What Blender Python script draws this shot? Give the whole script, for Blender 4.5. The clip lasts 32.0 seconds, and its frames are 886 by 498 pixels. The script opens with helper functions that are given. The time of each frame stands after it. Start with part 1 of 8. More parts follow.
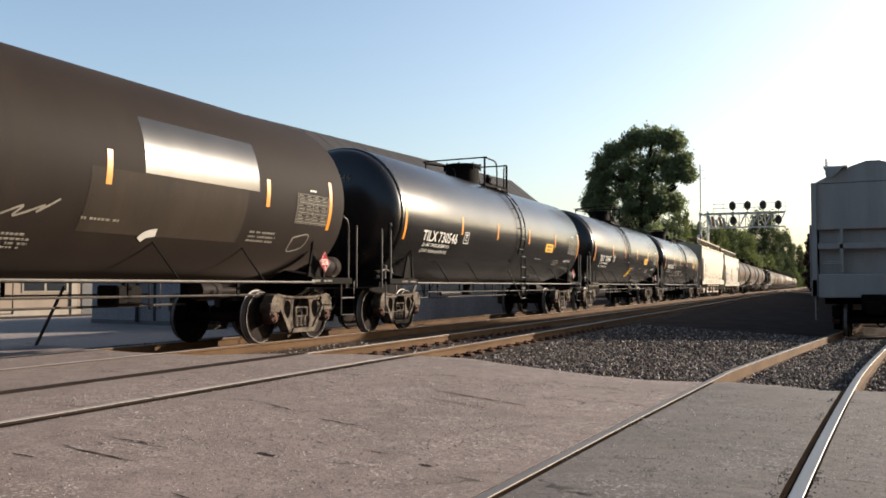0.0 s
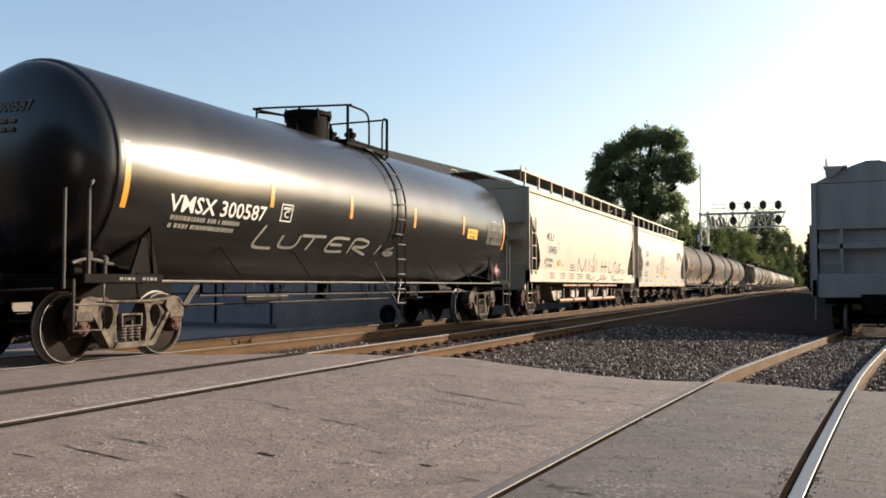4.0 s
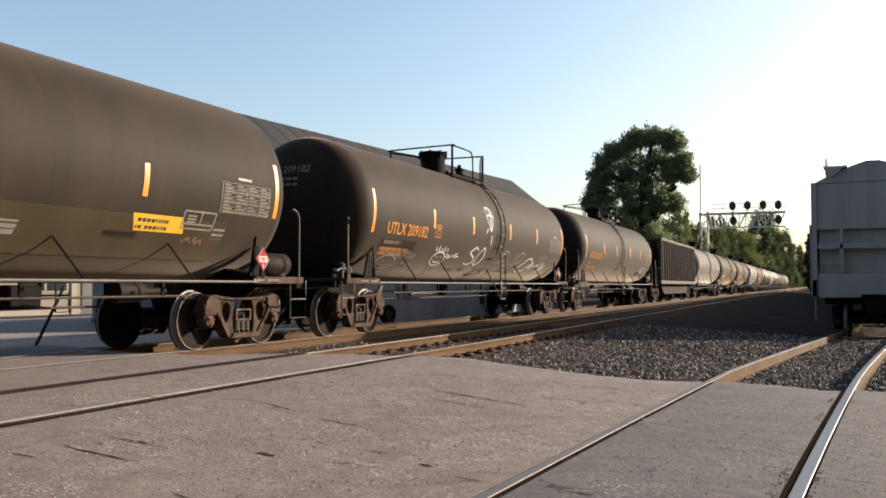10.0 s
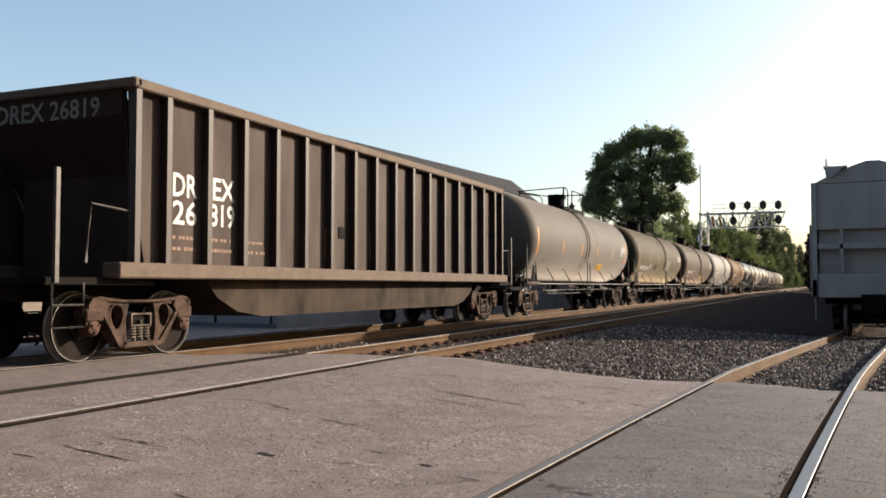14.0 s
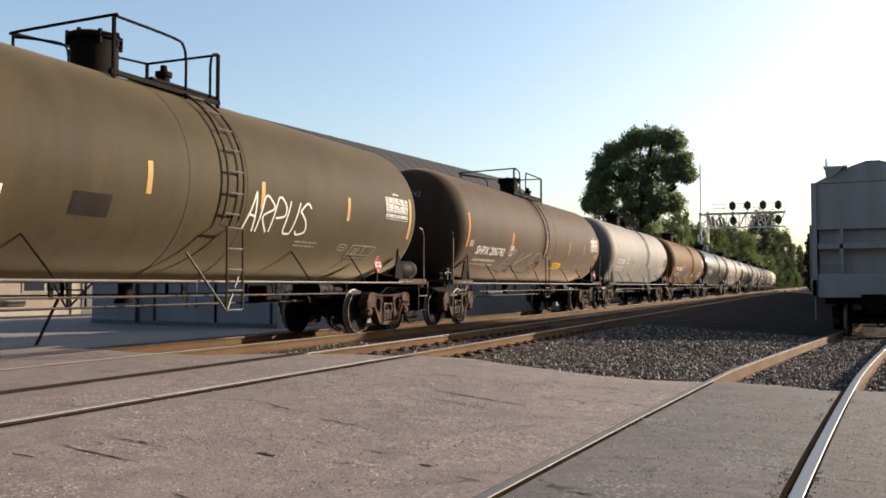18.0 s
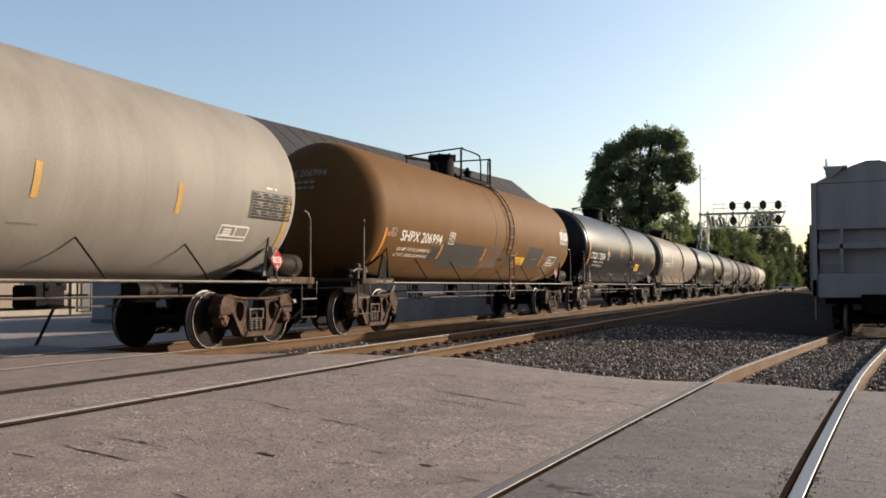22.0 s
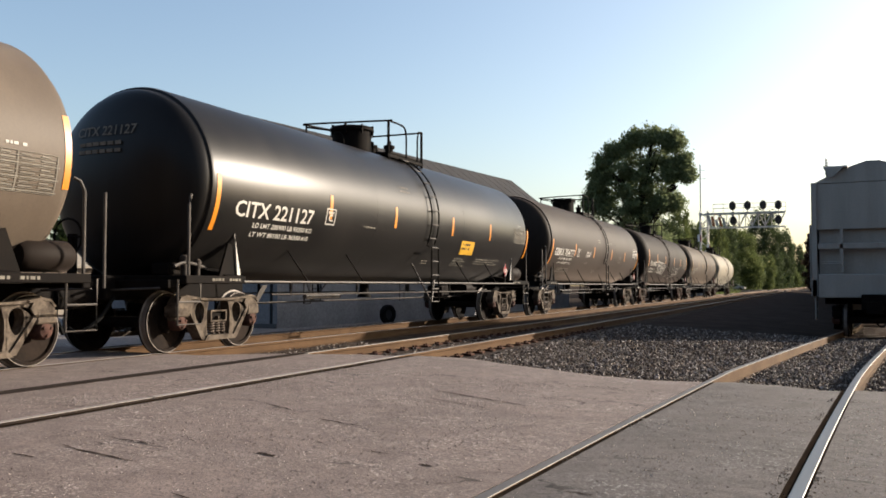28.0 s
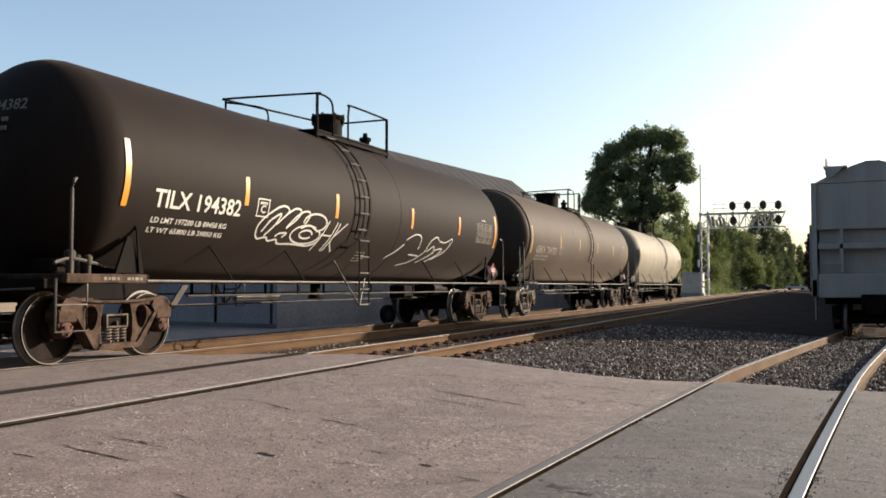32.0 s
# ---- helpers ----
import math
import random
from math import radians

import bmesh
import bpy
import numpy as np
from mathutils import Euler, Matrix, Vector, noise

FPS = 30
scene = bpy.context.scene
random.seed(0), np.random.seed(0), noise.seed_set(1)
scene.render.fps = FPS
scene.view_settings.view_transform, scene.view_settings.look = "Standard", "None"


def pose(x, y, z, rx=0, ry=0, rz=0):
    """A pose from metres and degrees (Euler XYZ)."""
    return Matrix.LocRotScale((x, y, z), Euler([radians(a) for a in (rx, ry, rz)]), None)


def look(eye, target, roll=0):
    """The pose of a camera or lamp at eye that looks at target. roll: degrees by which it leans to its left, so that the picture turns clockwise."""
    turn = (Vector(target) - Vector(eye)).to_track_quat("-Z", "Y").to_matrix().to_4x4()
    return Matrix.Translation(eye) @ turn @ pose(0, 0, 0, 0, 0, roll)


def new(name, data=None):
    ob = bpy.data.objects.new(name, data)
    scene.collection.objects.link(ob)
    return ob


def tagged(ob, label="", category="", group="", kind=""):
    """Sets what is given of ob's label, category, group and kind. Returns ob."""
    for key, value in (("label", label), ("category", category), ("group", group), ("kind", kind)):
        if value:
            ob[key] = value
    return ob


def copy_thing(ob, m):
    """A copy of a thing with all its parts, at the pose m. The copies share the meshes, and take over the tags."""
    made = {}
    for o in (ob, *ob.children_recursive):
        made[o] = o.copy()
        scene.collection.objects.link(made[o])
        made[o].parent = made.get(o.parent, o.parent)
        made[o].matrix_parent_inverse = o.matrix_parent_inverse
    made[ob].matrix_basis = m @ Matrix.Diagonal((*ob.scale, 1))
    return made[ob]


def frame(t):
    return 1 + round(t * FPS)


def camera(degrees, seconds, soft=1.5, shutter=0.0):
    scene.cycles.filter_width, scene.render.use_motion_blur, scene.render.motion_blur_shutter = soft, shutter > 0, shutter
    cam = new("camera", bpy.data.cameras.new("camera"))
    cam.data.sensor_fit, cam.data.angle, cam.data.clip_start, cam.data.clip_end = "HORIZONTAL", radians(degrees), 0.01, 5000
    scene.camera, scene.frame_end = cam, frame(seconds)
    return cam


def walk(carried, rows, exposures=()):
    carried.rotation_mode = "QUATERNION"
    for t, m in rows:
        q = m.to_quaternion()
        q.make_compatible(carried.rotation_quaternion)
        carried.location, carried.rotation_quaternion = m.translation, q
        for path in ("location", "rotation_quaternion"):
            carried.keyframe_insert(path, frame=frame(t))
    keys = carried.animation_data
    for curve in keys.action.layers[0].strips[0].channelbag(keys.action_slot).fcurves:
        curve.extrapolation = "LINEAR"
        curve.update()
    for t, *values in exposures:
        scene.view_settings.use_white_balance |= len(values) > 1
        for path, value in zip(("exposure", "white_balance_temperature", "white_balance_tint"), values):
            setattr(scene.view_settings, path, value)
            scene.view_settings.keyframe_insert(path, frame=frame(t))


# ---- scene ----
# camera: stands on the crossing and does not move
cam = camera(53.5, 32.0, soft=1.7)
EYE = Vector((0.0, 0.0, 1.013))
TURN, TILT = radians(23.13), radians(2.39)
AIM = EYE + Vector((-math.sin(TURN) * math.cos(TILT), math.cos(TURN) * math.cos(TILT), math.sin(TILT)))
# the picture darkens while the pale hopper cars fill it
E0 = 1.74
EXPOSURES = [(0.0, E0 - 0.05), (2.0, E0 - 0.07), (4.4, E0), (5.2, E0 - 0.48), (5.8, E0 - 0.75), (7.0, E0 - 0.85), (8.0, E0 - 0.98), (8.4, E0 - 0.74), (8.7, E0 - 0.35), (9.0, E0 - 0.05), (9.5, E0), (18.0, E0), (20.0, E0 - 0.06), (22.0, E0 - 0.15), (25.0, E0 - 0.1), (28.0, E0 - 0.1), (30.0, E0), (32.0, E0)]
walk(cam, [(0.0, look(EYE, AIM)), (32.0, look(EYE, AIM))], exposures=EXPOSURES)

# ---- light ----
SUN_EL, SUN_AZ = radians(17.5), radians(45.0)
SUN_DIR = Vector((math.sin(SUN_AZ) * math.cos(SUN_EL), math.cos(SUN_AZ) * math.cos(SUN_EL), math.sin(SUN_EL)))
world = bpy.data.worlds.new("evening_sky")
scene.world = world
world.use_nodes = True
wn = world.node_tree
sky = wn.nodes.new("ShaderNodeTexSky")
sky.sky_type = "NISHITA"
sky.sun_disc = False
sky.sun_elevation, sky.sun_rotation = SUN_EL, SUN_AZ
sky.air_density, sky.dust_density, sky.ozone_density = 1.0, 2.3, 1.2
wn.nodes["Background"].inputs["Strength"].default_value = 0.074
wn.links.new(sky.outputs[0], wn.nodes["Background"].inputs["Color"])
sun_data = bpy.data.lights.new("sun", "SUN")
sun_data.energy, sun_data.angle, sun_data.color = 4.1, radians(0.6), (1.0, 0.88, 0.74)
sun = new("sun", sun_data)
sun.matrix_world = look(SUN_DIR * 200, (0, 0, 0))

# ---- materials ----
def mat(name, base, rough=0.6, metal=0.0, dirt=None, amount=0.5, scale=1.2, grain=30.0, bump=0.15, streak=(1, 1, 1), spread=0.12, coat=0.0, spec=0.5, speck=0.06, dust=0.0):
    """A painted, mineral or metal surface: base colour, blotches of dirt at one scale, grain and bump at another."""
    m = bpy.data.materials.new(name)
    m.use_nodes = True
    nt = m.node_tree
    bsdf = nt.nodes["Principled BSDF"]
    bsdf.inputs["Roughness"].default_value = rough
    bsdf.inputs["Metallic"].default_value = metal
    bsdf.inputs["Coat Weight"].default_value = coat
    bsdf.inputs["Specular IOR Level"].default_value = spec
    # a film of dust that shows at glancing angles
    bsdf.inputs["Sheen Weight"].default_value = dust
    bsdf.inputs["Sheen Roughness"].default_value = 0.35
    top = max(base)
    bsdf.inputs["Sheen Tint"].default_value = (*(0.25 + 0.75 * c / top for c in base), 1)
    tex = nt.nodes.new("ShaderNodeTexCoord")
    mp = nt.nodes.new("ShaderNodeMapping")
    mp.inputs["Scale"].default_value = streak
    nt.links.new(tex.outputs["Object"], mp.inputs["Vector"])
    big = nt.nodes.new("ShaderNodeTexNoise")
    big.inputs["Scale"].default_value, big.inputs["Detail"].default_value, big.inputs["Roughness"].default_value = scale, 6.0, 0.6
    nt.links.new(mp.outputs[0], big.inputs["Vector"])
    fine = nt.nodes.new("ShaderNodeTexNoise")
    fine.inputs["Scale"].default_value, fine.inputs["Detail"].default_value = grain, 4.0
    nt.links.new(tex.outputs["Object"], fine.inputs["Vector"])
    ramp = nt.nodes.new("ShaderNodeMapRange")
    ramp.inputs["From Min"].default_value, ramp.inputs["From Max"].default_value = 0.5 - spread, 0.5 + spread + 0.08
    ramp.inputs["To Max"].default_value = amount
    nt.links.new(big.outputs["Fac"], ramp.inputs["Value"])
    mix = nt.nodes.new("ShaderNodeMix")
    mix.data_type = "RGBA"
    mix.inputs["A"].default_value = (*base, 1)
    mix.inputs["B"].default_value = (*(dirt or tuple(c * 0.6 for c in base)), 1)
    nt.links.new(ramp.outputs[0], mix.inputs["Factor"])
    vary = nt.nodes.new("ShaderNodeMapRange")
    vary.inputs["From Min"].default_value, vary.inputs["From Max"].default_value = 0.3, 0.7
    vary.inputs["To Min"].default_value, vary.inputs["To Max"].default_value = 1.0 - speck, 1.0 + speck
    nt.links.new(fine.outputs["Fac"], vary.inputs["Value"])
    mul = nt.nodes.new("ShaderNodeMix")
    mul.data_type, mul.blend_type = "RGBA", "MULTIPLY"
    mul.inputs["Factor"].default_value = 1.0
    nt.links.new(mix.outputs["Result"], mul.inputs["A"])
    nt.links.new(vary.outputs[0], mul.inputs["B"])
    nt.links.new(mul.outputs["Result"], bsdf.inputs["Base Color"])
    rr = nt.nodes.new("ShaderNodeMapRange")
    rr.inputs["To Min"].default_value, rr.inputs["To Max"].default_value = rough - 0.04, min(1.0, rough + 0.06)
    nt.links.new(big.outputs["Fac"], rr.inputs["Value"])
    nt.links.new(rr.outputs[0], bsdf.inputs["Roughness"])
    if bump:
        bp = nt.nodes.new("ShaderNodeBump")
        bp.inputs["Strength"].default_value, bp.inputs["Distance"].default_value = bump, 0.01
        nt.links.new(fine.outputs["Fac"], bp.inputs["Height"])
        nt.links.new(bp.outputs[0], bsdf.inputs["Normal"])
    return m


STREAK = (2.2, 2.2, 0.35)
M = {
    "black": mat("black_gloss_paint", (0.0065, 0.0060, 0.0058), 0.235, 0.0, (0.014, 0.0122, 0.011), 0.6, 0.7, 40, 0.02, STREAK, spec=0.42, dust=0.03),
    "black_satin": mat("black_satin_paint", (0.0065, 0.0060, 0.0058), 0.34, 0.0, (0.014, 0.0122, 0.011), 0.6, 0.7, 40, 0.02, STREAK, spec=0.15, dust=0.03),
    "black_dull": mat("black_dull_paint", (0.0105, 0.0077, 0.0063), 0.65, 0.0, (0.0165, 0.0122, 0.0098), 0.6, 0.8, 30, 0.05, STREAK, spec=0.05, dust=0.04),
    "umber": mat("dusty_black_paint", (0.0138, 0.0102, 0.0074), 0.65, 0.0, (0.026, 0.0192, 0.0130), 0.7, 0.7, 30, 0.05, STREAK, spec=0.06, dust=0.19),
    "olive": mat("dusty_olive_paint", (0.0235, 0.0172, 0.0094), 0.65, 0.0, (0.040, 0.0300, 0.0165), 0.75, 0.7, 30, 0.05, STREAK, spec=0.05, dust=0.22),
    "taupe": mat("dusty_taupe_paint", (0.062, 0.0475, 0.0355), 0.55, 0.0, (0.088, 0.069, 0.052), 0.7, 0.7, 30, 0.05, STREAK, spec=0.14, dust=0.12),
    "slate": mat("faded_slate_paint", (0.057, 0.048, 0.0395), 0.65, 0.0, (0.080, 0.068, 0.055), 0.7, 0.8, 30, 0.05, STREAK, spec=0.06, dust=0.30),
    "white_grey": mat("weathered_white_paint", (0.135, 0.122, 0.107), 0.65, 0.0, (0.095, 0.082, 0.069), 0.7, 0.8, 30, 0.05, STREAK, spec=0.1, dust=0.10),
    "cream_tank": mat("weathered_cream_paint", (0.17, 0.15, 0.115), 0.65, 0.0, (0.11, 0.092, 0.066), 0.7, 0.8, 30, 0.05, STREAK, spec=0.1, dust=0.10),
    "brown": mat("ochre_brown_paint", (0.068, 0.0335, 0.0105), 0.65, 0.0, (0.088, 0.047, 0.018), 0.6, 0.8, 30, 0.05, STREAK, spec=0.05, dust=0.06),
    "cream": mat("cream_paint", (0.29, 0.246, 0.186), 0.6, 0.0, (0.24, 0.198, 0.146), 0.6, 0.7, 25, 0.03, STREAK, spec=0.2),
    "cream_dirty": mat("rust_stained_cream_paint", (0.19, 0.155, 0.11), 0.6, 0.0, (0.095, 0.066, 0.042), 0.7, 1.2, 25, 0.1, STREAK),
    "ivory": mat("ivory_paint", (0.29, 0.264, 0.22), 0.36, 0.0, (0.25, 0.222, 0.182), 0.5, 0.6, 25, 0.02, STREAK, spec=0.4),
    "grey_hopper": mat("pale_grey_paint", (0.25, 0.245, 0.228), 0.65, 0.0, (0.165, 0.155, 0.142), 0.6, 0.8, 25, 0.05, STREAK, spec=0.2),
    "coal_brown": mat("rusted_brown_steel", (0.021, 0.0128, 0.0100), 0.85, 0.0, (0.034, 0.023, 0.018), 0.7, 1.3, 20, 0.15, (1.5, 1.5, 0.5), spec=0.06),
    "coal_rib": mat("worn_rib_steel", (0.024, 0.0145, 0.0112), 0.55, 0.0, (0.04, 0.028, 0.021), 0.7, 1.3, 20, 0.1, (1.5, 1.5, 0.5), spec=0.2),
    "taupe_dark": mat("dull_taupe_paint", (0.042, 0.0315, 0.0235), 0.62, 0.0, (0.058, 0.0445, 0.0335), 0.7, 0.7, 30, 0.05, STREAK, spec=0.06, dust=0.07),
    "coal_panel": mat("greyed_rusty_steel", (0.047, 0.0325, 0.0255), 0.75, 0.0, (0.019, 0.0122, 0.0096), 0.9, 1.1, 20, 0.15, (1.6, 1.6, 0.45), spec=0.12),
    "coal_chord": mat("dusty_rust_steel", (0.070, 0.049, 0.036), 0.8, 0.0, (0.098, 0.074, 0.056), 0.8, 2.5, 20, 0.15, spec=0.15),
    "frame": mat("grimy_black_steel", (0.004, 0.0033, 0.003), 0.8, 0.0, (0.010, 0.0075, 0.006), 0.7, 2.0, 25, 0.1, spec=0.05),
    "pipe": mat("worn_grey_steel", (0.06, 0.052, 0.045), 0.55, 0.1, (0.022, 0.017, 0.014), 0.8, 3.0, 25, 0.05, spec=0.25),
    "truck": mat("dusty_rust_cast_steel", (0.056, 0.036, 0.0265), 0.85, 0.0, (0.012, 0.008, 0.0062), 0.85, 4.5, 25, 0.25, spread=0.09, spec=0.06, speck=0.18),
    "truck_grey": mat("dusty_grey_cast_steel", (0.092, 0.074, 0.058), 0.8, 0.0, (0.016, 0.012, 0.0095), 0.9, 4.5, 25, 0.25, spread=0.09, spec=0.06, speck=0.18),
    # wheel plates: shadow of the side frames put into the base colour, dusty blotches
    "wheel": mat("dark_shaded_wheel_steel", (0.006, 0.0046, 0.004), 0.8, 0.0, (0.024, 0.016, 0.0115), 0.5, 1.6, 25, 0.15, spec=0.06, speck=0.18),
    "tread": mat("worn_tread_steel", (0.15, 0.132, 0.118), 0.55, 0.3, (0.035, 0.028, 0.023), 0.5, 5.0, 40, 0.02, spec=0.3),
    "spring": mat("dusty_spring_steel", (0.085, 0.066, 0.053), 0.75, 0.0, (0.04, 0.03, 0.024), 0.6, 5.0, 30, 0.1, spec=0.12),
    "stripe": mat("yellow_reflective_tape", (0.42, 0.15, 0.006), 0.4, 0.0, (0.34, 0.11, 0.006), 0.5, 3.0, 60, 0.02, spec=0.3),
    "stripe_faded": mat("faded_yellow_tape", (0.26, 0.155, 0.045), 0.6, 0.0, (0.17, 0.1, 0.032), 0.6, 3.0, 60, 0.02, spec=0.1),
    "white": mat("white_lettering", (0.36, 0.345, 0.315), 0.6, 0.0, (0.28, 0.26, 0.23), 0.6, 2.0, 60, 0.0, spec=0.2),
    "white_old": mat("faded_white_lettering", (0.15, 0.137, 0.115), 0.7, 0.0, (0.085, 0.075, 0.062), 0.8, 4.0, 60, 0.0, spec=0.1),
    "amber": mat("amber_lettering", (0.3, 0.12, 0.015), 0.65, 0.0, (0.19, 0.078, 0.015), 0.6, 4.0, 60, 0.0, spec=0.1),
    "amber_faint": mat("faded_orange_lettering", (0.12, 0.05, 0.02), 0.7, 0.0, (0.05, 0.03, 0.018), 0.8, 4.0, 60, 0.0),
    "dark_ink": mat("dark_grey_lettering", (0.022, 0.022, 0.023), 0.7, 0.0, None, 0.4, 4.0, 60, 0.0, spec=0.1),
    "red_ink": mat("faded_red_lettering", (0.22, 0.05, 0.035), 0.7, 0.0, (0.2, 0.085, 0.06), 0.8, 4.0, 60, 0.0, spec=0.1),
    "yellow": mat("yellow_sticker", (0.42, 0.235, 0.015), 0.6, 0.0, (0.34, 0.18, 0.012), 0.5, 4.0, 60, 0.0, spec=0.15),
    "red": mat("red_placard", (0.2, 0.010, 0.012), 0.75, 0.0, (0.15, 0.01, 0.012), 0.5, 4.0, 60, 0.0, spec=0.08),
    "placard_orange": mat("orange_sheet", (0.30, 0.11, 0.05), 0.7, 0.0, (0.22, 0.08, 0.04), 0.6, 3.0, 60, 0.0, spec=0.1),
    "cabinet_paint": mat("dusty_beige_paint", (0.42, 0.37, 0.31), 0.7, 0.0, (0.33, 0.285, 0.235), 0.6, 1.2, 30, 0.05, spec=0.2),
    "marker": mat("white_reflective_sheet", (0.78, 0.75, 0.74), 0.5, 0.0, (0.6, 0.57, 0.55), 0.5, 3.0, 60, 0.0, spec=0.3),
    "rail": mat("rusty_rail_steel", (0.068, 0.039, 0.0195), 0.85, 0.0, (0.034, 0.019, 0.010), 0.6, 1.2, 30, 0.15, spec=0.08),
    "rail_top": mat("polished_rail_head", (0.19, 0.187, 0.185), 0.4, 0.9, (0.125, 0.115, 0.105), 0.6, 2.0, 60, 0.02, (1, 0.15, 1)),
    "rail_tan": mat("grey_worn_rail_head", (0.105, 0.092, 0.08), 0.5, 0.2, (0.075, 0.06, 0.048), 0.7, 2.0, 60, 0.05, (1, 0.3, 1), spec=0.3),
    "rail_grey": mat("worn_bright_rail_head", (0.21, 0.19, 0.178), 0.5, 0.4, (0.13, 0.112, 0.10), 0.6, 2.0, 60, 0.05, (1, 0.3, 1), spec=0.3),
    "tie": mat("weathered_tie_wood", (0.03, 0.021, 0.015), 0.9, 0.0, (0.05, 0.037, 0.027), 0.7, 4.0, 30, 0.3, spec=0.15, speck=0.18),
    "tie_iron": mat("red_brown_rusted_iron", (0.052, 0.024, 0.015), 0.9, 0.0, (0.028, 0.014, 0.010), 0.7, 6.0, 60, 0.3, spec=0.1),
    "ballast": mat("grey_ballast_stone", (0.058, 0.046, 0.039), 0.95, 0.0, (0.034, 0.027, 0.023), 0.9, 1.2, 22, 0.6, spec=0.0, speck=0.18),
    "concrete": mat("stained_pale_wall", (0.2, 0.2, 0.205), 0.85, 0.0, (0.125, 0.125, 0.13), 0.8, 0.5, 12, 0.2, (1, 1, 0.4), spec=0.2, speck=0.18),
    "roof_metal": mat("grey_roof_metal", (0.026, 0.025, 0.026), 0.75, 0.0, (0.020, 0.019, 0.019), 0.7, 0.4, 12, 0.05, spec=0.1),
    "galv": mat("galvanised_steel", (0.42, 0.41, 0.40), 0.45, 0.5, (0.28, 0.27, 0.26), 0.6, 2.0, 20, 0.05),
    "signal": mat("signal_black", (0.030, 0.022, 0.020), 0.6, 0.0, None, 0.4, 3.0, 30, 0.05),
    "bark": mat("bark", (0.02, 0.016, 0.012), 0.9, 0.0, (0.012, 0.009, 0.007), 0.8, 3.0, 20, 0.5, spec=0.1, speck=0.18),
    "plank": mat("weathered_panel", (0.080, 0.077, 0.075), 0.8, 0.0, (0.055, 0.050, 0.050), 0.6, 1.5, 25, 0.2),
    "tan_wall": mat("tan_siding", (0.19, 0.15, 0.118), 0.8, 0.0, (0.15, 0.118, 0.092), 0.6, 1.0, 25, 0.1, spec=0.2),
    "pale_box": mat("pale_painted_block", (0.24, 0.21, 0.17), 0.8, 0.0, (0.17, 0.145, 0.115), 0.6, 1.0, 25, 0.1, spec=0.2),
    "car_paint": mat("silver_car_paint", (0.300, 0.305, 0.315), 0.3, 0.3, None, 0.2, 1.0, 50, 0.0, coat=0.5),
    "slot": mat("flangeway_dirt_shade", (0.014, 0.0105, 0.008), 0.95, 0.0, (0.026, 0.018, 0.012), 0.7, 3.0, 30, 0.3, spec=0.0, speck=0.18),
    "glass": mat("dark_car_glass", (0.02, 0.022, 0.025), 0.08, 0.0, None, 0.2, 1.0, 50, 0.0),
    "axle": mat("oily_dark_steel", (0.03, 0.023, 0.018), 0.7, 0.0, (0.009, 0.007, 0.006), 0.9, 4.0, 25, 0.1, spec=0.2),
    "brick_dark": mat("dark_brick", (0.06, 0.045, 0.038), 0.9, 0.0, (0.035, 0.027, 0.023), 0.8, 0.6, 12, 0.2),
    "coal_belly": mat("mud_streaked_steel", (0.04, 0.028, 0.02), 0.85, 0.0, (0.010, 0.007, 0.0055), 0.95, 1.5, 20, 0.2, (1.2, 1.2, 0.6), spec=0.08),
    "tar_band": mat("tar_and_dirt", (0.034, 0.027, 0.0235), 0.95, 0.0, (0.02, 0.016, 0.014), 0.7, 3.0, 30, 0.3, spec=0.0, speck=0.18),
    "dust_brown": mat("dusty_brown_paint", (0.031, 0.0205, 0.0132), 0.65, 0.0, (0.050, 0.0345, 0.0230), 0.7, 0.7, 30, 0.05, STREAK, spec=0.05, dust=0.18),
    "grey_ink": mat("worn_grey_lettering", (0.07, 0.066, 0.06), 0.7, 0.0, (0.11, 0.1, 0.088), 0.6, 4.0, 60, 0.0, spec=0.1),
    "brown_black": mat("dusty_brown_black_paint", (0.0185, 0.0138, 0.0110), 0.6, 0.0, (0.029, 0.0215, 0.0170), 0.6, 0.8, 30, 0.05, STREAK, spec=0.08, dust=0.08),
    "rail_dark": mat("dark_rail_body", (0.018, 0.013, 0.010), 0.85, 0.0, (0.010, 0.007, 0.0055), 0.7, 2.0, 30, 0.1, spec=0.08),
    "slate_patch": mat("grey_primer_patch", (0.019, 0.0175, 0.0155), 0.65, 0.0, (0.030, 0.026, 0.021), 0.7, 1.5, 30, 0.05, STREAK, spec=0.06, dust=0.08),
    "cap_rust": mat("reddish_rust_steel", (0.060, 0.030, 0.023), 0.8, 0.0, (0.018, 0.010, 0.008), 0.8, 7.0, 25, 0.15, spread=0.1, spec=0.1, speck=0.18),
    "pipe_rust": mat("copper_brown_pipe", (0.19, 0.098, 0.052), 0.38, 0.2, (0.085, 0.048, 0.03), 0.7, 2.0, 25, 0.05, spec=0.5),
    "rubber": mat("black_rubber", (0.008, 0.008, 0.008), 0.9, 0.0, None, 0.4, 3.0, 50, 0.1, spec=0.08),
}


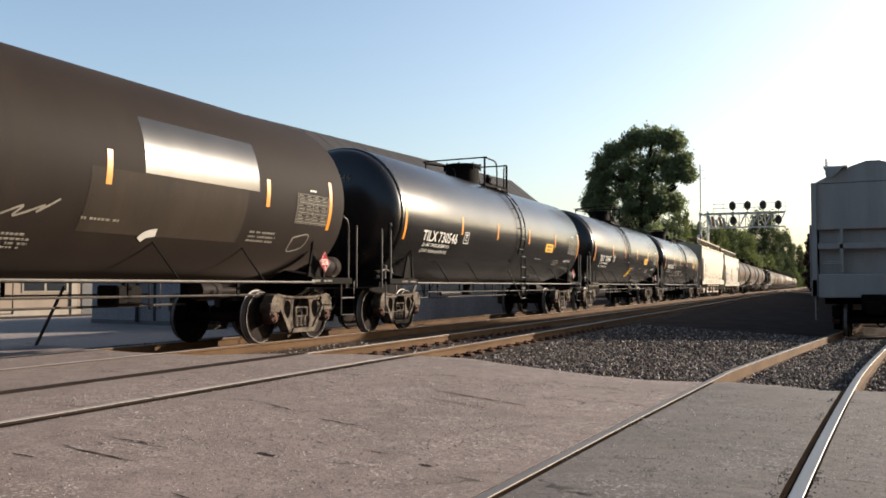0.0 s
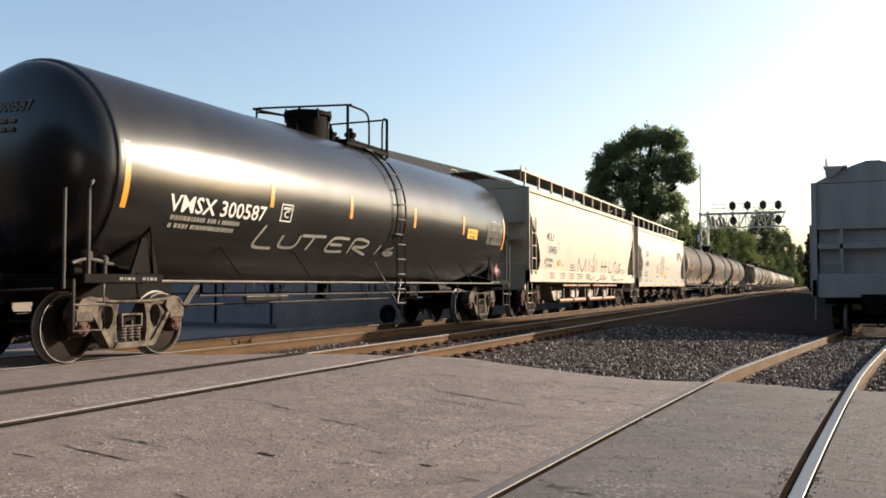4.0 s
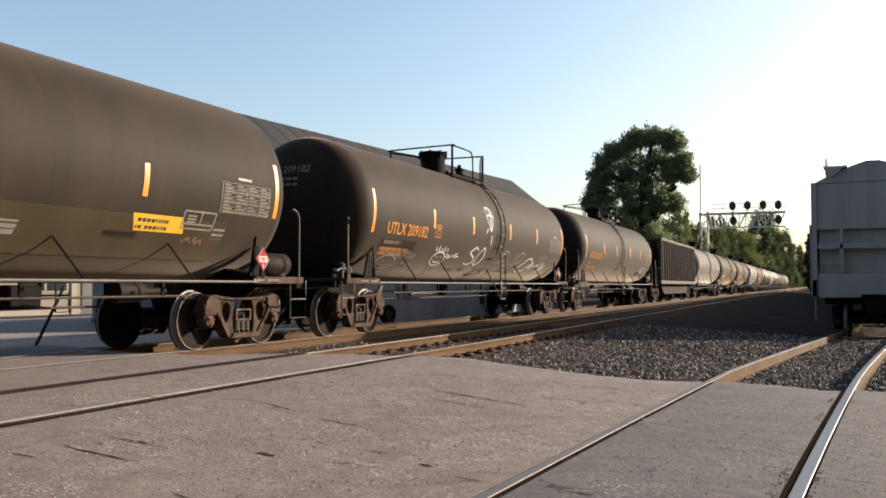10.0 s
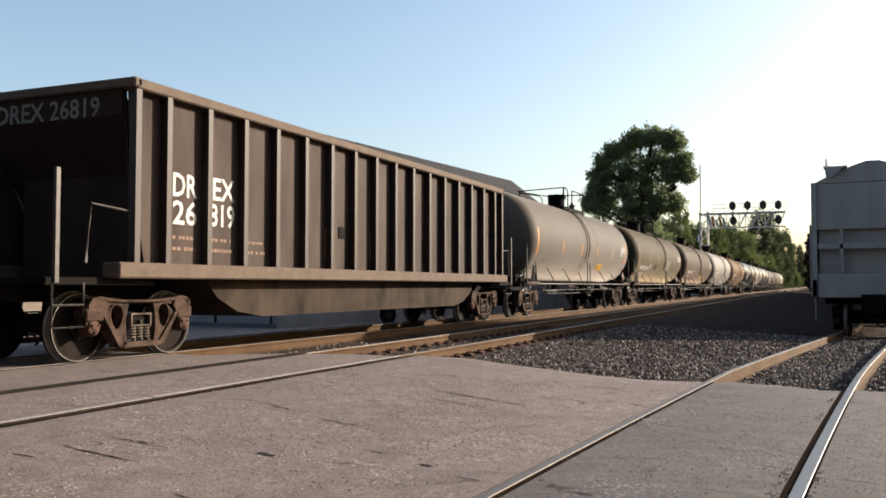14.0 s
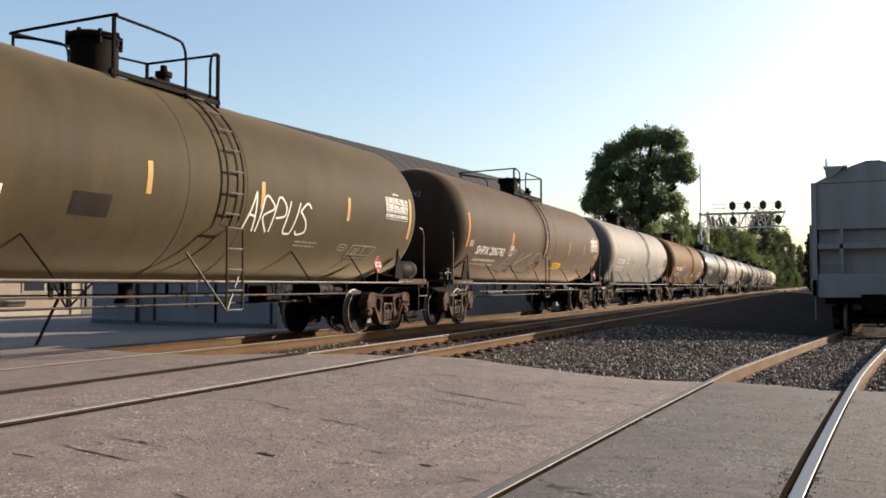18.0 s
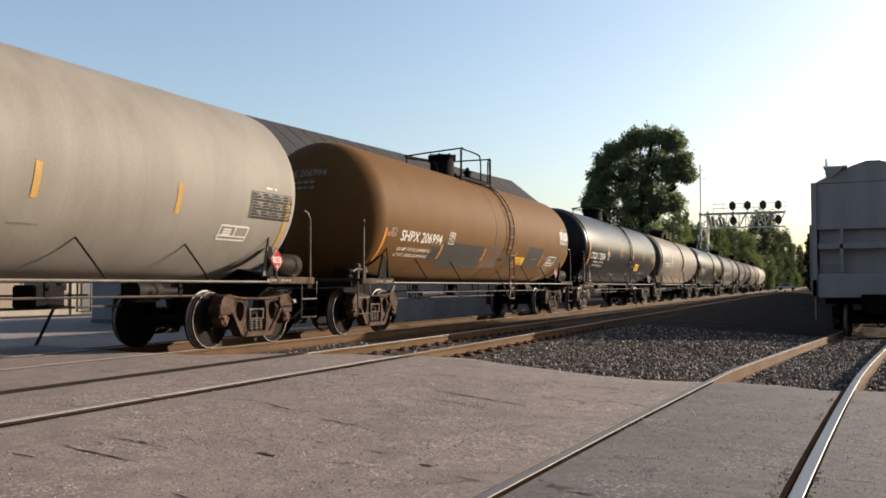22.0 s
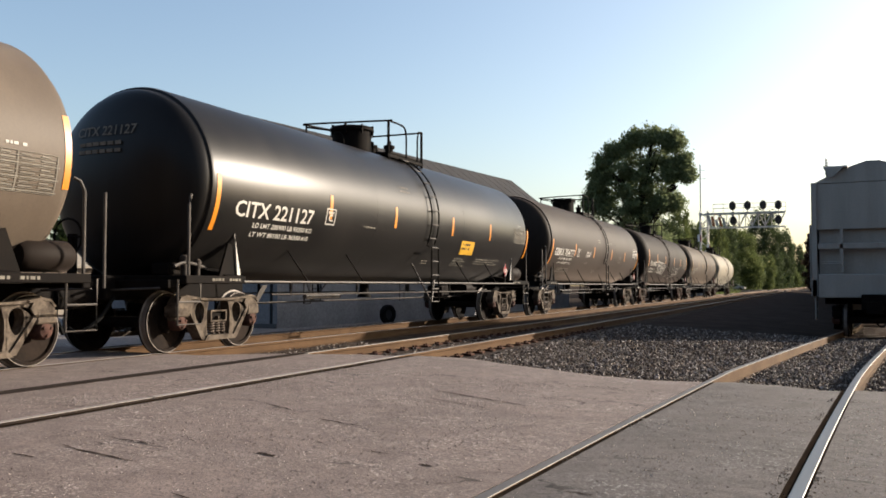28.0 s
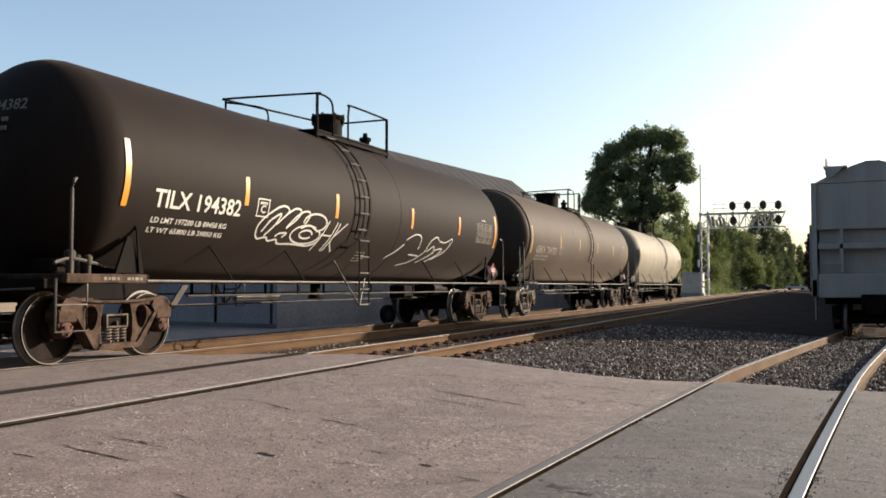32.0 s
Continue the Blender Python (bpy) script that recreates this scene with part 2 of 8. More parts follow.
def leaf_material(name, dark, light):
    m = bpy.data.materials.new(name)
    m.use_nodes = True
    nt = m.node_tree
    bsdf = nt.nodes["Principled BSDF"]
    geo = nt.nodes.new("ShaderNodeNewGeometry")
    ramp = nt.nodes.new("ShaderNodeMix")
    ramp.data_type = "RGBA"
    ramp.inputs["A"].default_value, ramp.inputs["B"].default_value = (*dark, 1), (*light, 1)
    nt.links.new(geo.outputs["Random Per Island"], ramp.inputs["Factor"])
    nt.links.new(ramp.outputs["Result"], bsdf.inputs["Base Color"])
    bsdf.inputs["Roughness"].default_value = 0.85
    bsdf.inputs["Specular IOR Level"].default_value = 0.15
    tr = nt.nodes.new("ShaderNodeBsdfTranslucent")
    nt.links.new(ramp.outputs["Result"], tr.inputs["Color"])
    mix = nt.nodes.new("ShaderNodeMixShader")
    mix.inputs[0].default_value = 0.5
    nt.links.new(bsdf.outputs[0], mix.inputs[1])
    nt.links.new(tr.outputs[0], mix.inputs[2])
    nt.links.new(mix.outputs[0], nt.nodes["Material Output"].inputs["Surface"])
    return m


M["leaf"] = leaf_material("leaf_green", (0.090, 0.116, 0.054), (0.170, 0.196, 0.098))
M["leaf_far"] = leaf_material("leaf_far_green", (0.040, 0.056, 0.018), (0.068, 0.084, 0.030))
M["leaf_dark"] = leaf_material("leaf_dark_green", (0.026, 0.038, 0.015), (0.046, 0.060, 0.024))
M["leaf_bush"] = leaf_material("leaf_bush_green", (0.060, 0.078, 0.024), (0.105, 0.125, 0.045))
M["leaf_red"] = leaf_material("leaf_russet", (0.045, 0.026, 0.017), (0.08, 0.042, 0.027))
M["grass"] = leaf_material("grass_green", (0.08, 0.11, 0.025), (0.20, 0.24, 0.06))


def asphalt_material(name, tint):
    m = bpy.data.materials.new(name)
    m.use_nodes = True
    nt = m.node_tree
    bsdf = nt.nodes["Principled BSDF"]
    tex = nt.nodes.new("ShaderNodeTexCoord")

    def noise_node(scale, detail, stretch=(1, 1, 1), turn=0.0):
        mp = nt.nodes.new("ShaderNodeMapping")
        mp.inputs["Scale"].default_value = stretch
        mp.inputs["Rotation"].default_value = (0, 0, turn)
        nt.links.new(tex.outputs["Object"], mp.inputs["Vector"])
        n = nt.nodes.new("ShaderNodeTexNoise")
        n.inputs["Scale"].default_value, n.inputs["Detail"].default_value = scale, detail
        nt.links.new(mp.outputs[0], n.inputs["Vector"])
        return n.outputs["Fac"]

    def remap(src, a, b, lo, hi):
        r = nt.nodes.new("ShaderNodeMapRange")
        for key, value in (("From Min", a), ("From Max", b), ("To Min", lo), ("To Max", hi)):
            r.inputs[key].default_value = value
        nt.links.new(src, r.inputs["Value"])
        return r.outputs[0]

    def mixed(fac, a, b, blend="MIX"):
        x = nt.nodes.new("ShaderNodeMix")
        x.data_type, x.blend_type = "RGBA", blend
        for key, value in (("Factor", fac), ("A", a), ("B", b)):
            if isinstance(value, tuple):
                x.inputs[key].default_value = value
            elif isinstance(value, float):
                x.inputs[key].default_value = value
            else:
                nt.links.new(value, x.inputs[key])
        return x.outputs["Result"]

    base = mixed(remap(noise_node(0.55, 5), 0.38, 0.66, 0, 1), (0.140, 0.110, 0.100, 1), (0.110, 0.087, 0.079, 1))
    tracks = remap(noise_node(0.9, 3, (0.25, 2.2, 1), 0.35), 0.52, 0.70, 0, 0.3)
    base = mixed(tracks, base, (0.098, 0.079, 0.071, 1))
    patch = remap(noise_node(2.2, 6), 0.45, 0.62, 0, 0.45)
    base = mixed(patch, base, (0.145, 0.116, 0.108, 1))
    vor = nt.nodes.new("ShaderNodeTexVoronoi")
    vor.inputs["Scale"].default_value = 130.0
    nt.links.new(tex.outputs["Object"], vor.inputs["Vector"])
    stone = remap(vor.outputs["Color"], 0.1, 0.9, 0.60, 1.42)
    base = mixed(1.0, base, stone, "MULTIPLY")
    chips = nt.nodes.new("ShaderNodeTexVoronoi")
    chips.inputs["Scale"].default_value = 66.0
    nt.links.new(tex.outputs["Object"], chips.inputs["Vector"])
    bare = remap(noise_node(1.1, 4), 0.42, 0.62, 0.0, 1.0)
    pale = mixed(1.0, remap(chips.outputs["Color"], 0.76, 0.86, 0, 0.9), bare, "MULTIPLY")
    base = mixed(pale, base, (0.36, 0.315, 0.285, 1))
    worn = remap(noise_node(55, 3, (0.8, 1.2, 1), 0.25), 0.60, 0.68, 0, 0.85)
    base = mixed(worn, base, (0.050, 0.042, 0.038, 1))
    # mottled wear, then thin tar-dark cracks and short scuffs
    base = mixed(1.0, base, remap(noise_node(5.0, 9), 0.3, 0.7, 0.84, 1.14), "MULTIPLY")

    def crack(scale, stretch, turn, width, lo, hi, seed):
        off = nt.nodes.new("ShaderNodeMath")
        off.operation = "SUBTRACT"
        off.inputs[1].default_value = seed
        nt.links.new(noise_node(scale, 4, stretch, turn), off.inputs[0])
        flat = nt.nodes.new("ShaderNodeMath")
        flat.operation = "ABSOLUTE"
        nt.links.new(off.outputs[0], flat.inputs[0])
        line = remap(flat.outputs[0], width, width * 2.2, 0.9, 0.0)
        return mixed(1.0, line, remap(noise_node(scale * 1.7, 5), lo, hi, 0.0, 1.0), "MULTIPLY")

    base = mixed(crack(0.8, (0.5, 1.3, 1), 0.30, 0.0022, 0.50, 0.60, 0.5), base, (0.020, 0.016, 0.014, 1))
    base = mixed(crack(1.9, (0.3, 1.8, 1), 0.42, 0.0030, 0.58, 0.66, 0.47), base, (0.026, 0.021, 0.019, 1))
    scuffs = remap(noise_node(4.0, 3, (0.6, 6.0, 1), 0.42), 0.70, 0.72, 0, 0.8)
    base = mixed(scuffs, base, (0.024, 0.019, 0.017, 1))
    base = mixed(1.0, base, tint, "MULTIPLY")
    nt.links.new(base, bsdf.inputs["Base Color"])
    bsdf.inputs["Roughness"].default_value = 0.9
    bsdf.inputs["Specular IOR Level"].default_value = 0.2
    bp = nt.nodes.new("ShaderNodeBump")
    bp.inputs["Strength"].default_value, bp.inputs["Distance"].default_value = 0.2, 0.005
    nt.links.new(vor.outputs["Distance"], bp.inputs["Height"])
    bp2 = nt.nodes.new("ShaderNodeBump")
    bp2.inputs["Strength"].default_value, bp2.inputs["Distance"].default_value = 0.45, 0.02
    nt.links.new(noise_node(7, 6), bp2.inputs["Height"])
    nt.links.new(bp2.outputs[0], bp.inputs["Normal"])
    nt.links.new(bp.outputs[0], bsdf.inputs["Normal"])
    return m


M["asphalt"] = asphalt_material("worn_pinkish_asphalt", (1.0, 1.0, 1.0, 1))
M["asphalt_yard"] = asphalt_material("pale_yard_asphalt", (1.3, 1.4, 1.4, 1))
M["asphalt_grey"] = asphalt_material("old_grey_asphalt", (0.60, 0.66, 0.69, 1))


# ---- geometry helpers ----
class Geo:
    """Collects vertices and faces of one mesh."""

    def __init__(self, smooth=False):
        self.v, self.f, self.smooth = [], [], smooth

    def add(self, verts, faces):
        n = len(self.v)
        self.v += [tuple(p) for p in verts]
        self.f += [tuple(i + n for i in face) for face in faces]
        return self

    def box(self, x0, x1, y0, y1, z0, z1, c=0.0):
        """A box; c chamfers its vertical and horizontal edges a little."""
        if c <= 0:
            v = [(x, y, z) for z in (z0, z1) for y in (y0, y1) for x in (x0, x1)]
            return self.add(v, [(0, 2, 3, 1), (4, 5, 7, 6), (0, 1, 5, 4), (2, 6, 7, 3), (0, 4, 6, 2), (1, 3, 7, 5)])
        ring = lambda k, z: [(x0 + k, y0, z), (x1 - k, y0, z), (x1, y0 + k, z), (x1, y1 - k, z), (x1 - k, y1, z), (x0 + k, y1, z), (x0, y1 - k, z), (x0, y0 + k, z)]
        inner = lambda z: [(x0 + c, y0 + c, z), (x1 - c, y0 + c, z), (x1 - c, y0 + c, z), (x1 - c, y1 - c, z), (x1 - c, y1 - c, z), (x0 + c, y1 - c, z), (x0 + c, y1 - c, z), (x0 + c, y0 + c, z)]
        v = inner(z0) + ring(c, z0 + c) + ring(c, z1 - c) + inner(z1)
        f = [(7, 5, 3, 1), (25, 27, 29, 31)]
        for r in range(3):
            for i in range(8):
                j = (i + 1) % 8
                f.append((r * 8 + i, r * 8 + j, r * 8 + 8 + j, r * 8 + 8 + i))
        return self.add(v, f)

    def prism(self, poly, lo, hi, axis="x"):
        """A polygon given in the two other axes, pushed from lo to hi along one axis."""
        n = len(poly)
        at = {"x": lambda a, p: (a, p[0], p[1]), "y": lambda a, p: (p[0], a, p[1]), "z": lambda a, p: (p[0], p[1], a)}[axis]
        v = [at(lo, p) for p in poly] + [at(hi, p) for p in poly]
        f = [tuple(range(n))[::-1], tuple(range(n, 2 * n))] + [(i, (i + 1) % n, n + (i + 1) % n, n + i) for i in range(n)]
        return self.add(v, f)

    def tube(self, pts, r, n=6, caps=True):
        pts = [Vector(p) for p in pts]
        start = len(self.v)
        for i, p in enumerate(pts):
            d = (pts[min(i + 1, len(pts) - 1)] - pts[max(i - 1, 0)]).normalized()
            side = d.cross(Vector((0, 0, 1)) if abs(d.z) < 0.9 else Vector((0, 1, 0))).normalized()
            up = side.cross(d)
            for k in range(n):
                a = 2 * math.pi * k / n
                self.v.append(tuple(p + r * (math.cos(a) * side + math.sin(a) * up)))
        for i in range(len(pts) - 1):
            for k in range(n):
                a, b = start + i * n + k, start + i * n + (k + 1) % n
                self.f.append((a, a + n, b + n, b))
        if caps:
            self.f.append(tuple(start + k for k in range(n)))
            self.f.append(tuple(start + (len(pts) - 1) * n + k for k in range(n))[::-1])
        return self

    def lathe(self, profile, n, centre=(0, 0, 0), axis="y", closed=False, caps=True):
        """profile: (radius, place along the axis)."""
        start, m = len(self.v), len(profile)
        cx, cy, cz = centre
        for r, s in profile:
            for k in range(n):
                a = 2 * math.pi * k / n
                c, d = r * math.cos(a), r * math.sin(a)
                self.v.append({"y": (cx + c, cy + s, cz + d), "x": (cx + s, cy + c, cz + d), "z": (cx + c, cy + d, cz + s)}[axis])
        for i in range(m - 1 if not closed else m):
            j = (i + 1) % m
            for k in range(n):
                a, b = k, (k + 1) % n
                self.f.append((start + i * n + a, start + i * n + b, start + j * n + b, start + j * n + a))
        if caps and not closed:
            for i in (0, m - 1):
                if profile[i][0] > 1e-4:
                    self.f.append(tuple(start + i * n + k for k in range(n)))
        return self

    def mesh(self, name, material):
        me = bpy.data.meshes.new(name)
        me.from_pydata(self.v, [], self.f)
        bm = bmesh.new()
        bm.from_mesh(me)
        bmesh.ops.recalc_face_normals(bm, faces=bm.faces)
        bm.to_mesh(me)
        bm.free()
        me.materials.append(material)
        if self.smooth:
            me.polygons.foreach_set("use_smooth", [True] * len(me.polygons))
            me.set_sharp_from_angle(angle=radians(40))
        return me


def part(name, geo, material, parent=None, label="", at=None):
    """Links geometry, or a mesh made before, as one object under its thing."""
    ob = new(name, geo if isinstance(geo, bpy.types.Mesh) else geo.mesh(name, material))
    ob.parent = parent
    if at is not None:
        ob.location = at
    if label:
        ob["label"] = label
    return ob


def thing(name, label, category, group="", at=(0, 0, 0), turn=0.0):
    ob = new(name)
    ob.matrix_basis = pose(*at, 0, 0, turn)
    return tagged(ob, label, category, group)


# ---- plan ----
# x across the line, y along it (away from the crossing), z = 0 on the rail heads
NEAR_RAILS = (-5.632, -7.142)       # empty track beside the crossing
TRAIN_RAILS = (-9.128, -10.638)     # track on which the train runs
XC = -9.883                         # centre of the train's track


def siding_x(y):
    """Centre of the siding, which bends gently away from the main line."""
    k = max(min(y, 30.0), -5.0) - 5.0
    q = max(0.0, min(y, 30.0) - 16.0)
    x = -0.899 + 0.0731 * k + 0.00143 * k * k - 0.0013 * q * q
    if y > 30:
        # swings back until it runs beside the main line
        q = min(y, 48.0) - 30.0
        x += 0.108 * q - 0.0030 * q * q
    return x


def siding_z(y):
    """Rail heads of the siding lie lower than the main line and fall away from the crossing."""
    return -0.157 + 0.005 * (min(max(y, 0.0), 12.0) + 2.0) - 0.0145 * max(0.0, min(y, 42.0) - 12.0)


def fall(x, y):
    """How far the surface lies below the main line's rail heads."""
    near = siding_x(y) - 0.9
    return siding_z(y) * min(1.0, max(0.0, (x + 5.3) / (near + 5.3)))


def road_edge(x):
    """Where the asphalt of the crossing ends and the ballast begins."""
    pts = ((-60, 12.0), (-13, 11.6), (-10.6, 10.9), (-8.4, 10.6), (-7.7, 11.2), (-5.6, 11.9), (-4.6, 11.8), (-3.87, 11.3), (-2.5, 10.65), (-1.8, 10.5), (-0.98, 10.75), (-0.42, 10.6), (0.0, 10.3), (0.38, 10.45), (9, 10.0))
    for (xa, ya), (xb, yb) in zip(pts, pts[1:]):
        if x <= xb:
            return ya + (yb - ya) * max(0.0, (x - xa) / (xb - xa))
    return pts[-1][1]


def ground_z(x, y):
    z = -0.175 + fall(x, y)
    if x < -12.9:
        z -= 0.30 * min(1.0, (-12.9 - x) / 2.0)
    if x < -30.0:
        z -= 0.55 * min(1.0, (-30.0 - x) / 15.0)
    if y < road_edge(x) + 0.3:
        z = min(z, -0.13 + fall(x, y)) if x > -12.9 else z
    return z


def spaced(a, b, fine0, fine1, step, growth):
    """Coordinates from a to b, step apart between fine0 and fine1, ever wider outside."""
    out, v, s = [], fine0, step
    while v > a:
        s *= growth
        v -= s
        out.append(max(v, a))
    out = out[::-1]
    v = fine0
    while v < fine1:
        out.append(v)
        v += step
    s = step
    while v < b:
        out.append(v)
        s *= growth
        v += s
    out.append(b)
    return out


def build_ground():
    xs, ys = spaced(-2500, 2500, -16, 6, 0.25, 1.35), spaced(-300, 3500, 8, 36, 0.35, 1.3)
    g = Geo(True)
    v = [(x, y, ground_z(x, y) + (noise.noise((x * 1.7, y * 1.7, 0)) * 0.018 if -30 < x < 20 and y < 80 else 0)) for y in ys for x in xs]
    n = len(xs)
    g.add(v, [(j * n + i, j * n + i + 1, (j + 1) * n + i + 1, (j + 1) * n + i) for j in range(len(ys) - 1) for i in range(n - 1)])
    ob = part("ground", g, M["ballast"])
    tagged(ob, "grey ballast and dirt ground along the railway", "ground", kind="structure")


def build_road():
    head = 0.055
    slot = head + 0.03
    strips = [
        (lambda y: siding_x(y) + 0.755 + head, lambda y: 9.0),
        (lambda y: siding_x(y) - 0.755 + slot, lambda y: siding_x(y) + 0.755 - slot),
        (lambda y: NEAR_RAILS[0] + 0.15, lambda y: siding_x(y) - 0.755 - head),
        (lambda y: NEAR_RAILS[1] + slot, lambda y: NEAR_RAILS[0] - slot),
        (lambda y: TRAIN_RAILS[0] + head, lambda y: NEAR_RAILS[1] - head),
        (lambda y: TRAIN_RAILS[1] + slot, lambda y: TRAIN_RAILS[0] - slot),
        (lambda y: -12.3, lambda y: TRAIN_RAILS[1] - head),
    ]
    road, panels = Geo(True), Geo(True)
    for k, (lo, hi) in enumerate(strips):
        g = panels if k < 2 else road
        nx, ny = 14, 40
        rows = []
        for j in range(ny + 1):
            row = []
            for i in range(nx + 1):
                u = j / ny
                y = -12.0 + u * (road_edge((lo(9) + hi(9)) / 2) + 12.0)
                x = lo(y) + (hi(y) - lo(y)) * i / nx
                e = road_edge(x) + 0.10 * noise.noise((x * 2.3, 4.0, 0)) + 0.05 * noise.noise((x * 9.0, 1.0, 0))
                y = -12.0 + (1 - (1 - u) ** 1.5) * (e + 12.0)
                x = lo(y) + (hi(y) - lo(y)) * i / nx
                z = -0.006 + fall(x, y) + 0.004 * noise.noise((x * 0.8, y * 0.8, 3.0)) - 0.02 * max(0.0, 1.0 - abs(x - NEAR_RAILS[0]) / 0.8) - 0.012 * max(0.0, 1.0 - abs(x + 9.9) / 1.6)
                row.append((x, y, z if j < ny else z - 0.02))
            rows.append(row)
        rows.append([(x, y + 0.05, -0.16 + fall(x, y)) for x, y, z in rows[-1]])
        v = [p for row in rows for p in row]
        n = nx + 1
        f = [(j * n + i, j * n + i + 1, (j + 1) * n + i + 1, (j + 1) * n + i) for j in range(len(rows) - 1) for i in range(nx)]
        g.add(v, f)
        for i in (0, nx):
            side = [row[i] for row in rows[:-1]]
            g.add(side + [(x, y, -0.16 + fall(x, y)) for x, y, z in side], [(k, k + 1, len(side) + k + 1, len(side) + k) for k in range(len(side) - 1)])
    ob = part("road", road, M["asphalt"])
    tagged(part("pavement", panels, M["asphalt_grey"]), "old grey asphalt between the rails of the siding", "pavement", kind="structure")
    tagged(ob, "worn grey-brown asphalt of a level crossing", "road", kind="structure")
    # flangeways on both sides of every rail: dirt, with the groove's shade in the colour
    lines = [lambda y, x=x: x for x in NEAR_RAILS + TRAIN_RAILS] + [lambda y, k=k: siding_x(y) + k for k in (-0.755, 0.755)]
    for line in lines:
        bands = ((0.036, 0.075), (-0.075, -0.036)) if line(9) < -4 else ((0.036, 0.10), (-0.10, -0.036))
        buried = line(9) == NEAR_RAILS[1]
        if line(9) == NEAR_RAILS[0]:
            bands = ((0.036, 0.165), (-0.10, -0.036))
        for lo, hi in ((-0.115, 0.11),) if buried else bands:
            g = Geo()
            ys = [-12 + 0.6 * k for k in range(37)]
            ys = [y for y in ys if y < road_edge(line(9)) - 0.1] + [road_edge(line(9)) - 0.02]
            g.add([(line(y) + k, y, 0.001 if buried else -0.0235 if line(9) == NEAR_RAILS[0] else -0.010 + fall(line(y) + k, y)) for y in ys for k in (lo, hi)], [(2 * i, 2 * i + 1, 2 * i + 3, 2 * i + 2) for i in range(len(ys) - 1)])
            part("flangeway", g, M["tar_band"] if buried else M["slot"], ob)
    # tar-dark cracks and scars in the asphalt
    for xa, ya, xb, yb, wide in ((-4.58, 4.36, -3.78, 4.21, 0.014), (-4.52, 4.72, -4.05, 4.7, 0.012), (-4.54, 6.6, -4.04, 6.38, 0.014), (-3.74, 6.16, -3.28, 6.03, 0.014), (-3.38, 4.83, -3.21, 4.79, 0.03), (-3.65, 8.26, -2.42, 7.72, 0.02), (-3.53, 7.75, -2.68, 7.39, 0.012),
                                 (-2.33, 5.07, -2.22, 5.05, 0.025), (-1.33, 4.8, -1.13, 4.77, 0.012), (-1.03, 5.52, -0.92, 5.5, 0.012), (-4.64, 4.02, -4.39, 4.01, 0.012), (-3.17, 3.75, -2.92, 3.71, 0.01), (-2.84, 5.26, -2.62, 5.24, 0.012)):
        g, n = Geo(), 14
        for i in range(n + 1):
            u = i / n
            x, y = xa + (xb - xa) * u, ya + (yb - ya) * u + 0.025 * noise.noise((xa + u * 5.0, ya, 3.0))
            w = wide * math.sin(math.pi * (0.06 + 0.88 * u)) * (0.75 + 0.7 * noise.noise((u * 9.0, xa, 7.0)))
            z = fall(x, y) - 0.002 + 0.004 * noise.noise((x * 0.8, y * 0.8, 3.0))
            g.v += [(x, y - w, z), (x, y + w, z)]
        g.f += [(2 * i, 2 * i + 2, 2 * i + 3, 2 * i + 1) for i in range(n)]
        part("road_crack", g, M["tar_band"], ob)
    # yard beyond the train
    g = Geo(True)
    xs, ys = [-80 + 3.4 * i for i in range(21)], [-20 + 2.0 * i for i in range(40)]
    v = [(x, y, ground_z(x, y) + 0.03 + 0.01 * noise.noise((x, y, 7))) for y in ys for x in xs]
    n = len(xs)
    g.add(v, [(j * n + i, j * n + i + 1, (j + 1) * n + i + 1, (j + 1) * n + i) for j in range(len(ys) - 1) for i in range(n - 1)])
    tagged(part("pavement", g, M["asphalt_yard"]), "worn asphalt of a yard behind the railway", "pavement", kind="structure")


def build_rail(path, label, head_mat, worn=0.005, body_mat="rail"):
    """One rail along a line of (x, y, z of its head)."""
    body = [(-0.068, -0.172), (-0.068, -0.162), (-0.012, -0.145), (-0.010, -0.050), (-0.036, -0.040), (-0.036, -0.004), (0.036, -0.004), (0.036, -0.040), (0.010, -0.050), (0.012, -0.145), (0.068, -0.162), (0.068, -0.172)]
    head = [(-0.0375, -worn), (-0.034, -0.001), (-0.018, 0.0), (0.018, 0.0), (0.034, -0.001), (0.0375, -worn)]

    def swept(profile, closed):
        g, m = Geo(), len(profile)
        for i, (x, y, z) in enumerate(path):
            a, b = path[max(i - 1, 0)], path[min(i + 1, len(path) - 1)]
            d = Vector((b[0] - a[0], b[1] - a[1], 0)).normalized()
            g.v += [(x + d.y * u, y - d.x * u, z + w) for u, w in profile]
        for i in range(len(path) - 1):
            for k in range(m if closed else m - 1):
                a, b = i * m + k, i * m + (k + 1) % m
                g.f.append((a, b, b + m, a + m))
        return g
    ob = part("rail", swept(body, True), M[body_mat])
    tagged(ob, label, "rail", "rails of the tracks", kind="structure")
    part("rail_head", swept(head, False), head_mat, ob, "worn shiny running surface")
    return ob


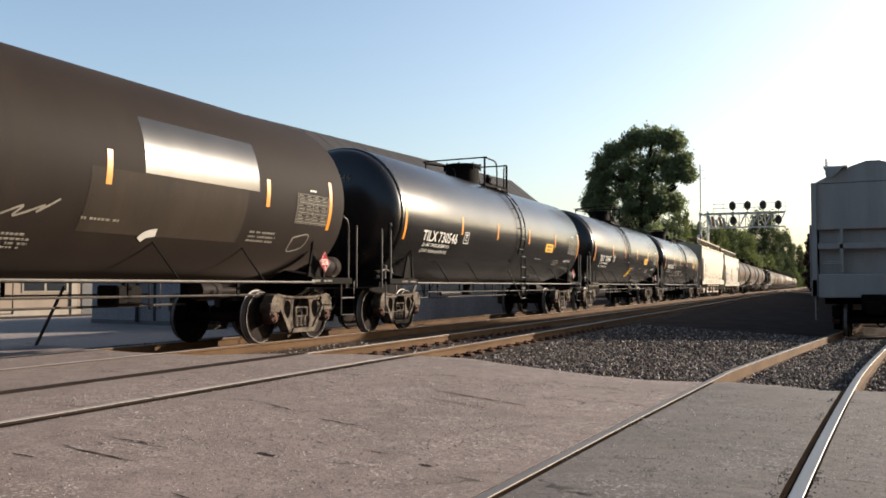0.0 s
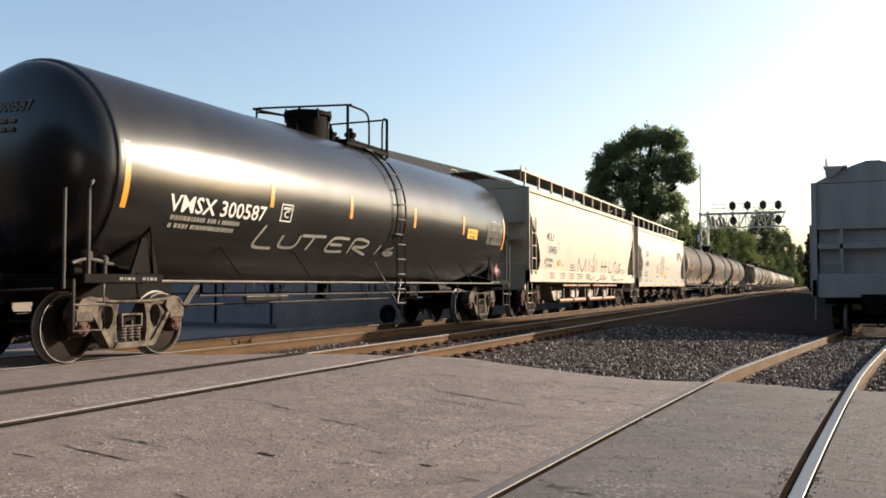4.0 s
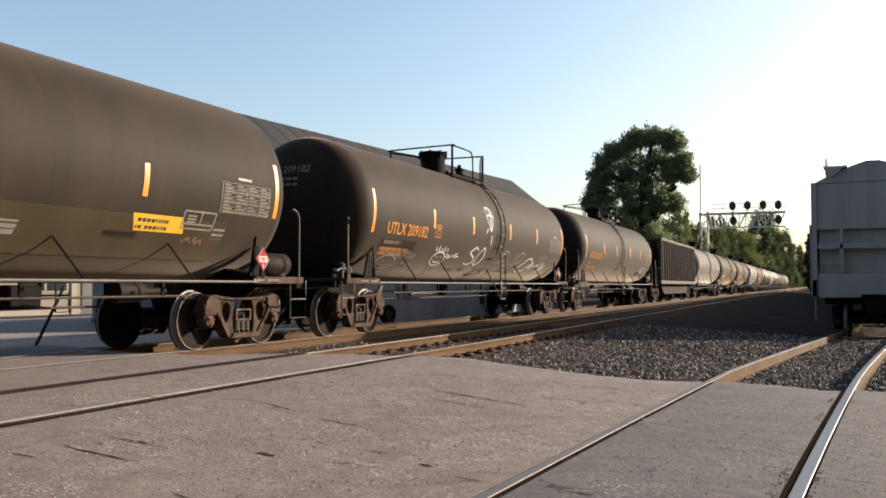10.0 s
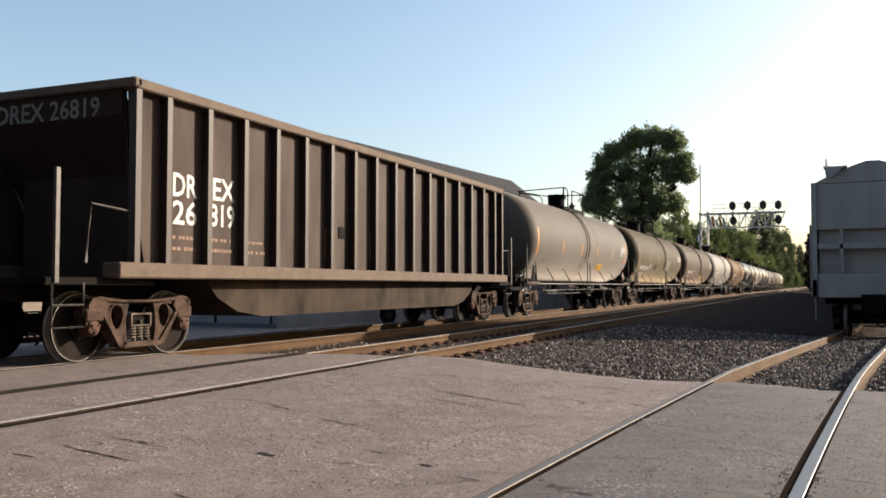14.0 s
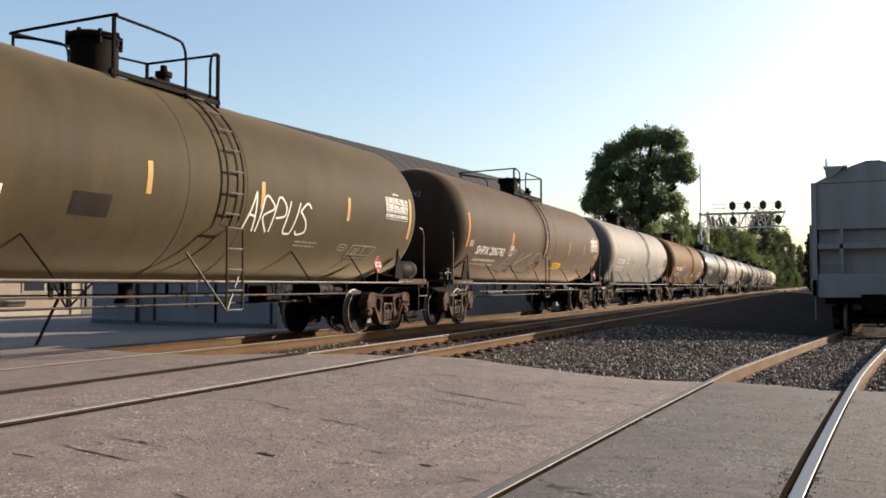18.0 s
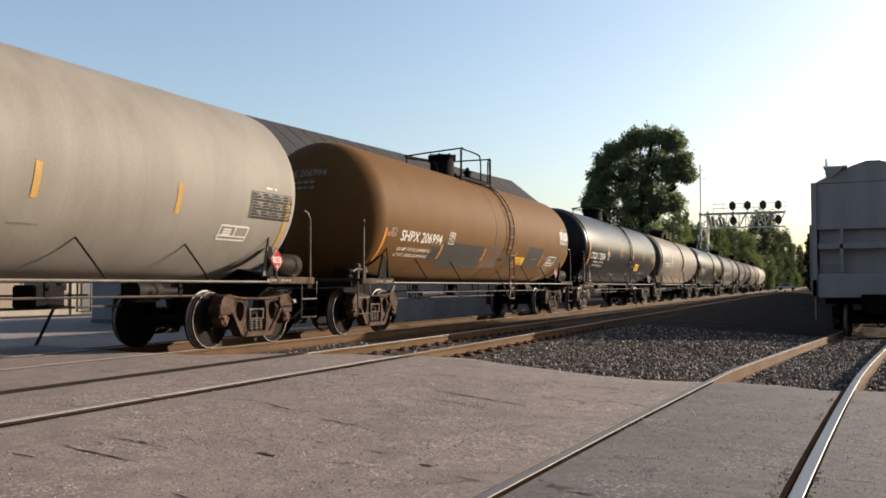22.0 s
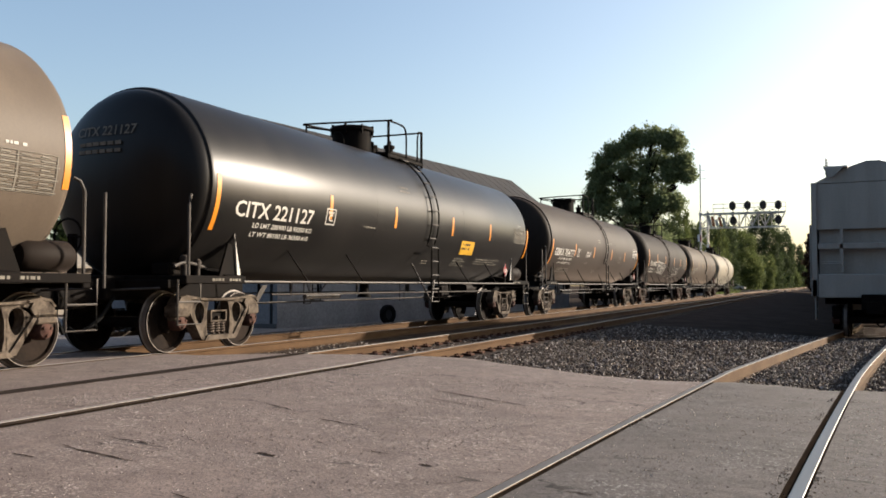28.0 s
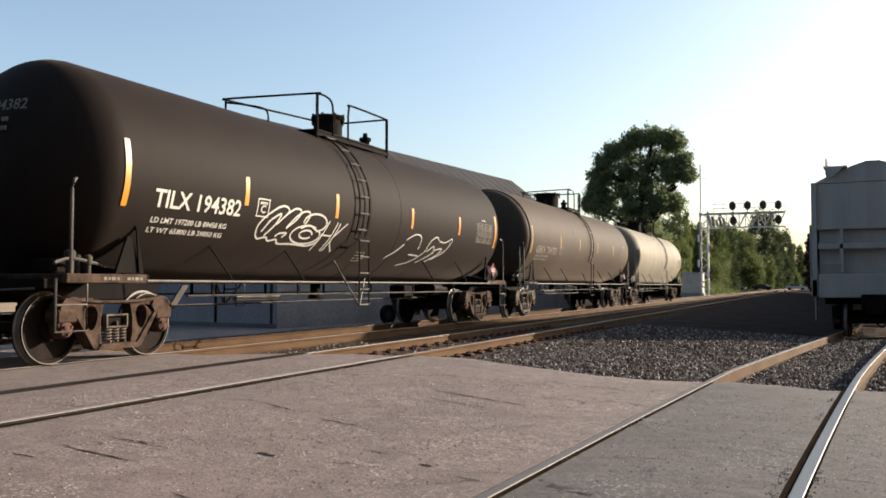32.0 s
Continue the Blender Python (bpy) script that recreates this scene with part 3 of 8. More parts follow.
def build_tracks():
    for x in NEAR_RAILS:
        # the farther rail lies buried in dirt until the asphalt ends
        sunk = -0.03 if x == NEAR_RAILS[1] else 0.0
        build_rail([(x, y, z) for y, z in ((-12, sunk), (0, sunk), (10.9, sunk), (11.5, 0.0), (40, 0.0), (200, 0.0), (1500, 0.0)) if sunk or y > 11], "rusty rail with a worn shiny head", M["rail_tan"], 0.006 if sunk == 0.0 else 0.009)
        if sunk == 0.0:
            # the stretch in the asphalt has a darker body
            build_rail([(x, y, 0.0) for y in (-12, 0, 11.5)], "dark-sided rail set in the asphalt", M["rail_grey"], 0.006, "rail_dark")
    joint = part("rail_joint", Geo().box(NEAR_RAILS[0] - 0.039, NEAR_RAILS[0] + 0.039, 6.37, 6.386, -0.03, 0.0015), M["frame"])
    tagged(joint, "open dark joint between two rail lengths", "rail joint", kind="structure")
    for x in TRAIN_RAILS:
        build_rail([(x, y, 0.0) for y in (-40, 0, 40, 200, 1500)], "rusty rail with a shiny head under the train", M["rail_grey"])
    for side in (-0.755, 0.755):
        build_rail([(siding_x(y) + side, y, siding_z(y)) for y in [-10 + 1.0 * k for k in range(90)] + [80 + 10.0 * k for k in range(20)]], "pale worn siding rail set in the asphalt", M["rail_tan"] if side < 0 else M["rail_top"])
    g = Geo().box(-1.3, 1.3, -0.115, 0.115, -0.17, 0.0, 0.012)
    me = g.mesh("tie", M["tie"])
    g = Geo().box(-0.085, 0.085, -0.09, 0.09, 0.0, 0.03, 0.006)
    for sy in (-0.05, 0.05):
        g.box(-0.02, 0.02, sy - 0.018, sy + 0.018, 0.03, 0.065)
    plate = g.mesh("tie_plate", M["tie_iron"])
    count = 0
    for xc, y0, n in ((-6.387, 11.9, 75), (XC, 11.2, 80), (None, 10.0, 75)):
        for k in range(n):
            y = y0 + 0.53 * k
            x = siding_x(y) if xc is None else xc
            z = (siding_z(y) if xc is None else 0.0) - 0.176
            ob = part("tie", me, None)
            ob.matrix_basis = pose(x + random.uniform(-0.03, 0.03), y, z, 0, 0, random.uniform(-1, 1) - (4 if xc is None else 0))
            tagged(ob, "weathered wooden railway tie", "railway tie", "ties of the tracks", kind="structure")
            if xc == -6.387 and k < 24:
                for x in NEAR_RAILS:
                    for e in (-1, 1):
                        pl = part("tie_plate", plate, None)
                        pl.matrix_basis = pose(x + e * 0.115, y + random.uniform(-0.03, 0.03), -0.172, 0, random.uniform(-4, 4), random.uniform(-6, 6))
                        tagged(pl, "rusty tie plate with spikes beside the rail foot", "tie plate", "tie plates of the near track", kind="structure")


def build_stones():
    rng = np.random.default_rng(5)
    zones = ((-5.2, 1.9, 9.6, 17, 19000), (-5.2, 2.4, 17, 27, 11000), (-9.0, -7.3, 10.8, 16, 500), (-7.0, -5.75, 11.4, 20, 500), (-10.5, -9.25, 10.9, 24, 1200), (-12.5, -10.8, 11, 30, 1600))
    base = np.array([(1, 0, 0), (-1, 0, 0), (0, 1, 0), (0, -1, 0), (0, 0, 1), (0, 0, -1)], float)
    tri = np.array([(0, 2, 4), (2, 1, 4), (1, 3, 4), (3, 0, 4), (2, 0, 5), (1, 2, 5), (3, 1, 5), (0, 3, 5)])
    vs, fs, n = [], [], 0
    for x0, x1, y0, y1, count in zones:
        for x, y in zip(rng.uniform(x0, x1, count), rng.uniform(y0, y1, count)):
            if y < road_edge(x) + 0.02 + abs(rng.normal(0, 0.08)) or min(abs(x - siding_x(y) - 0.755), abs(x - siding_x(y) + 0.755)) < 0.06:
                continue
            s = rng.uniform(0.010, 0.027) * (1.0 if y < 17 else 1.25 if y < 32 else 1.8)
            q = base * rng.uniform(0.6, 1.3, (6, 1)) * s
            a = rng.uniform(0, 6.28)
            c, d = math.cos(a), math.sin(a)
            rot = np.array(((c, -d, 0), (d, c, 0), (0, 0, 1))) @ np.array(((1, 0, 0), (0, 0.8, -0.6), (0, 0.6, 0.8)))
            vs.append(q @ rot.T + (x, y, ground_z(x, y) + 0.012 + s * 0.35))
            fs.append(tri + n)
            n += 6
    # crumbled dirt along the rails in the asphalt
    for count, y0, y1, side, off, wide in ((450, 3.0, 9.6, 0.755, -0.115, 0.018), (300, 3.0, 9.6, 0.755, 0.075, 0.015), (250, 2.0, 9.6, -0.755, 0.06, 0.015)):
        for y in rng.uniform(y0, y1, count):
            if noise.noise((y * 1.3, side * 5, 2.0)) < 0.0:
                continue
            x = siding_x(y) + side + off + rng.normal(0, wide)
            s = rng.uniform(0.003, 0.007)
            vs.append(base * rng.uniform(0.6, 1.3, (6, 1)) * s + (x, y, -0.006 + fall(x, y) + s * 0.3))
            fs.append(tri + n)
            n += 6
    me = bpy.data.meshes.new("ballast_stones")
    me.from_pydata(np.concatenate(vs).tolist(), [], np.concatenate(fs).tolist())
    m = bpy.data.materials.new("crushed_stone")
    m.use_nodes = True
    nt = m.node_tree
    geo = nt.nodes.new("ShaderNodeNewGeometry")
    ramp = nt.nodes.new("ShaderNodeValToRGB")
    cr = ramp.color_ramp
    cr.elements[0].color, cr.elements[1].color = (0.030, 0.0230, 0.0195, 1), (0.38, 0.335, 0.30, 1)
    for at, tone in ((0.35, (0.055, 0.043, 0.036, 1)), (0.55, (0.085, 0.056, 0.038, 1)), (0.72, (0.095, 0.079, 0.068, 1)), (0.86, (0.165, 0.14, 0.122, 1))):
        cr.elements.new(at).color = tone
    nt.links.new(geo.outputs["Random Per Island"], ramp.inputs["Fac"])
    nt.links.new(ramp.outputs["Color"], nt.nodes["Principled BSDF"].inputs["Base Color"])
    nt.nodes["Principled BSDF"].inputs["Specular IOR Level"].default_value = 0.25
    nt.nodes["Principled BSDF"].inputs["Roughness"].default_value = 0.75
    me.materials.append(m)
    tagged(new("ballast_stones", me), "loose crushed grey ballast stones between the tracks", "ballast", kind="stuff")


def build_grit():
    """Loose aggregate that has come out of the worn asphalt."""
    rng = np.random.default_rng(8)
    base = np.array([(1, 0, 0), (-1, 0, 0), (0, 1, 0), (0, -1, 0), (0, 0, 0.8), (0, 0, -0.8)], float)
    tri = np.array([(0, 2, 4), (2, 1, 4), (1, 3, 4), (3, 0, 4), (2, 0, 5), (1, 2, 5), (3, 1, 5), (0, 3, 5)])
    vs, fs, n = [], [], 0
    for x, y in zip(rng.uniform(-6.6, 1.2, 52000), 2.0 + 7.6 * rng.uniform(0, 1, 52000) ** 1.3):
        if noise.noise((x * 1.1, y * 1.1, 9.0)) + 0.6 * noise.noise((x * 4.0, y * 4.0, 5.0)) < rng.uniform(-0.5, 0.5):
            continue
        if min(abs(x - siding_x(y) - 0.755), abs(x - siding_x(y) + 0.755)) < 0.12 or -5.85 < x < -5.4 or y > road_edge(x) - 0.1:
            continue
        if -1.4 < x - siding_x(y) < 0.7 and rng.random() < 0.6:
            continue
        s = 0.0022 + 0.0048 * rng.random() ** 2
        vs.append(base * rng.uniform(0.6, 1.3, (6, 1)) * s + (x, y, -0.006 + fall(x, y) + s * 0.4))
        fs.append(tri + n)
        n += 6
    me = bpy.data.meshes.new("road_grit")
    me.from_pydata(np.concatenate(vs).tolist(), [], np.concatenate(fs).tolist())
    m = bpy.data.materials.new("loose_aggregate")
    m.use_nodes = True
    nt = m.node_tree
    geo = nt.nodes.new("ShaderNodeNewGeometry")
    ramp = nt.nodes.new("ShaderNodeValToRGB")
    cr = ramp.color_ramp
    cr.elements[0].color, cr.elements[1].color = (0.06, 0.048, 0.043, 1), (0.62, 0.54, 0.48, 1)
    cr.elements.new(0.2).color = (0.12, 0.097, 0.088, 1)
    cr.elements.new(0.65).color = (0.26, 0.215, 0.195, 1)
    nt.links.new(geo.outputs["Random Per Island"], ramp.inputs["Fac"])
    nt.links.new(ramp.outputs["Color"], nt.nodes["Principled BSDF"].inputs["Base Color"])
    nt.nodes["Principled BSDF"].inputs["Roughness"].default_value = 0.85
    me.materials.append(m)
    tagged(new("road_grit", me), "loose pale and dark grit on the worn asphalt", "grit", kind="stuff")


# ---- buildings behind the train ----
def build_warehouse():
    # near gable corners on the ground, and the long axis
    a, w, turn = Vector((-26.23, 26.36)), 9.3, -6.1
    ob = thing("warehouse", "long gabled warehouse with pale stained walls and a grey metal roof", "warehouse", at=(a.x, a.y, -0.45), turn=turn)
    length, eave, ridge = 27.4, 4.9, 8.05
    peak = 5.3
    g = Geo().prism([(0, 0), (w, 0), (w, eave), (peak, ridge), (0, eave)], 0.0, 0.25, "y")
    part("gable_wall", g, M["concrete"], ob)
    g = Geo().prism([(0, 0), (w, 0), (w, eave), (peak, ridge), (0, eave)], length - 0.25, length, "y")
    part("gable_wall", g, M["concrete"], ob)
    part("side_wall", Geo().box(w - 0.25, w, 0.252, length - 0.252, 0, eave), M["concrete"], ob)
    part("side_wall", Geo().box(0, 0.25, 0.252, length - 0.252, 0, eave), M["concrete"], ob)
    for sx, ex in ((peak, w + 0.3), (peak, -0.3)):
        k = (ridge - eave) / abs((w - peak) if ex > peak else peak)
        drop = abs(ex - peak) * k
        g = Geo().prism([(sx, ridge + 0.02), (ex, ridge - drop + 0.02), (ex, ridge - drop + 0.14), (sx, ridge + 0.14)], -0.3, length + 0.3, "y")
        part("roof_slope", g, M["roof_metal"], ob)
        for i in range(27):
            y = -0.28 + i * (length + 0.5) / 26
            g = Geo().prism([(sx, ridge + 0.14), (ex, ridge - drop + 0.14), (ex, ridge - drop + 0.155), (sx, ridge + 0.155)], y, y + 0.04, "y")
            part("roof_seam", g, M["roof_metal"], ob)
    for x, z in ((3.4, 0.0), (6.45, 0.0), (9.0, 0.0)):
        part("wall_joint", Geo().box(x, x + 0.10, -0.03, 0.0, z, eave - 0.4), M["frame"] if x == 6.45 else M["roof_metal"], ob)
    part("downpipe", Geo(True).tube([(2.6, -0.09, 0.1), (2.6, -0.09, 4.4)], 0.06, 8), M["roof_metal"], ob)
    part("plinth", Geo().box(0.02, w - 0.02, -0.05, 0.0, -0.1, 0.16), M["plank"], ob)
    # tyre leaning on the wall
    ty = thing("tyre", "old black tyre leaning against a wall", "tyre", at=(-15.2, 30.2, -0.45), turn=70)
    g = Geo(True).lathe([(0.20, -0.10), (0.33, -0.11), (0.37, -0.07), (0.37, 0.07), (0.33, 0.11), (0.20, 0.10)], 28, (0, 0, 0.37), "y", closed=True)
    part("tyre_body", g, M["rubber"], ty)
    part("tyre_rim", Geo(True).lathe([(0.0, -0.05), (0.19, -0.05), (0.20, 0.05), (0.0, 0.05)], 20, (0, 0, 0.37), "y"), M["roof_metal"], ty)


SHED_X, SHED_Y = -47.4, 49.4


def build_yard():
    # tan shed far across the yard
    ob = thing("shed", "low cream shed with dark windows across the sunlit yard", "shed", at=(SHED_X, SHED_Y, -1.0), turn=73)
    part("shed_wall", Geo().box(-26, 0, 0, 8, 0, 3.3), M["tan_wall"], ob)
    g = Geo().prism([(-0.5, 3.25), (4.0, 4.6), (8.5, 3.25), (8.5, 3.4), (4.0, 4.78), (-0.5, 3.4)], -26.4, 0.4, "x")
    part("shed_roof", g, M["pale_box"], ob)
    for x in (-6.4, -13.0, -18.5):
        win = part("shed_window", Geo().box(x, x + 3.2, -0.05, 0.0, 1.55, 2.6), M["pale_box"], ob, "white-framed dark window")
        for k in (0, 1):
            part("pane", Geo().box(x + 0.12 + 1.55 * k, x + 1.5 + 1.55 * k, -0.07, -0.05, 1.67, 2.48), M["glass"], win)
    part("shed_door", Geo().box(-2.2, -0.9, -0.06, 0.0, 0.0, 2.2), M["plank"], ob, "grey door")
    part("door_post", Geo().box(-3.0, -2.6, -0.12, 0.0, 0.0, 3.2), M["pale_box"], ob)
    part("shed_plinth", Geo().box(-26, 0, -0.04, 0.0, 0.0, 0.35), M["pale_box"], ob)
    # switch stand beside the far rail
    st = thing("switch_stand", "leaning dark steel switch stand beside the track", "switch stand", at=(-12.5, 11.25, -0.10))
    part("pole", Geo(True).tube([(0.0, 0.0, 0.0), (0.36, 0.30, 1.1)], 0.027, 8), M["axle"], st)
    part("base_plate", Geo().box(-0.2, 0.2, -0.2, 0.2, 0.0, 0.03, 0.01), M["frame"], st)
    tm = thing("switch_timber", "long tarred timber lying beside the track", "timber", at=(-12.0, 11.95, -0.185), turn=-28.6)
    part("timber_body", Geo().box(-0.13, 0.13, -1.12, 1.12, 0.0, 0.085, 0.012), M["frame"], tm)


# ---- signal bridge ----
def build_signal():
    ob = thing("signal_bridge", "cantilever railway signal bridge of galvanised steel over two tracks", "railway signal", at=(-12.86, 107.7, -0.2))
    for x in (0.08, 0.92):
        for y in (-0.42, 0.42):
            part("mast_leg", Geo().box(x - 0.08, x + 0.08, y - 0.08, y + 0.08, 0, 10.0), M["galv"], ob)
    for k in range(11):
        z = 0.5 + k * 0.86
        for y in (-0.42, 0.42):
            a, b = (0.08, 0.92) if k % 2 else (0.92, 0.08)
            part("brace", Geo().tube([(a, y, z), (b, y, z + 0.82)], 0.035, 4), M["galv"], ob)
    # reflective bands on the mast
    for x, z in ((-0.05, 6.4), (1.0, 5.2), (-0.05, 3.4), (1.0, 2.2)):
        part("marker_band", Geo().box(x - 0.16, x + 0.10, -0.60, -0.56, z, z + 0.85), M["marker"], ob, "white marker plate")
        part("marker_band", Geo().box(x + 0.10, x + 0.24, -0.60, -0.56, z, z + 0.75), M["red"], ob, "red marker plate")
    L = 9.45
    for z in (7.95, 9.55):
        for y in (-0.5, 0.5):
            part("chord", Geo().box(-0.1, L, y - 0.06, y + 0.06, z, z + 0.12), M["galv"], ob)
    for k in range(12):
        x = 0.9 + k * 0.71
        for y in (-0.5, 0.5):
            part("web", Geo().tube([(x, y, 8.1 if k % 2 else 9.6), (x + 0.71, y, 9.6 if k % 2 else 8.1)], 0.04, 4), M["galv"], ob)
            part("web", Geo().tube([(x, y, 8.05), (x, y, 9.6)], 0.03, 4), M["galv"], ob)
    part("walkway", Geo().box(0.6, L + 0.1, -0.55, 0.55, 9.70, 9.75), M["galv"], ob)
    for z in (10.25, 10.75):
        part("handrail", Geo().tube([(1.6, -0.55, z), (L + 0.1, -0.55, z)], 0.03, 5), M["galv"], ob)
    for k in range(8):
        x = 1.6 + k * (L - 1.5) / 7
        part("rail_post", Geo().tube([(x, -0.55, 9.72), (x, -0.55, 10.77)], 0.03, 5), M["galv"], ob)
    for x, z in ((3.78, 10.5), (5.43, 10.5), (7.12, 10.5), (8.76, 10.45), (3.87, 8.75), (8.76, 8.75)):
        hd = part("signal_head", Geo(True).lathe([(0.0, -0.12), (0.36, -0.12), (0.42, -0.05), (0.42, 0.02), (0.0, 0.02)], 20), M["signal"], ob, "dark round-cornered signal head", at=(x, -0.70, z))
        hd.scale = (0.92, 1.0, 1.25)
        for dz in (0.23, 0.0, -0.23):
            part("lens_hood", Geo(True).lathe([(0.08, -0.22), (0.11, -0.22), (0.11, 0.0), (0.08, 0.0)], 12, (0, -0.12, dz), "y", closed=True), M["signal"], hd)
        part("bracket", Geo().box(x - 0.05, x + 0.05, -0.68, -0.5, z - 0.8, z + 0.2), M["galv"], ob)
    for x, h, m, words in ((1.15, 1.25, "white", "weathered white plate leaning on the truss"), (1.52, 1.2, "placard_orange", "orange plate leaning on the truss"), (1.95, 0.8, "white", "weathered white plate leaning on the truss"), (2.35, 1.05, "placard_orange", "orange plate leaning on the truss"), (2.75, 1.0, "white", "weathered white plate leaning on the truss")):
        part("sign_plate", Geo().prism([(x, 8.15), (x + 0.3, 8.15), (x + 0.1, 8.15 + h), (x - 0.2, 8.15 + h)], -0.64, -0.60, "y"), M[m], ob, words)
    part("antenna_mast", Geo(True).tube([(0.1, 0, 9.9), (0.1, 0, 15.6)], 0.06, 8), M["plank"], ob)
    for z in (14.9, 13.9):
        part("antenna", Geo().tube([(-0.15, 0, z), (0.75, 0, z)], 0.025, 5), M["galv"], ob)
    cab = thing("relay_cabinet", "grey steel signal relay cabinet beside the track", "relay cabinet", at=(-13.9, 109.0, 0.0))
    part("cabinet_base", Geo().box(-1.35, 1.35, -0.85, 0.85, -0.55, 0.12), M["concrete"], cab)
    part("cabinet_body", Geo().box(-1.25, 1.25, -0.75, 0.75, 0.12, 2.5, 0.04), M["cabinet_paint"], cab)
    part("cabinet_roof", Geo().box(-1.32, 1.32, -0.85, 0.85, 2.5, 2.6, 0.03), M["galv"], cab)
    for x in (-1.15, 0.03):
        dr = part("cabinet_door", Geo().box(x, x + 1.12, -0.78, -0.75, 0.3, 2.35, 0.01), M["cabinet_paint"], cab)
        part("handle", Geo().box(x + 0.95, x + 1.0, -0.82, -0.78, 1.2, 1.4), M["frame"], dr)


# ---- trees ----
def leaf_cloud(centres, count, size, rng):
    """Small leaf quads scattered through the shells of many lumps."""
    c = np.array([p[:3] for p in centres])
    r = np.array([p[3] for p in centres])
    pick = rng.choice(len(c), count, p=r ** 2 / (r ** 2).sum())
    d = rng.normal(size=(count, 3))
    d /= np.linalg.norm(d, axis=1)[:, None]
    rad = r[pick] * rng.uniform(0.35, 1.4, count)
    pos = c[pick] + d * rad[:, None] * np.array((1, 1, 0.85))
    u = rng.normal(size=(count, 3))
    u /= np.linalg.norm(u, axis=1)[:, None]
    w = np.cross(u, d)
    w /= np.linalg.norm(w, axis=1)[:, None] + 1e-6
    s = (size * rng.uniform(0.6, 1.4, count))[:, None]
    quad = np.stack((pos - u * s, pos + w * s * 0.6, pos + u * s, pos - w * s * 0.6), 1).reshape(-1, 3)
    me = bpy.data.meshes.new("crown")
    me.from_pydata(quad.tolist(), [], np.arange(count * 4).reshape(-1, 4).tolist())
    return me


def build_tree(name, label, at, height, radius, count, size, seed, leaf="leaf", low=0.28, lumps=34, blobs=()):
    rng = np.random.default_rng(seed)
    ob = thing(name, label, "tree", at=at)
    trunk = Geo(True)
    trunk.lathe([(0.035 * height * 0.62, 0), (0.024 * height * 0.62, 0.12 * height), (0.017 * height * 0.62, 0.5 * height), (0.006 * height * 0.62, 0.85 * height)], 10, axis="z")
    centres = []
    for k in range(lumps):
        z = height * (low + (0.94 - low) * (k + 0.5) / lumps)
        f = (z / height - low) / (1 - low)
        rr = radius * (0.55 + 0.65 * math.sin(math.pi * min(1, 0.12 + f * 0.9))) * rng.uniform(0.35, 0.8)
        a = k * 2.4 + rng.uniform(-0.4, 0.4)
        x, y = rr * math.cos(a), rr * math.sin(a)
        if blobs:
            bx, bz, br, bh = blobs[k % len(blobs)]
            q = rng.normal(size=3)
            q *= rng.uniform(0.15, 1.0) / np.linalg.norm(q)
            x, y, z = bx + q[0] * br, q[1] * br, bz + q[2] * bh
            f = 0.5
        centres.append((x, y, z, radius * rng.uniform(0.22, 0.38) * (1.1 - 0.35 * f)))
        if k % 8 == 0:
            trunk.tube([(0, 0, z * 0.6), (x * 0.5, y * 0.5, z * 0.82), (x * 0.75, y * 0.75, z * 0.92)], 0.003 * height, 5)
    part("trunk", trunk, M["bark"], ob)
    me = leaf_cloud(centres, count, size, rng)
    me.materials.append(M[leaf])
    part("crown", me, None, ob)
    return ob


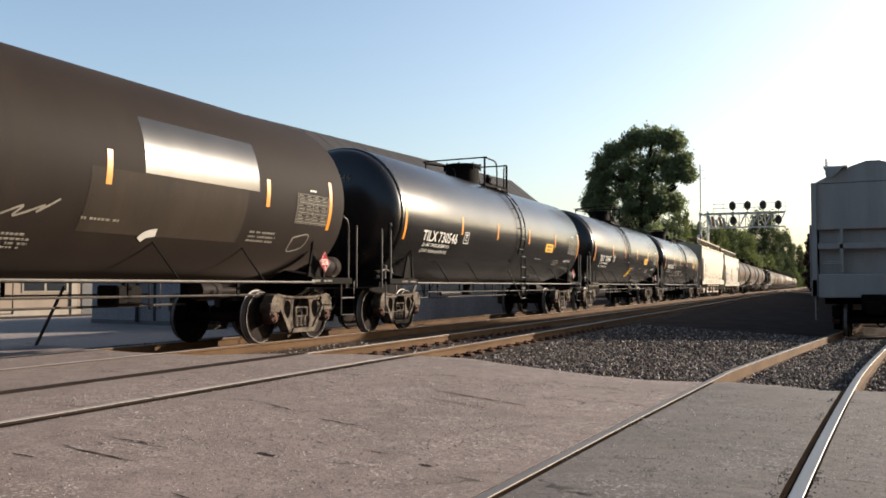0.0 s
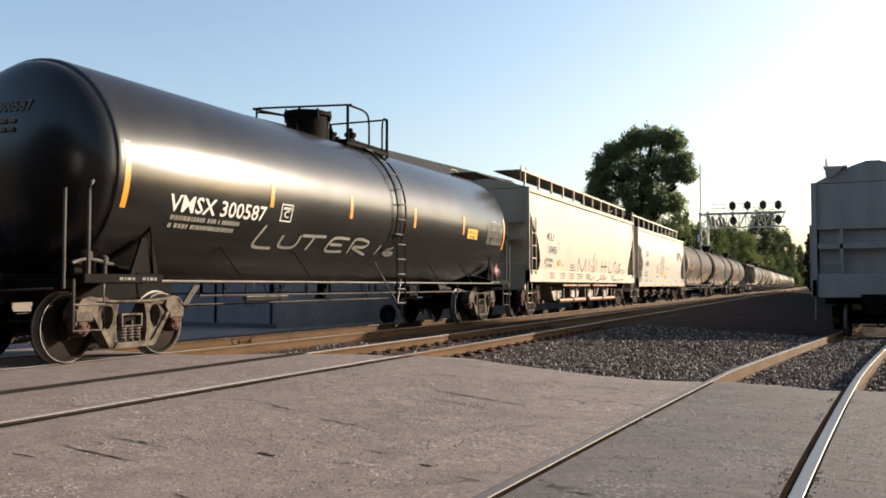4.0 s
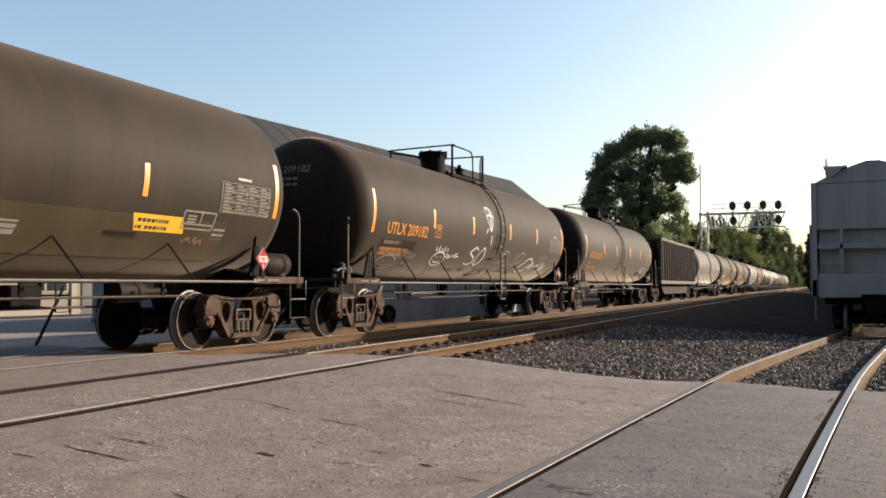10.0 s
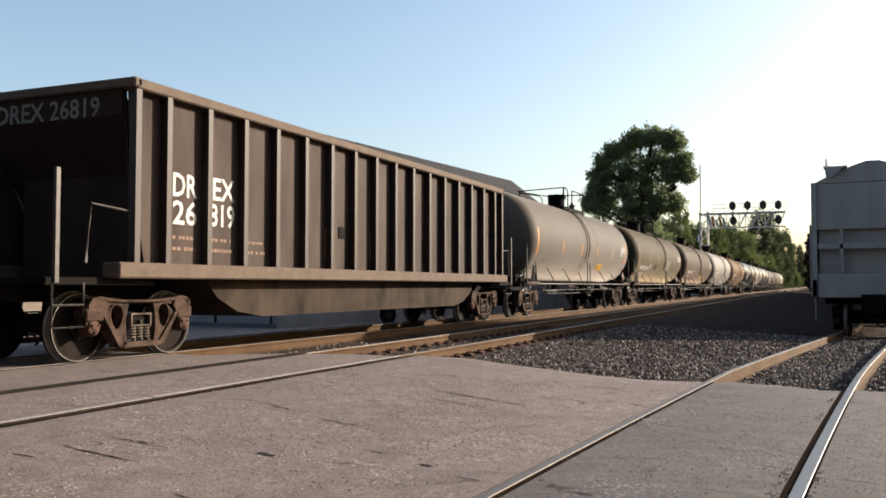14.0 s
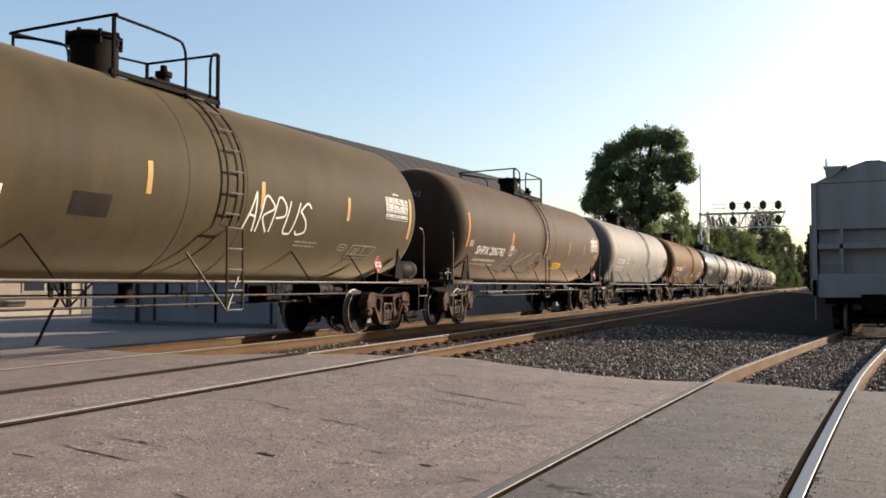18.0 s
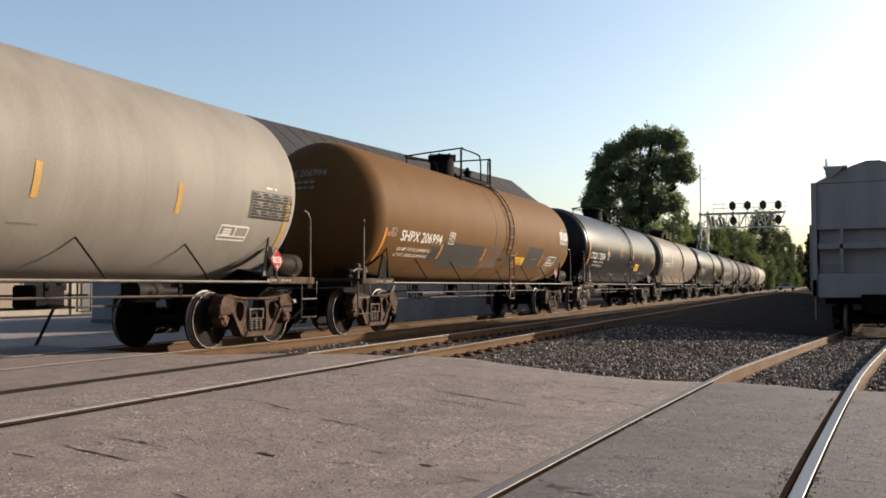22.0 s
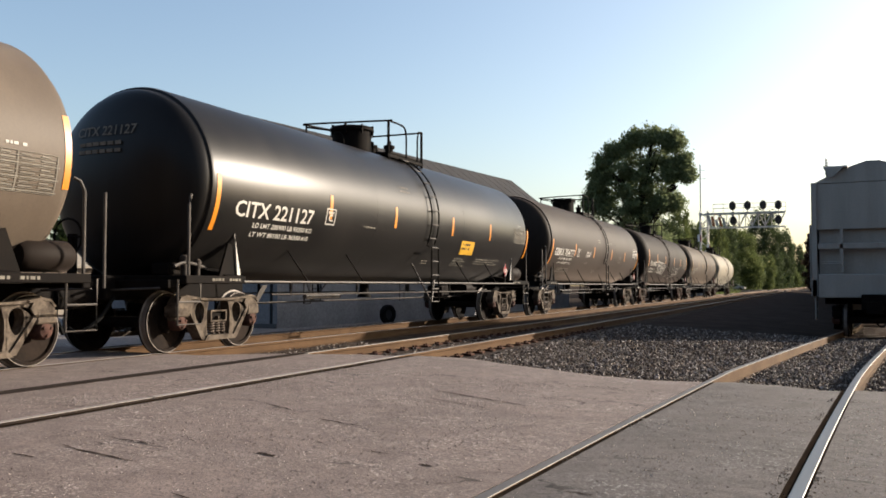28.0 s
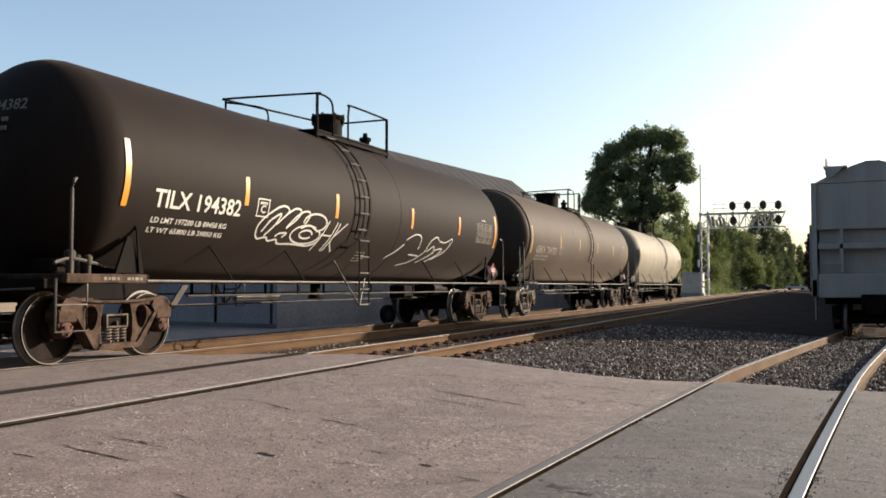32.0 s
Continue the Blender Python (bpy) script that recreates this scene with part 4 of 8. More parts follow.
def build_trees():
    build_tree("tree", "tall broad green tree standing behind the railway", (-15.8, 86.0, 0.0), 17.9, 2.1, 90000, 0.115, 3, low=0.20, lumps=760, blobs=((1.5, 15.5, 1.6, 1.3), (3.2, 14.9, 1.1, 1.1), (-0.5, 15.1, 1.1, 1.0), (-2.3, 14.3, 1.2, 1.1), (-3.6, 12.8, 0.9, 1.3), (-4.4, 10.3, 0.9, 1.4), (-5.0, 9.2, 0.5, 0.9), (4.0, 12.8, 0.7, 1.1),
        (4.4, 11.6, 0.4, 0.5), (2.9, 12.0, 1.0, 1.3), (0.8, 12.8, 2.6, 2.1), (-1.4, 11.9, 2.4, 2.2), (-3.3, 9.0, 1.9, 2.0), (-3.9, 11.4, 1.1, 1.6), (0.3, 10.2, 2.8, 2.2), (-0.6, 8.4, 2.1, 1.9), (1.9, 9.0, 1.7, 1.6), (3.1, 8.9, 0.7, 1.0), (1.0, 5.7, 2.2, 1.6), (-2.3, 5.7, 2.0, 1.6)))
    src = [build_tree("tree", "bushy green tree of the wood beside the line", (-21.0, 126.0, -0.5), 11.0, 4.2, 20000, 0.15, 11, "leaf_dark", 0.06, 40),
           build_tree("tree", "bushy green tree of the wood beside the line", (-19.0, 160.0, -0.5), 9.4, 4.0, 20000, 0.15, 12, "leaf_bush", 0.05, 40),
           build_tree("tree", "dark green tree of the wood beside the line", (-21.0, 240.0, -0.5), 13.0, 5.0, 20000, 0.18, 13, "leaf_dark", 0.05, 44)]
    # kind, place, width and height: light trees on the bank, a tall dark wood behind them
    rows = [(0, -22.5, 118.0, 1.0, 1.0), (1, -21.5, 136.0, 0.9, 1.1), (0, -26.0, 150.0, 1.0, 1.1), (2, -24.0, 185.0, 0.9, 1.05), (2, -21.0, 215.0, 0.8, 1.2), (0, -15.5, 420.0, 1.2, 1.5), (1, -14.0, 540.0, 1.3, 1.3), (1, -21.2, 150.0, 0.53, 1.55), (1, -19.2, 156.0, 0.5, 1.33), (1, -19.8, 195.0, 0.69, 1.53), (1, -17.2, 224.0, 1.16, 1.6), (1, -15.1, 296.0, 0.76, 1.19), (0, -22.7, 253.0, 1.17, 1.71), (2, -20.4, 371.0, 1.53, 2.43), (2, -15.4, 458.0, 1.11, 2.21), (0, -14.7, 685.0, 1.59, 2.92), (1, -13.0, 989.0, 1.95, 3.96)]
    for k, x, y, w, h in rows:
        ob = copy_thing(src[k], pose(x, y, -0.5, 0, 0, x * 37))
        ob.scale = (w, w, h)
    build_tree("tree", "russet tree beside the siding", (-0.5, 131.0, -0.5), 9.0, 1.35, 14000, 0.15, 15, "leaf_red", 0.10, 60)
    build_tree("tree", "dark tree beyond the yard", (-68.0, 66.0, -1.05), 9.0, 3.5, 2600, 0.4, 16, "leaf_far", 0.15, 30)
    # grass bank beside the mast
    g = Geo(True)
    rise = lambda x, y: -0.25 + min(2.9, (-13.0 - x) * 0.60) * min(1.0, (168 - y) / 30) + 0.35 * noise.noise((x * 0.5, y * 0.35, 2)) + 0.15 * noise.noise((x * 1.7, y * 1.3, 5))
    xs, ys = [-13.0 - 0.4 * i for i in range(32)], [112 + 1.0 * j for j in range(57)]
    n = len(xs)
    g.add([(x, y, rise(x, y)) for y in ys for x in xs], [(j * n + i, j * n + i + 1, (j + 1) * n + i + 1, (j + 1) * n + i) for j in range(len(ys) - 1) for i in range(n - 1)])
    tagged(part("grass_bank", g, M["grass"]), "sunlit grassy bank rising beside the line", "grass", kind="structure")
    # rough tufts on the bank
    rng = np.random.default_rng(21)
    tufts = [(x, y, rise(x, y) + 0.1, rng.uniform(0.15, 0.45)) for x, y in zip(rng.uniform(-19.0, -13.0, 700), rng.uniform(112, 166, 700))]
    me = leaf_cloud(tufts, 16000, 0.10, rng)
    me.materials.append(M["leaf_bush"])
    tagged(new("grass_tufts", me), "rough uncut grass tufts on the bank", "grass", kind="stuff")


def build_far_car(at, tone, label):
    ob = thing("car", label, "car", "cars on the far road", at=at)
    body = [(-2.2, 0.35), (2.2, 0.35), (2.25, 0.75), (1.3, 0.95), (0.75, 1.42), (-1.1, 1.45), (-1.75, 1.0), (-2.2, 0.9)]
    part("body", Geo().prism(body, -0.88, 0.88, "y"), M[tone], ob)
    for s in (-0.89, 0.89):
        part("side_window", Geo().prism([(-1.4, 1.0), (1.0, 1.0), (0.65, 1.36), (-1.05, 1.38)], s - 0.01, s + 0.01, "y"), M["glass"], ob)
    for x in (-1.35, 1.35):
        for s in (-0.8, 0.8):
            part("wheel", Geo(True).lathe([(0.0, -0.1), (0.33, -0.1), (0.33, 0.1), (0.0, 0.1)], 16, (x, s, 0.33)), M["rubber"], ob)
    return ob


def build_back():
    """Plain dark walls behind the camera, unseen, added to hold back sky light."""
    for x0, x1, y0, y1 in ((-70, 60, -24.4, -24.0), (-70.4, -70.0, -24, 8)):
        ob = part("sky_block_wall", Geo().box(x0, x1, y0, y1, -0.4, 13.0), M["brick_dark"])
        tagged(ob, "unseen plain dark wall added to hold back sky light", "wall", kind="structure")


build_back()
build_ground()
build_road()
build_tracks()
build_warehouse()
build_yard()
build_signal()
build_trees()
# a street crosses the line far off, level with the rails
tagged(part("road_far", Geo().box(-19.5, 6.0, 210.0, 222.0, -0.5, -0.025), M["asphalt_grey"]), "grey asphalt street crossing the line far off", "road", kind="structure")
FAR_Y = {}
FAR_CARS = []
for y, tone, label in ((214.0, "car_paint", "silver car driving on the far street"), (218.0, "axle", "dark car driving on the far street"), (218.0, "car_paint", "silver car driving on the far street")):
    FAR_CARS.append(build_far_car((0, y, -0.02), tone, label))
    FAR_Y[FAR_CARS[-1]] = y


# ---- rolling stock ----
TRUCK_Y = 6.9           # half the distance between truck centres
CACHE = {}


def cached(key, make, material):
    if key not in CACHE:
        CACHE[key] = make().mesh(key[0], material)
    return CACHE[key]


def text_shape(body):
    """Outline faces of a line of text in the built-in font, 1 high in capitals, from x = 0."""
    key = ("text", body)
    if key not in CACHE:
        cu = bpy.data.curves.new("lettering", "FONT")
        cu.body, cu.resolution_u, cu.size, cu.offset = body, 2, 1.0, 0.016
        ob = new("lettering", cu)
        bpy.context.view_layer.update()
        me = bpy.data.meshes.new_from_object(ob.evaluated_get(bpy.context.evaluated_depsgraph_get()))
        v = np.array([p.co[:2] for p in me.vertices])
        f = [tuple(p.vertices) for p in me.polygons]
        bpy.data.objects.remove(ob)
        bpy.data.curves.remove(cu)
        bpy.data.meshes.remove(me)
        v[:, 0] -= v[:, 0].min()
        cap = 0.69
        CACHE[key] = (v / cap, v[:, 0].max() / cap, f)
    return CACHE[key]


# all lettering is shaped first, while the scene is small
for words in ("TILX 730546", "TILX 730467", "VMSX 300587", "UTLX 205946", "UTLX 209182", "UTLX 209304", "ACFX 200423", "SHPX 208578", "SHPX 206742", "ACFX 200437", "SHPX 206994", "CTCX 732586",
              "CTCX 301581", "CITX 221127", "GBRX 704777", "TILX 194382", "GBRX 704785", "1987", "3", "C", "PLATE", "MULX", "50485", "GACX", "64506", "DR", "EX", "26", "819", "DREX 26819", "AAR ST-470",
              "LD LMT 217800 LB", "LT WT 68200 LB", "LD LMT 223100", "LT WT 62900", "LD LMT 194100 LB 88080 KG", "LT WT 91900 LB 41700 KG", "LD LMT 195000 LB 88400 KG", "LT WT 91000 LB 41300 KG",
              "LD LMT 205900 LB 93350 KG", "LT WT 80100 LB 36350 KG", "LD LMT 206900 LB 93800 KG", "LT WT 79100 LB 35900 KG", "LD LMT 197200 LB 89450 KG", "LT WT 65800 LB 29850 KG",
              "LD LMT 197100 LB 89400 KG", "LT WT 65900 LB 29900 KG", "LD LMT 185400 LB 84100 KG", "LT WT 90600 LB 41100 KG", "CENTER FLOW", "DO NOT HAMMER ON CAR", "LD LMT 197600 LB 89650 KG", "LT WT 65400 LB 29690 KG", "LD LMT 196900 LB 89300 KG", "LT WT 66100 LB 30000 KG", "LD LMT 192200 LB 87200 KG", "LT WT 70800 LB 32100 KG", "THERMAL PROTECTION", "SYSTEM EQUIPPED"):
    text_shape(words)


class Shell:
    """The round flank of a tank: places by length along the car and by angle above the widest line."""

    def __init__(self, radius, height):
        self.r, self.z = radius, height

    def at(self, y, deg, lift=0.0):
        # angles of markings are told about a line 0.22 m above the axis
        a = math.asin(max(-0.97, min(0.97, math.sin(radians(deg)) + 0.22 / self.r)))
        return ((self.r + lift) * math.cos(a), y - TRUCK_Y, self.z + (self.r + lift) * math.sin(a))

    def patch(self, y0, y1, a0, a1, lift=0.006, geo=None, slant=0.0):
        g = geo or Geo(True)
        n = 1 if abs(a1 - a0) < 3 else max(2, int(abs(a1 - a0) / 4) + 1)
        v = []
        for k in range(n + 1):
            a = a0 + (a1 - a0) * k / n
            s = slant * k / n
            v += [self.at(y0 + s, a, lift), self.at(y1 + s, a, lift)]
        edge = [self.at(y0, a0, -0.01), self.at(y1, a0, -0.01), self.at(y0 + slant, a1, -0.01), self.at(y1 + slant, a1, -0.01)]
        m = len(v)
        f = [(2 * k, 2 * k + 1, 2 * k + 3, 2 * k + 2) for k in range(n)] + [(m, m + 1, 1, 0), (m - 2, m - 1, m + 3, m + 2)]
        return g.add(v + edge, f)

    def text(self, body, y0, y1, deg, height, lift=0.009):
        """Lettering from y0 to y1, its foot at the angle deg."""
        v, width, f = text_shape(body)
        g = Geo()
        k = (y1 - y0) / width
        turn = math.degrees(height / self.r)
        return g.add([self.at(y0 + p[0] * k, deg + p[1] * turn, lift) for p in v], f)

    def bars(self, y0, y1, deg, rows, height=0.036, gap=0.055, seed=0):
        """Small unreadable lines of lettering."""
        rng = random.Random(seed + int(y0 * 100))
        g = Geo()
        for r in range(rows):
            a = deg - math.degrees((height + gap) * r / self.r)
            y = y0
            end = y0 + (y1 - y0) * rng.uniform(0.7, 1.0)
            while y < end:
                w = rng.uniform(0.025, 0.075)
                self.patch(y, min(y + w, end), a, a - math.degrees(height / self.r), 0.007, g)
                y += w + (0.018 if rng.random() < 0.75 else 0.06)
        return g

    def stroke(self, pts, width=0.035, geo=None, lift=0.008):
        """A sprayed line through (y, angle) points."""
        g = geo or Geo()
        pts = smooth_line(pts)
        p3 = [Vector(self.at(y, a, lift)) for y, a in pts]
        start = len(g.v)
        for i, p in enumerate(p3):
            d = (p3[min(i + 1, len(p3) - 1)] - p3[max(i - 1, 0)]).normalized()
            nrm = Vector((p.x, 0, p.z - self.z)).normalized()
            s = d.cross(nrm).normalized() * width * 0.5
            g.v += [tuple(p - s), tuple(p + s)]
        for i in range(len(p3) - 1):
            a = start + 2 * i
            g.f.append((a, a + 1, a + 3, a + 2))
        return g


def smooth_line(pts, n=5):
    """A rounded line through some points."""
    out = []
    for i in range(len(pts) - 1):
        p0, p1, p2, p3 = pts[max(i - 1, 0)], pts[i], pts[i + 1], pts[min(i + 2, len(pts) - 1)]
        for k in range(n):
            t = k / n
            out.append(tuple(0.5 * (2 * b + (c - a) * t + (2 * a - 5 * b + 4 * c - d) * t * t + (3 * b - a - 3 * c + d) * t ** 3) for a, b, c, d in zip(p0, p1, p2, p3)))
    return out + [tuple(pts[-1])]


# letters as sprayed by hand: strokes through points of a grid 6 wide and 9 high
STROKES = {"A": "00 29 39 60|14 54", "B": "00 19 59 56 15|15 53 50 00", "C": "67 49 18 02 20 62", "D": "00 19 48 64 41 00", "E": "69 09 00 60|05 45", "H": "00 09|60 69|05 65", "I": "30 39", "K": "00 09|59 04 60", "L": "09 00 60", "M": "00 19 34 59 60", "N": "00 09 60 69",
           "O": "29 05 20 41 65 49 29", "P": "00 09 58 65 14", "R": "00 09 58 66 14 60", "S": "68 39 07 16 54 61 20 01", "T": "09 69|39 30", "U": "09 01 30 51 69", "W": "09 10 35 50 69", "2": "07 29 57 00 60", "9": "66 35 07 29 58 61 30"}


def hand_lines(kind, y0, y1, lo, hi, extra="", lean=0.0):
    """Sprayed lines as (place along the car, angle) inside a field."""
    rng = random.Random(int(y0 * 97 + y1 * 31 + len(kind)))
    at = lambda u, v: (y0 + (y1 - y0) * u + lean * (v - 0.5), lo + (hi - lo) * v)
    arc = lambda u, v, ru, rv, a0, a1, n=9: [at(u + ru * math.cos(radians(a0 + (a1 - a0) * k / n)), v + rv * math.sin(radians(a0 + (a1 - a0) * k / n))) for k in range(n + 1)]
    if kind == "word":
        n, lines = len(extra), []
        for i, ch in enumerate(extra):
            for stroke in STROKES.get(ch, "").split("|"):
                pts = [(int(q[0]) / 6, int(q[1]) / 9) for q in stroke.split()]
                if pts:
                    lines.append([at((i + 0.06 + 0.78 * a + rng.uniform(-0.03, 0.03)) / n, b + rng.uniform(-0.03, 0.03)) for a, b in pts])
        return lines
    if kind == "scrawl":
        # joined-up writing with uneven ups and downs
        lines = []
        for part_of in range(extra):
            u0, u1 = part_of / extra, (part_of + 0.85) / extra
            m = rng.randint(5, 8)
            lines.append([at(u0 + (u1 - u0) * (k + rng.uniform(-0.35, 0.35)) / m, (0.15 if k % 2 else 0.6) + rng.uniform(-0.12, 0.3)) for k in range(m + 1)])
        return lines
    if kind == "face":
        return [arc(0.5, 0.5, 0.5, 0.5, 0, 350, 16), arc(0.5, 0.45, 0.25, 0.2, 200, 340, 6), [at(0.35, 0.7), at(0.36, 0.58)], [at(0.65, 0.72), at(0.66, 0.6)]] + [[at(0.1 + 0.2 * k, 1.02), at(0.0 + 0.24 * k, 1.25 + 0.1 * (k % 2))] for k in range(5)]
    if kind == "kite":
        return [[at(0, 1), at(0.6, 0.98), at(1, 0.62), at(0.62, 0), at(0.05, 0.6), at(0, 1)], [at(0.05, 0.6), at(0.5, 0.72), at(1, 0.62)], [at(0.3, 1), at(0.45, 0.7), at(0.62, 0)], [at(0.6, 0.98), at(0.72, 0.68), at(0.62, 0)]]
    if kind == "scallops":
        return [arc((k + 0.5) / extra, 0.35 + 0.1 * (k % 3), 0.62 / extra, 0.55, 175, -20, 8) for k in range(extra)]
    if kind == "fingers":
        # a row of tall rounded fingers ending in a knotted loop
        rows = [[(0.02, 0.22), (0.0, 0.45), (0.06, 0.70), (0.20, 0.95), (0.30, 1.0), (0.36, 0.9), (0.31, 0.72)], [(0.08, 0.30), (0.14, 0.62), (0.26, 0.80), (0.22, 0.5), (0.14, 0.2)], [(0.24, 0.52), (0.34, 0.80), (0.45, 0.98), (0.54, 0.94), (0.52, 0.75), (0.40, 0.45)],
                [(0.40, 0.48), (0.50, 0.80), (0.62, 0.95), (0.70, 0.88), (0.66, 0.62)], [(0.30, 0.2), (0.34, 0.3), (0.44, 0.32), (0.40, 0.2)], [(0.02, 0.22), (0.08, 0.1), (0.18, 0.16), (0.24, 0.06), (0.34, 0.12), (0.40, 0.0), (0.60, 0.02), (0.85, 0.0), (0.98, 0.15), (1.0, 0.42)]]
        return [[at(*p) for p in row] for row in rows] + [arc(0.82, 0.68, 0.19, 0.24, 190, -70), arc(0.74, 0.32, 0.23, 0.27, 60, 400, 14), arc(0.74, 0.34, 0.10, 0.12, 0, 330, 10), [at(0.62, 0.5), at(0.75, 0.6), at(0.9, 0.46)]]
    if kind == "slashes":
        # quick downward strokes with a broken arch beside them
        rows = [[(0.0, 0.25), (0.10, 0.5), (0.16, 0.7)], [(0.16, 0.82), (0.28, 0.98), (0.40, 0.92), (0.44, 0.6)], [(0.30, 0.0), (0.46, 0.18), (0.58, 0.52), (0.60, 0.85), (0.68, 0.98), (0.74, 0.9)], [(0.62, 0.55), (0.70, 0.72), (0.76, 0.5)], [(0.58, 0.16), (0.72, 0.45), (0.76, 0.62), (0.88, 0.66), (0.84, 0.45), (0.72, 0.2)],
                [(0.76, 0.88), (0.88, 0.86), (1.0, 0.98), (0.96, 0.62), (0.80, 0.3)], [(0.34, 0.42), (0.52, 0.40)]]
        return [[at(*p) for p in row] for row in rows]
    if kind == "box":
        return [[at(0, 0), at(0, 0.5), at(0, 1)], [at(0, 1), at(0.5, 1), at(1, 1)], [at(1, 1), at(1, 0.5), at(1, 0)], [at(1, 0), at(0.5, 0), at(0, 0)], [at(0, 0.28), at(1, 0.28)], [at(0.55, 0.28), at(0.55, 1)]] + [[at(0.12, 0.4 + 0.17 * k), at(0.4, 0.4 + 0.17 * k)] for k in range(3)]
    if kind == "ring":
        return [arc(0.5, 0.5, 0.5, 0.5, 0, 360, 14), [at(0.25, 0.5), at(0.75, 0.5)]]
    if kind == "rhomb":
        return [[at(0.5, 0), at(1, 0.5)], [at(1, 0.5), at(0.5, 1)], [at(0.5, 1), at(0, 0.5)], [at(0, 0.5), at(0.5, 0)], [at(0.3, 0.5), at(0.7, 0.5)]]
    if kind == "sprig":
        return [[at(0.1, 0), at(0.5, 0.5), at(0.9, 1)]] + [[at(0.1 + 0.2 * k, 0.2 * k + 0.05), at(-0.1 + 0.2 * k, 0.2 * k + 0.22)] for k in range(1, 5)] + [[at(0.15 + 0.2 * k, 0.2 * k), at(0.5 + 0.16 * k, 0.2 * k + 0.02)] for k in range(1, 5)]
    return [[at(0, 0), at(1, 1)]]


# ---- trucks ----
def side_frame(x):
    """A cast side frame: arched top chord, two slanting legs, spring seat and the jaws over the bearings."""
    g = Geo()
    lo, hi = x - 0.08, x + 0.08
    mir = lambda poly: [(-a, b) for a, b in poly][::-1]
    top = [(-1.045, 0.50), (-1.08, 0.66), (-1.06, 0.80), (-0.98, 0.895), (-0.84, 0.925), (-0.66, 0.895), (-0.40, 0.865), (0.0, 0.86)]
    under = [(0.0, 0.812), (-0.30, 0.812), (-0.55, 0.79), (-0.63, 0.74), (-0.73, 0.665), (-1.02, 0.665), (-1.02, 0.50)]
    # a rounded window on each side of the springs
    n = 20
    for e in (-1, 1):
        hole, edge = [], []
        for k in range(n):
            a = 2 * math.pi * k / n
            c, d = math.cos(a), math.sin(a)
            hole.append((e * (0.480 + 0.128 * c * (1.0 + 0.26 * d) / 1.12), 0.617 + 0.176 * d))
            m = max(abs(c) / 0.150, abs(d) / 0.185)
            edge.append((e * (0.4825 + c / m), 0.615 + d / m))
        v = [(x0, p[0], p[1]) for x0 in (lo, hi) for p in hole + edge]
        f = []
        for k in range(n):
            j = (k + 1) % n
            f += [(k, j, n + j, n + k), (2 * n + k, 3 * n + k, 3 * n + j, 2 * n + j), (k, 2 * n + k, 2 * n + j, j)]
        g.add(v, f)
    for poly in (top + under, [(-0.82, 0.68), (-0.62, 0.80), (-0.62, 0.44)], [(-0.632, 0.43), (-0.3325, 0.43), (-0.3325, 0.22), (-0.36, 0.165), (-0.44, 0.17)],
                 [(-0.345, 0.24), (-0.275, 0.24), (-0.305, 0.40), (-0.305, 0.62), (-0.25, 0.81), (-0.345, 0.81)]):
        for q in (poly, mir(poly)):
            g.prism(q, lo, hi)
    # outer flanges make the rims of the openings; the jaws over the bearings stand out
    for poly, out in (([(-1.06, 0.80), (-0.98, 0.895), (-0.84, 0.925), (-0.66, 0.895), (-0.40, 0.87), (0.0, 0.865), (0.0, 0.83), (-0.42, 0.835), (-0.68, 0.855), (-0.84, 0.885), (-0.96, 0.86), (-1.03, 0.79)], 0.045),
                      ([(-1.06, 0.66), (-1.04, 0.80), (-0.96, 0.87), (-0.84, 0.895), (-0.72, 0.87), (-0.66, 0.78), (-0.74, 0.67), (-0.90, 0.63), (-1.0, 0.63)], 0.035),
                      ([(-0.46, 0.185), (-0.36, 0.165), (-0.35, 0.20), (-0.74, 0.70), (-0.79, 0.68)], 0.03)):
        for q in (poly, mir(poly)):
            g.prism(q, hi - 0.002 if x > 0 else lo - out, hi + out if x > 0 else lo + 0.002)
    g.prism([(-0.40, 0.165), (0.40, 0.165), (0.33, 0.245), (-0.33, 0.245)], lo - 0.05, hi + 0.05)
    # the casting is a little shorter and lower than its jaws suggest
    g.v = [(a, b * 0.96, 0.165 + (c - 0.165) * 0.93) for a, b, c in g.v]
    return g


def wheelset():
    g = Geo(True)
    for s in (-1, 1):
        prof = [(0.09, -0.08), (0.14, -0.085), (0.15, -0.02), (0.34, 0.005), (0.385, -0.045), (0.485, -0.075), (0.487, -0.04), (0.462, -0.028), (0.455, 0.062), (0.448, 0.068), (0.40, 0.068), (0.385, 0.03), (0.16, 0.02), (0.15, 0.09), (0.09, 0.10)]
        g.lathe([(r, s * (0.755 + d)) for r, d in prof], 40, (0, 0, 0), "x")
    g.lathe([(0.085, -1.08), (0.085, 1.08)], 12, (0, 0, 0), "x")
    for s in (-1, 1):
        for k in range(3):
            a = k * 2.094
            g.lathe([(0.018, s * 1.06), (0.018, s * 1.10)], 6, (0, 0.05 * math.cos(a), 0.05 * math.sin(a)), "x")
    return g


def tread_rings():
    g = Geo(True)
    for s in (-1, 1):
        g.lathe([(0.4875, s * 0.715), (0.463, s * 0.727), (0.4565, s * 0.80), (0.450, s * 0.8235), (0.4485, s * 0.8245)], 40, (0, 0, 0), "x", caps=False)
        g.lathe([(0.449, s * 0.8242), (0.440, s * 0.8246)], 40, (0, 0, 0), "x", caps=False)
    return g


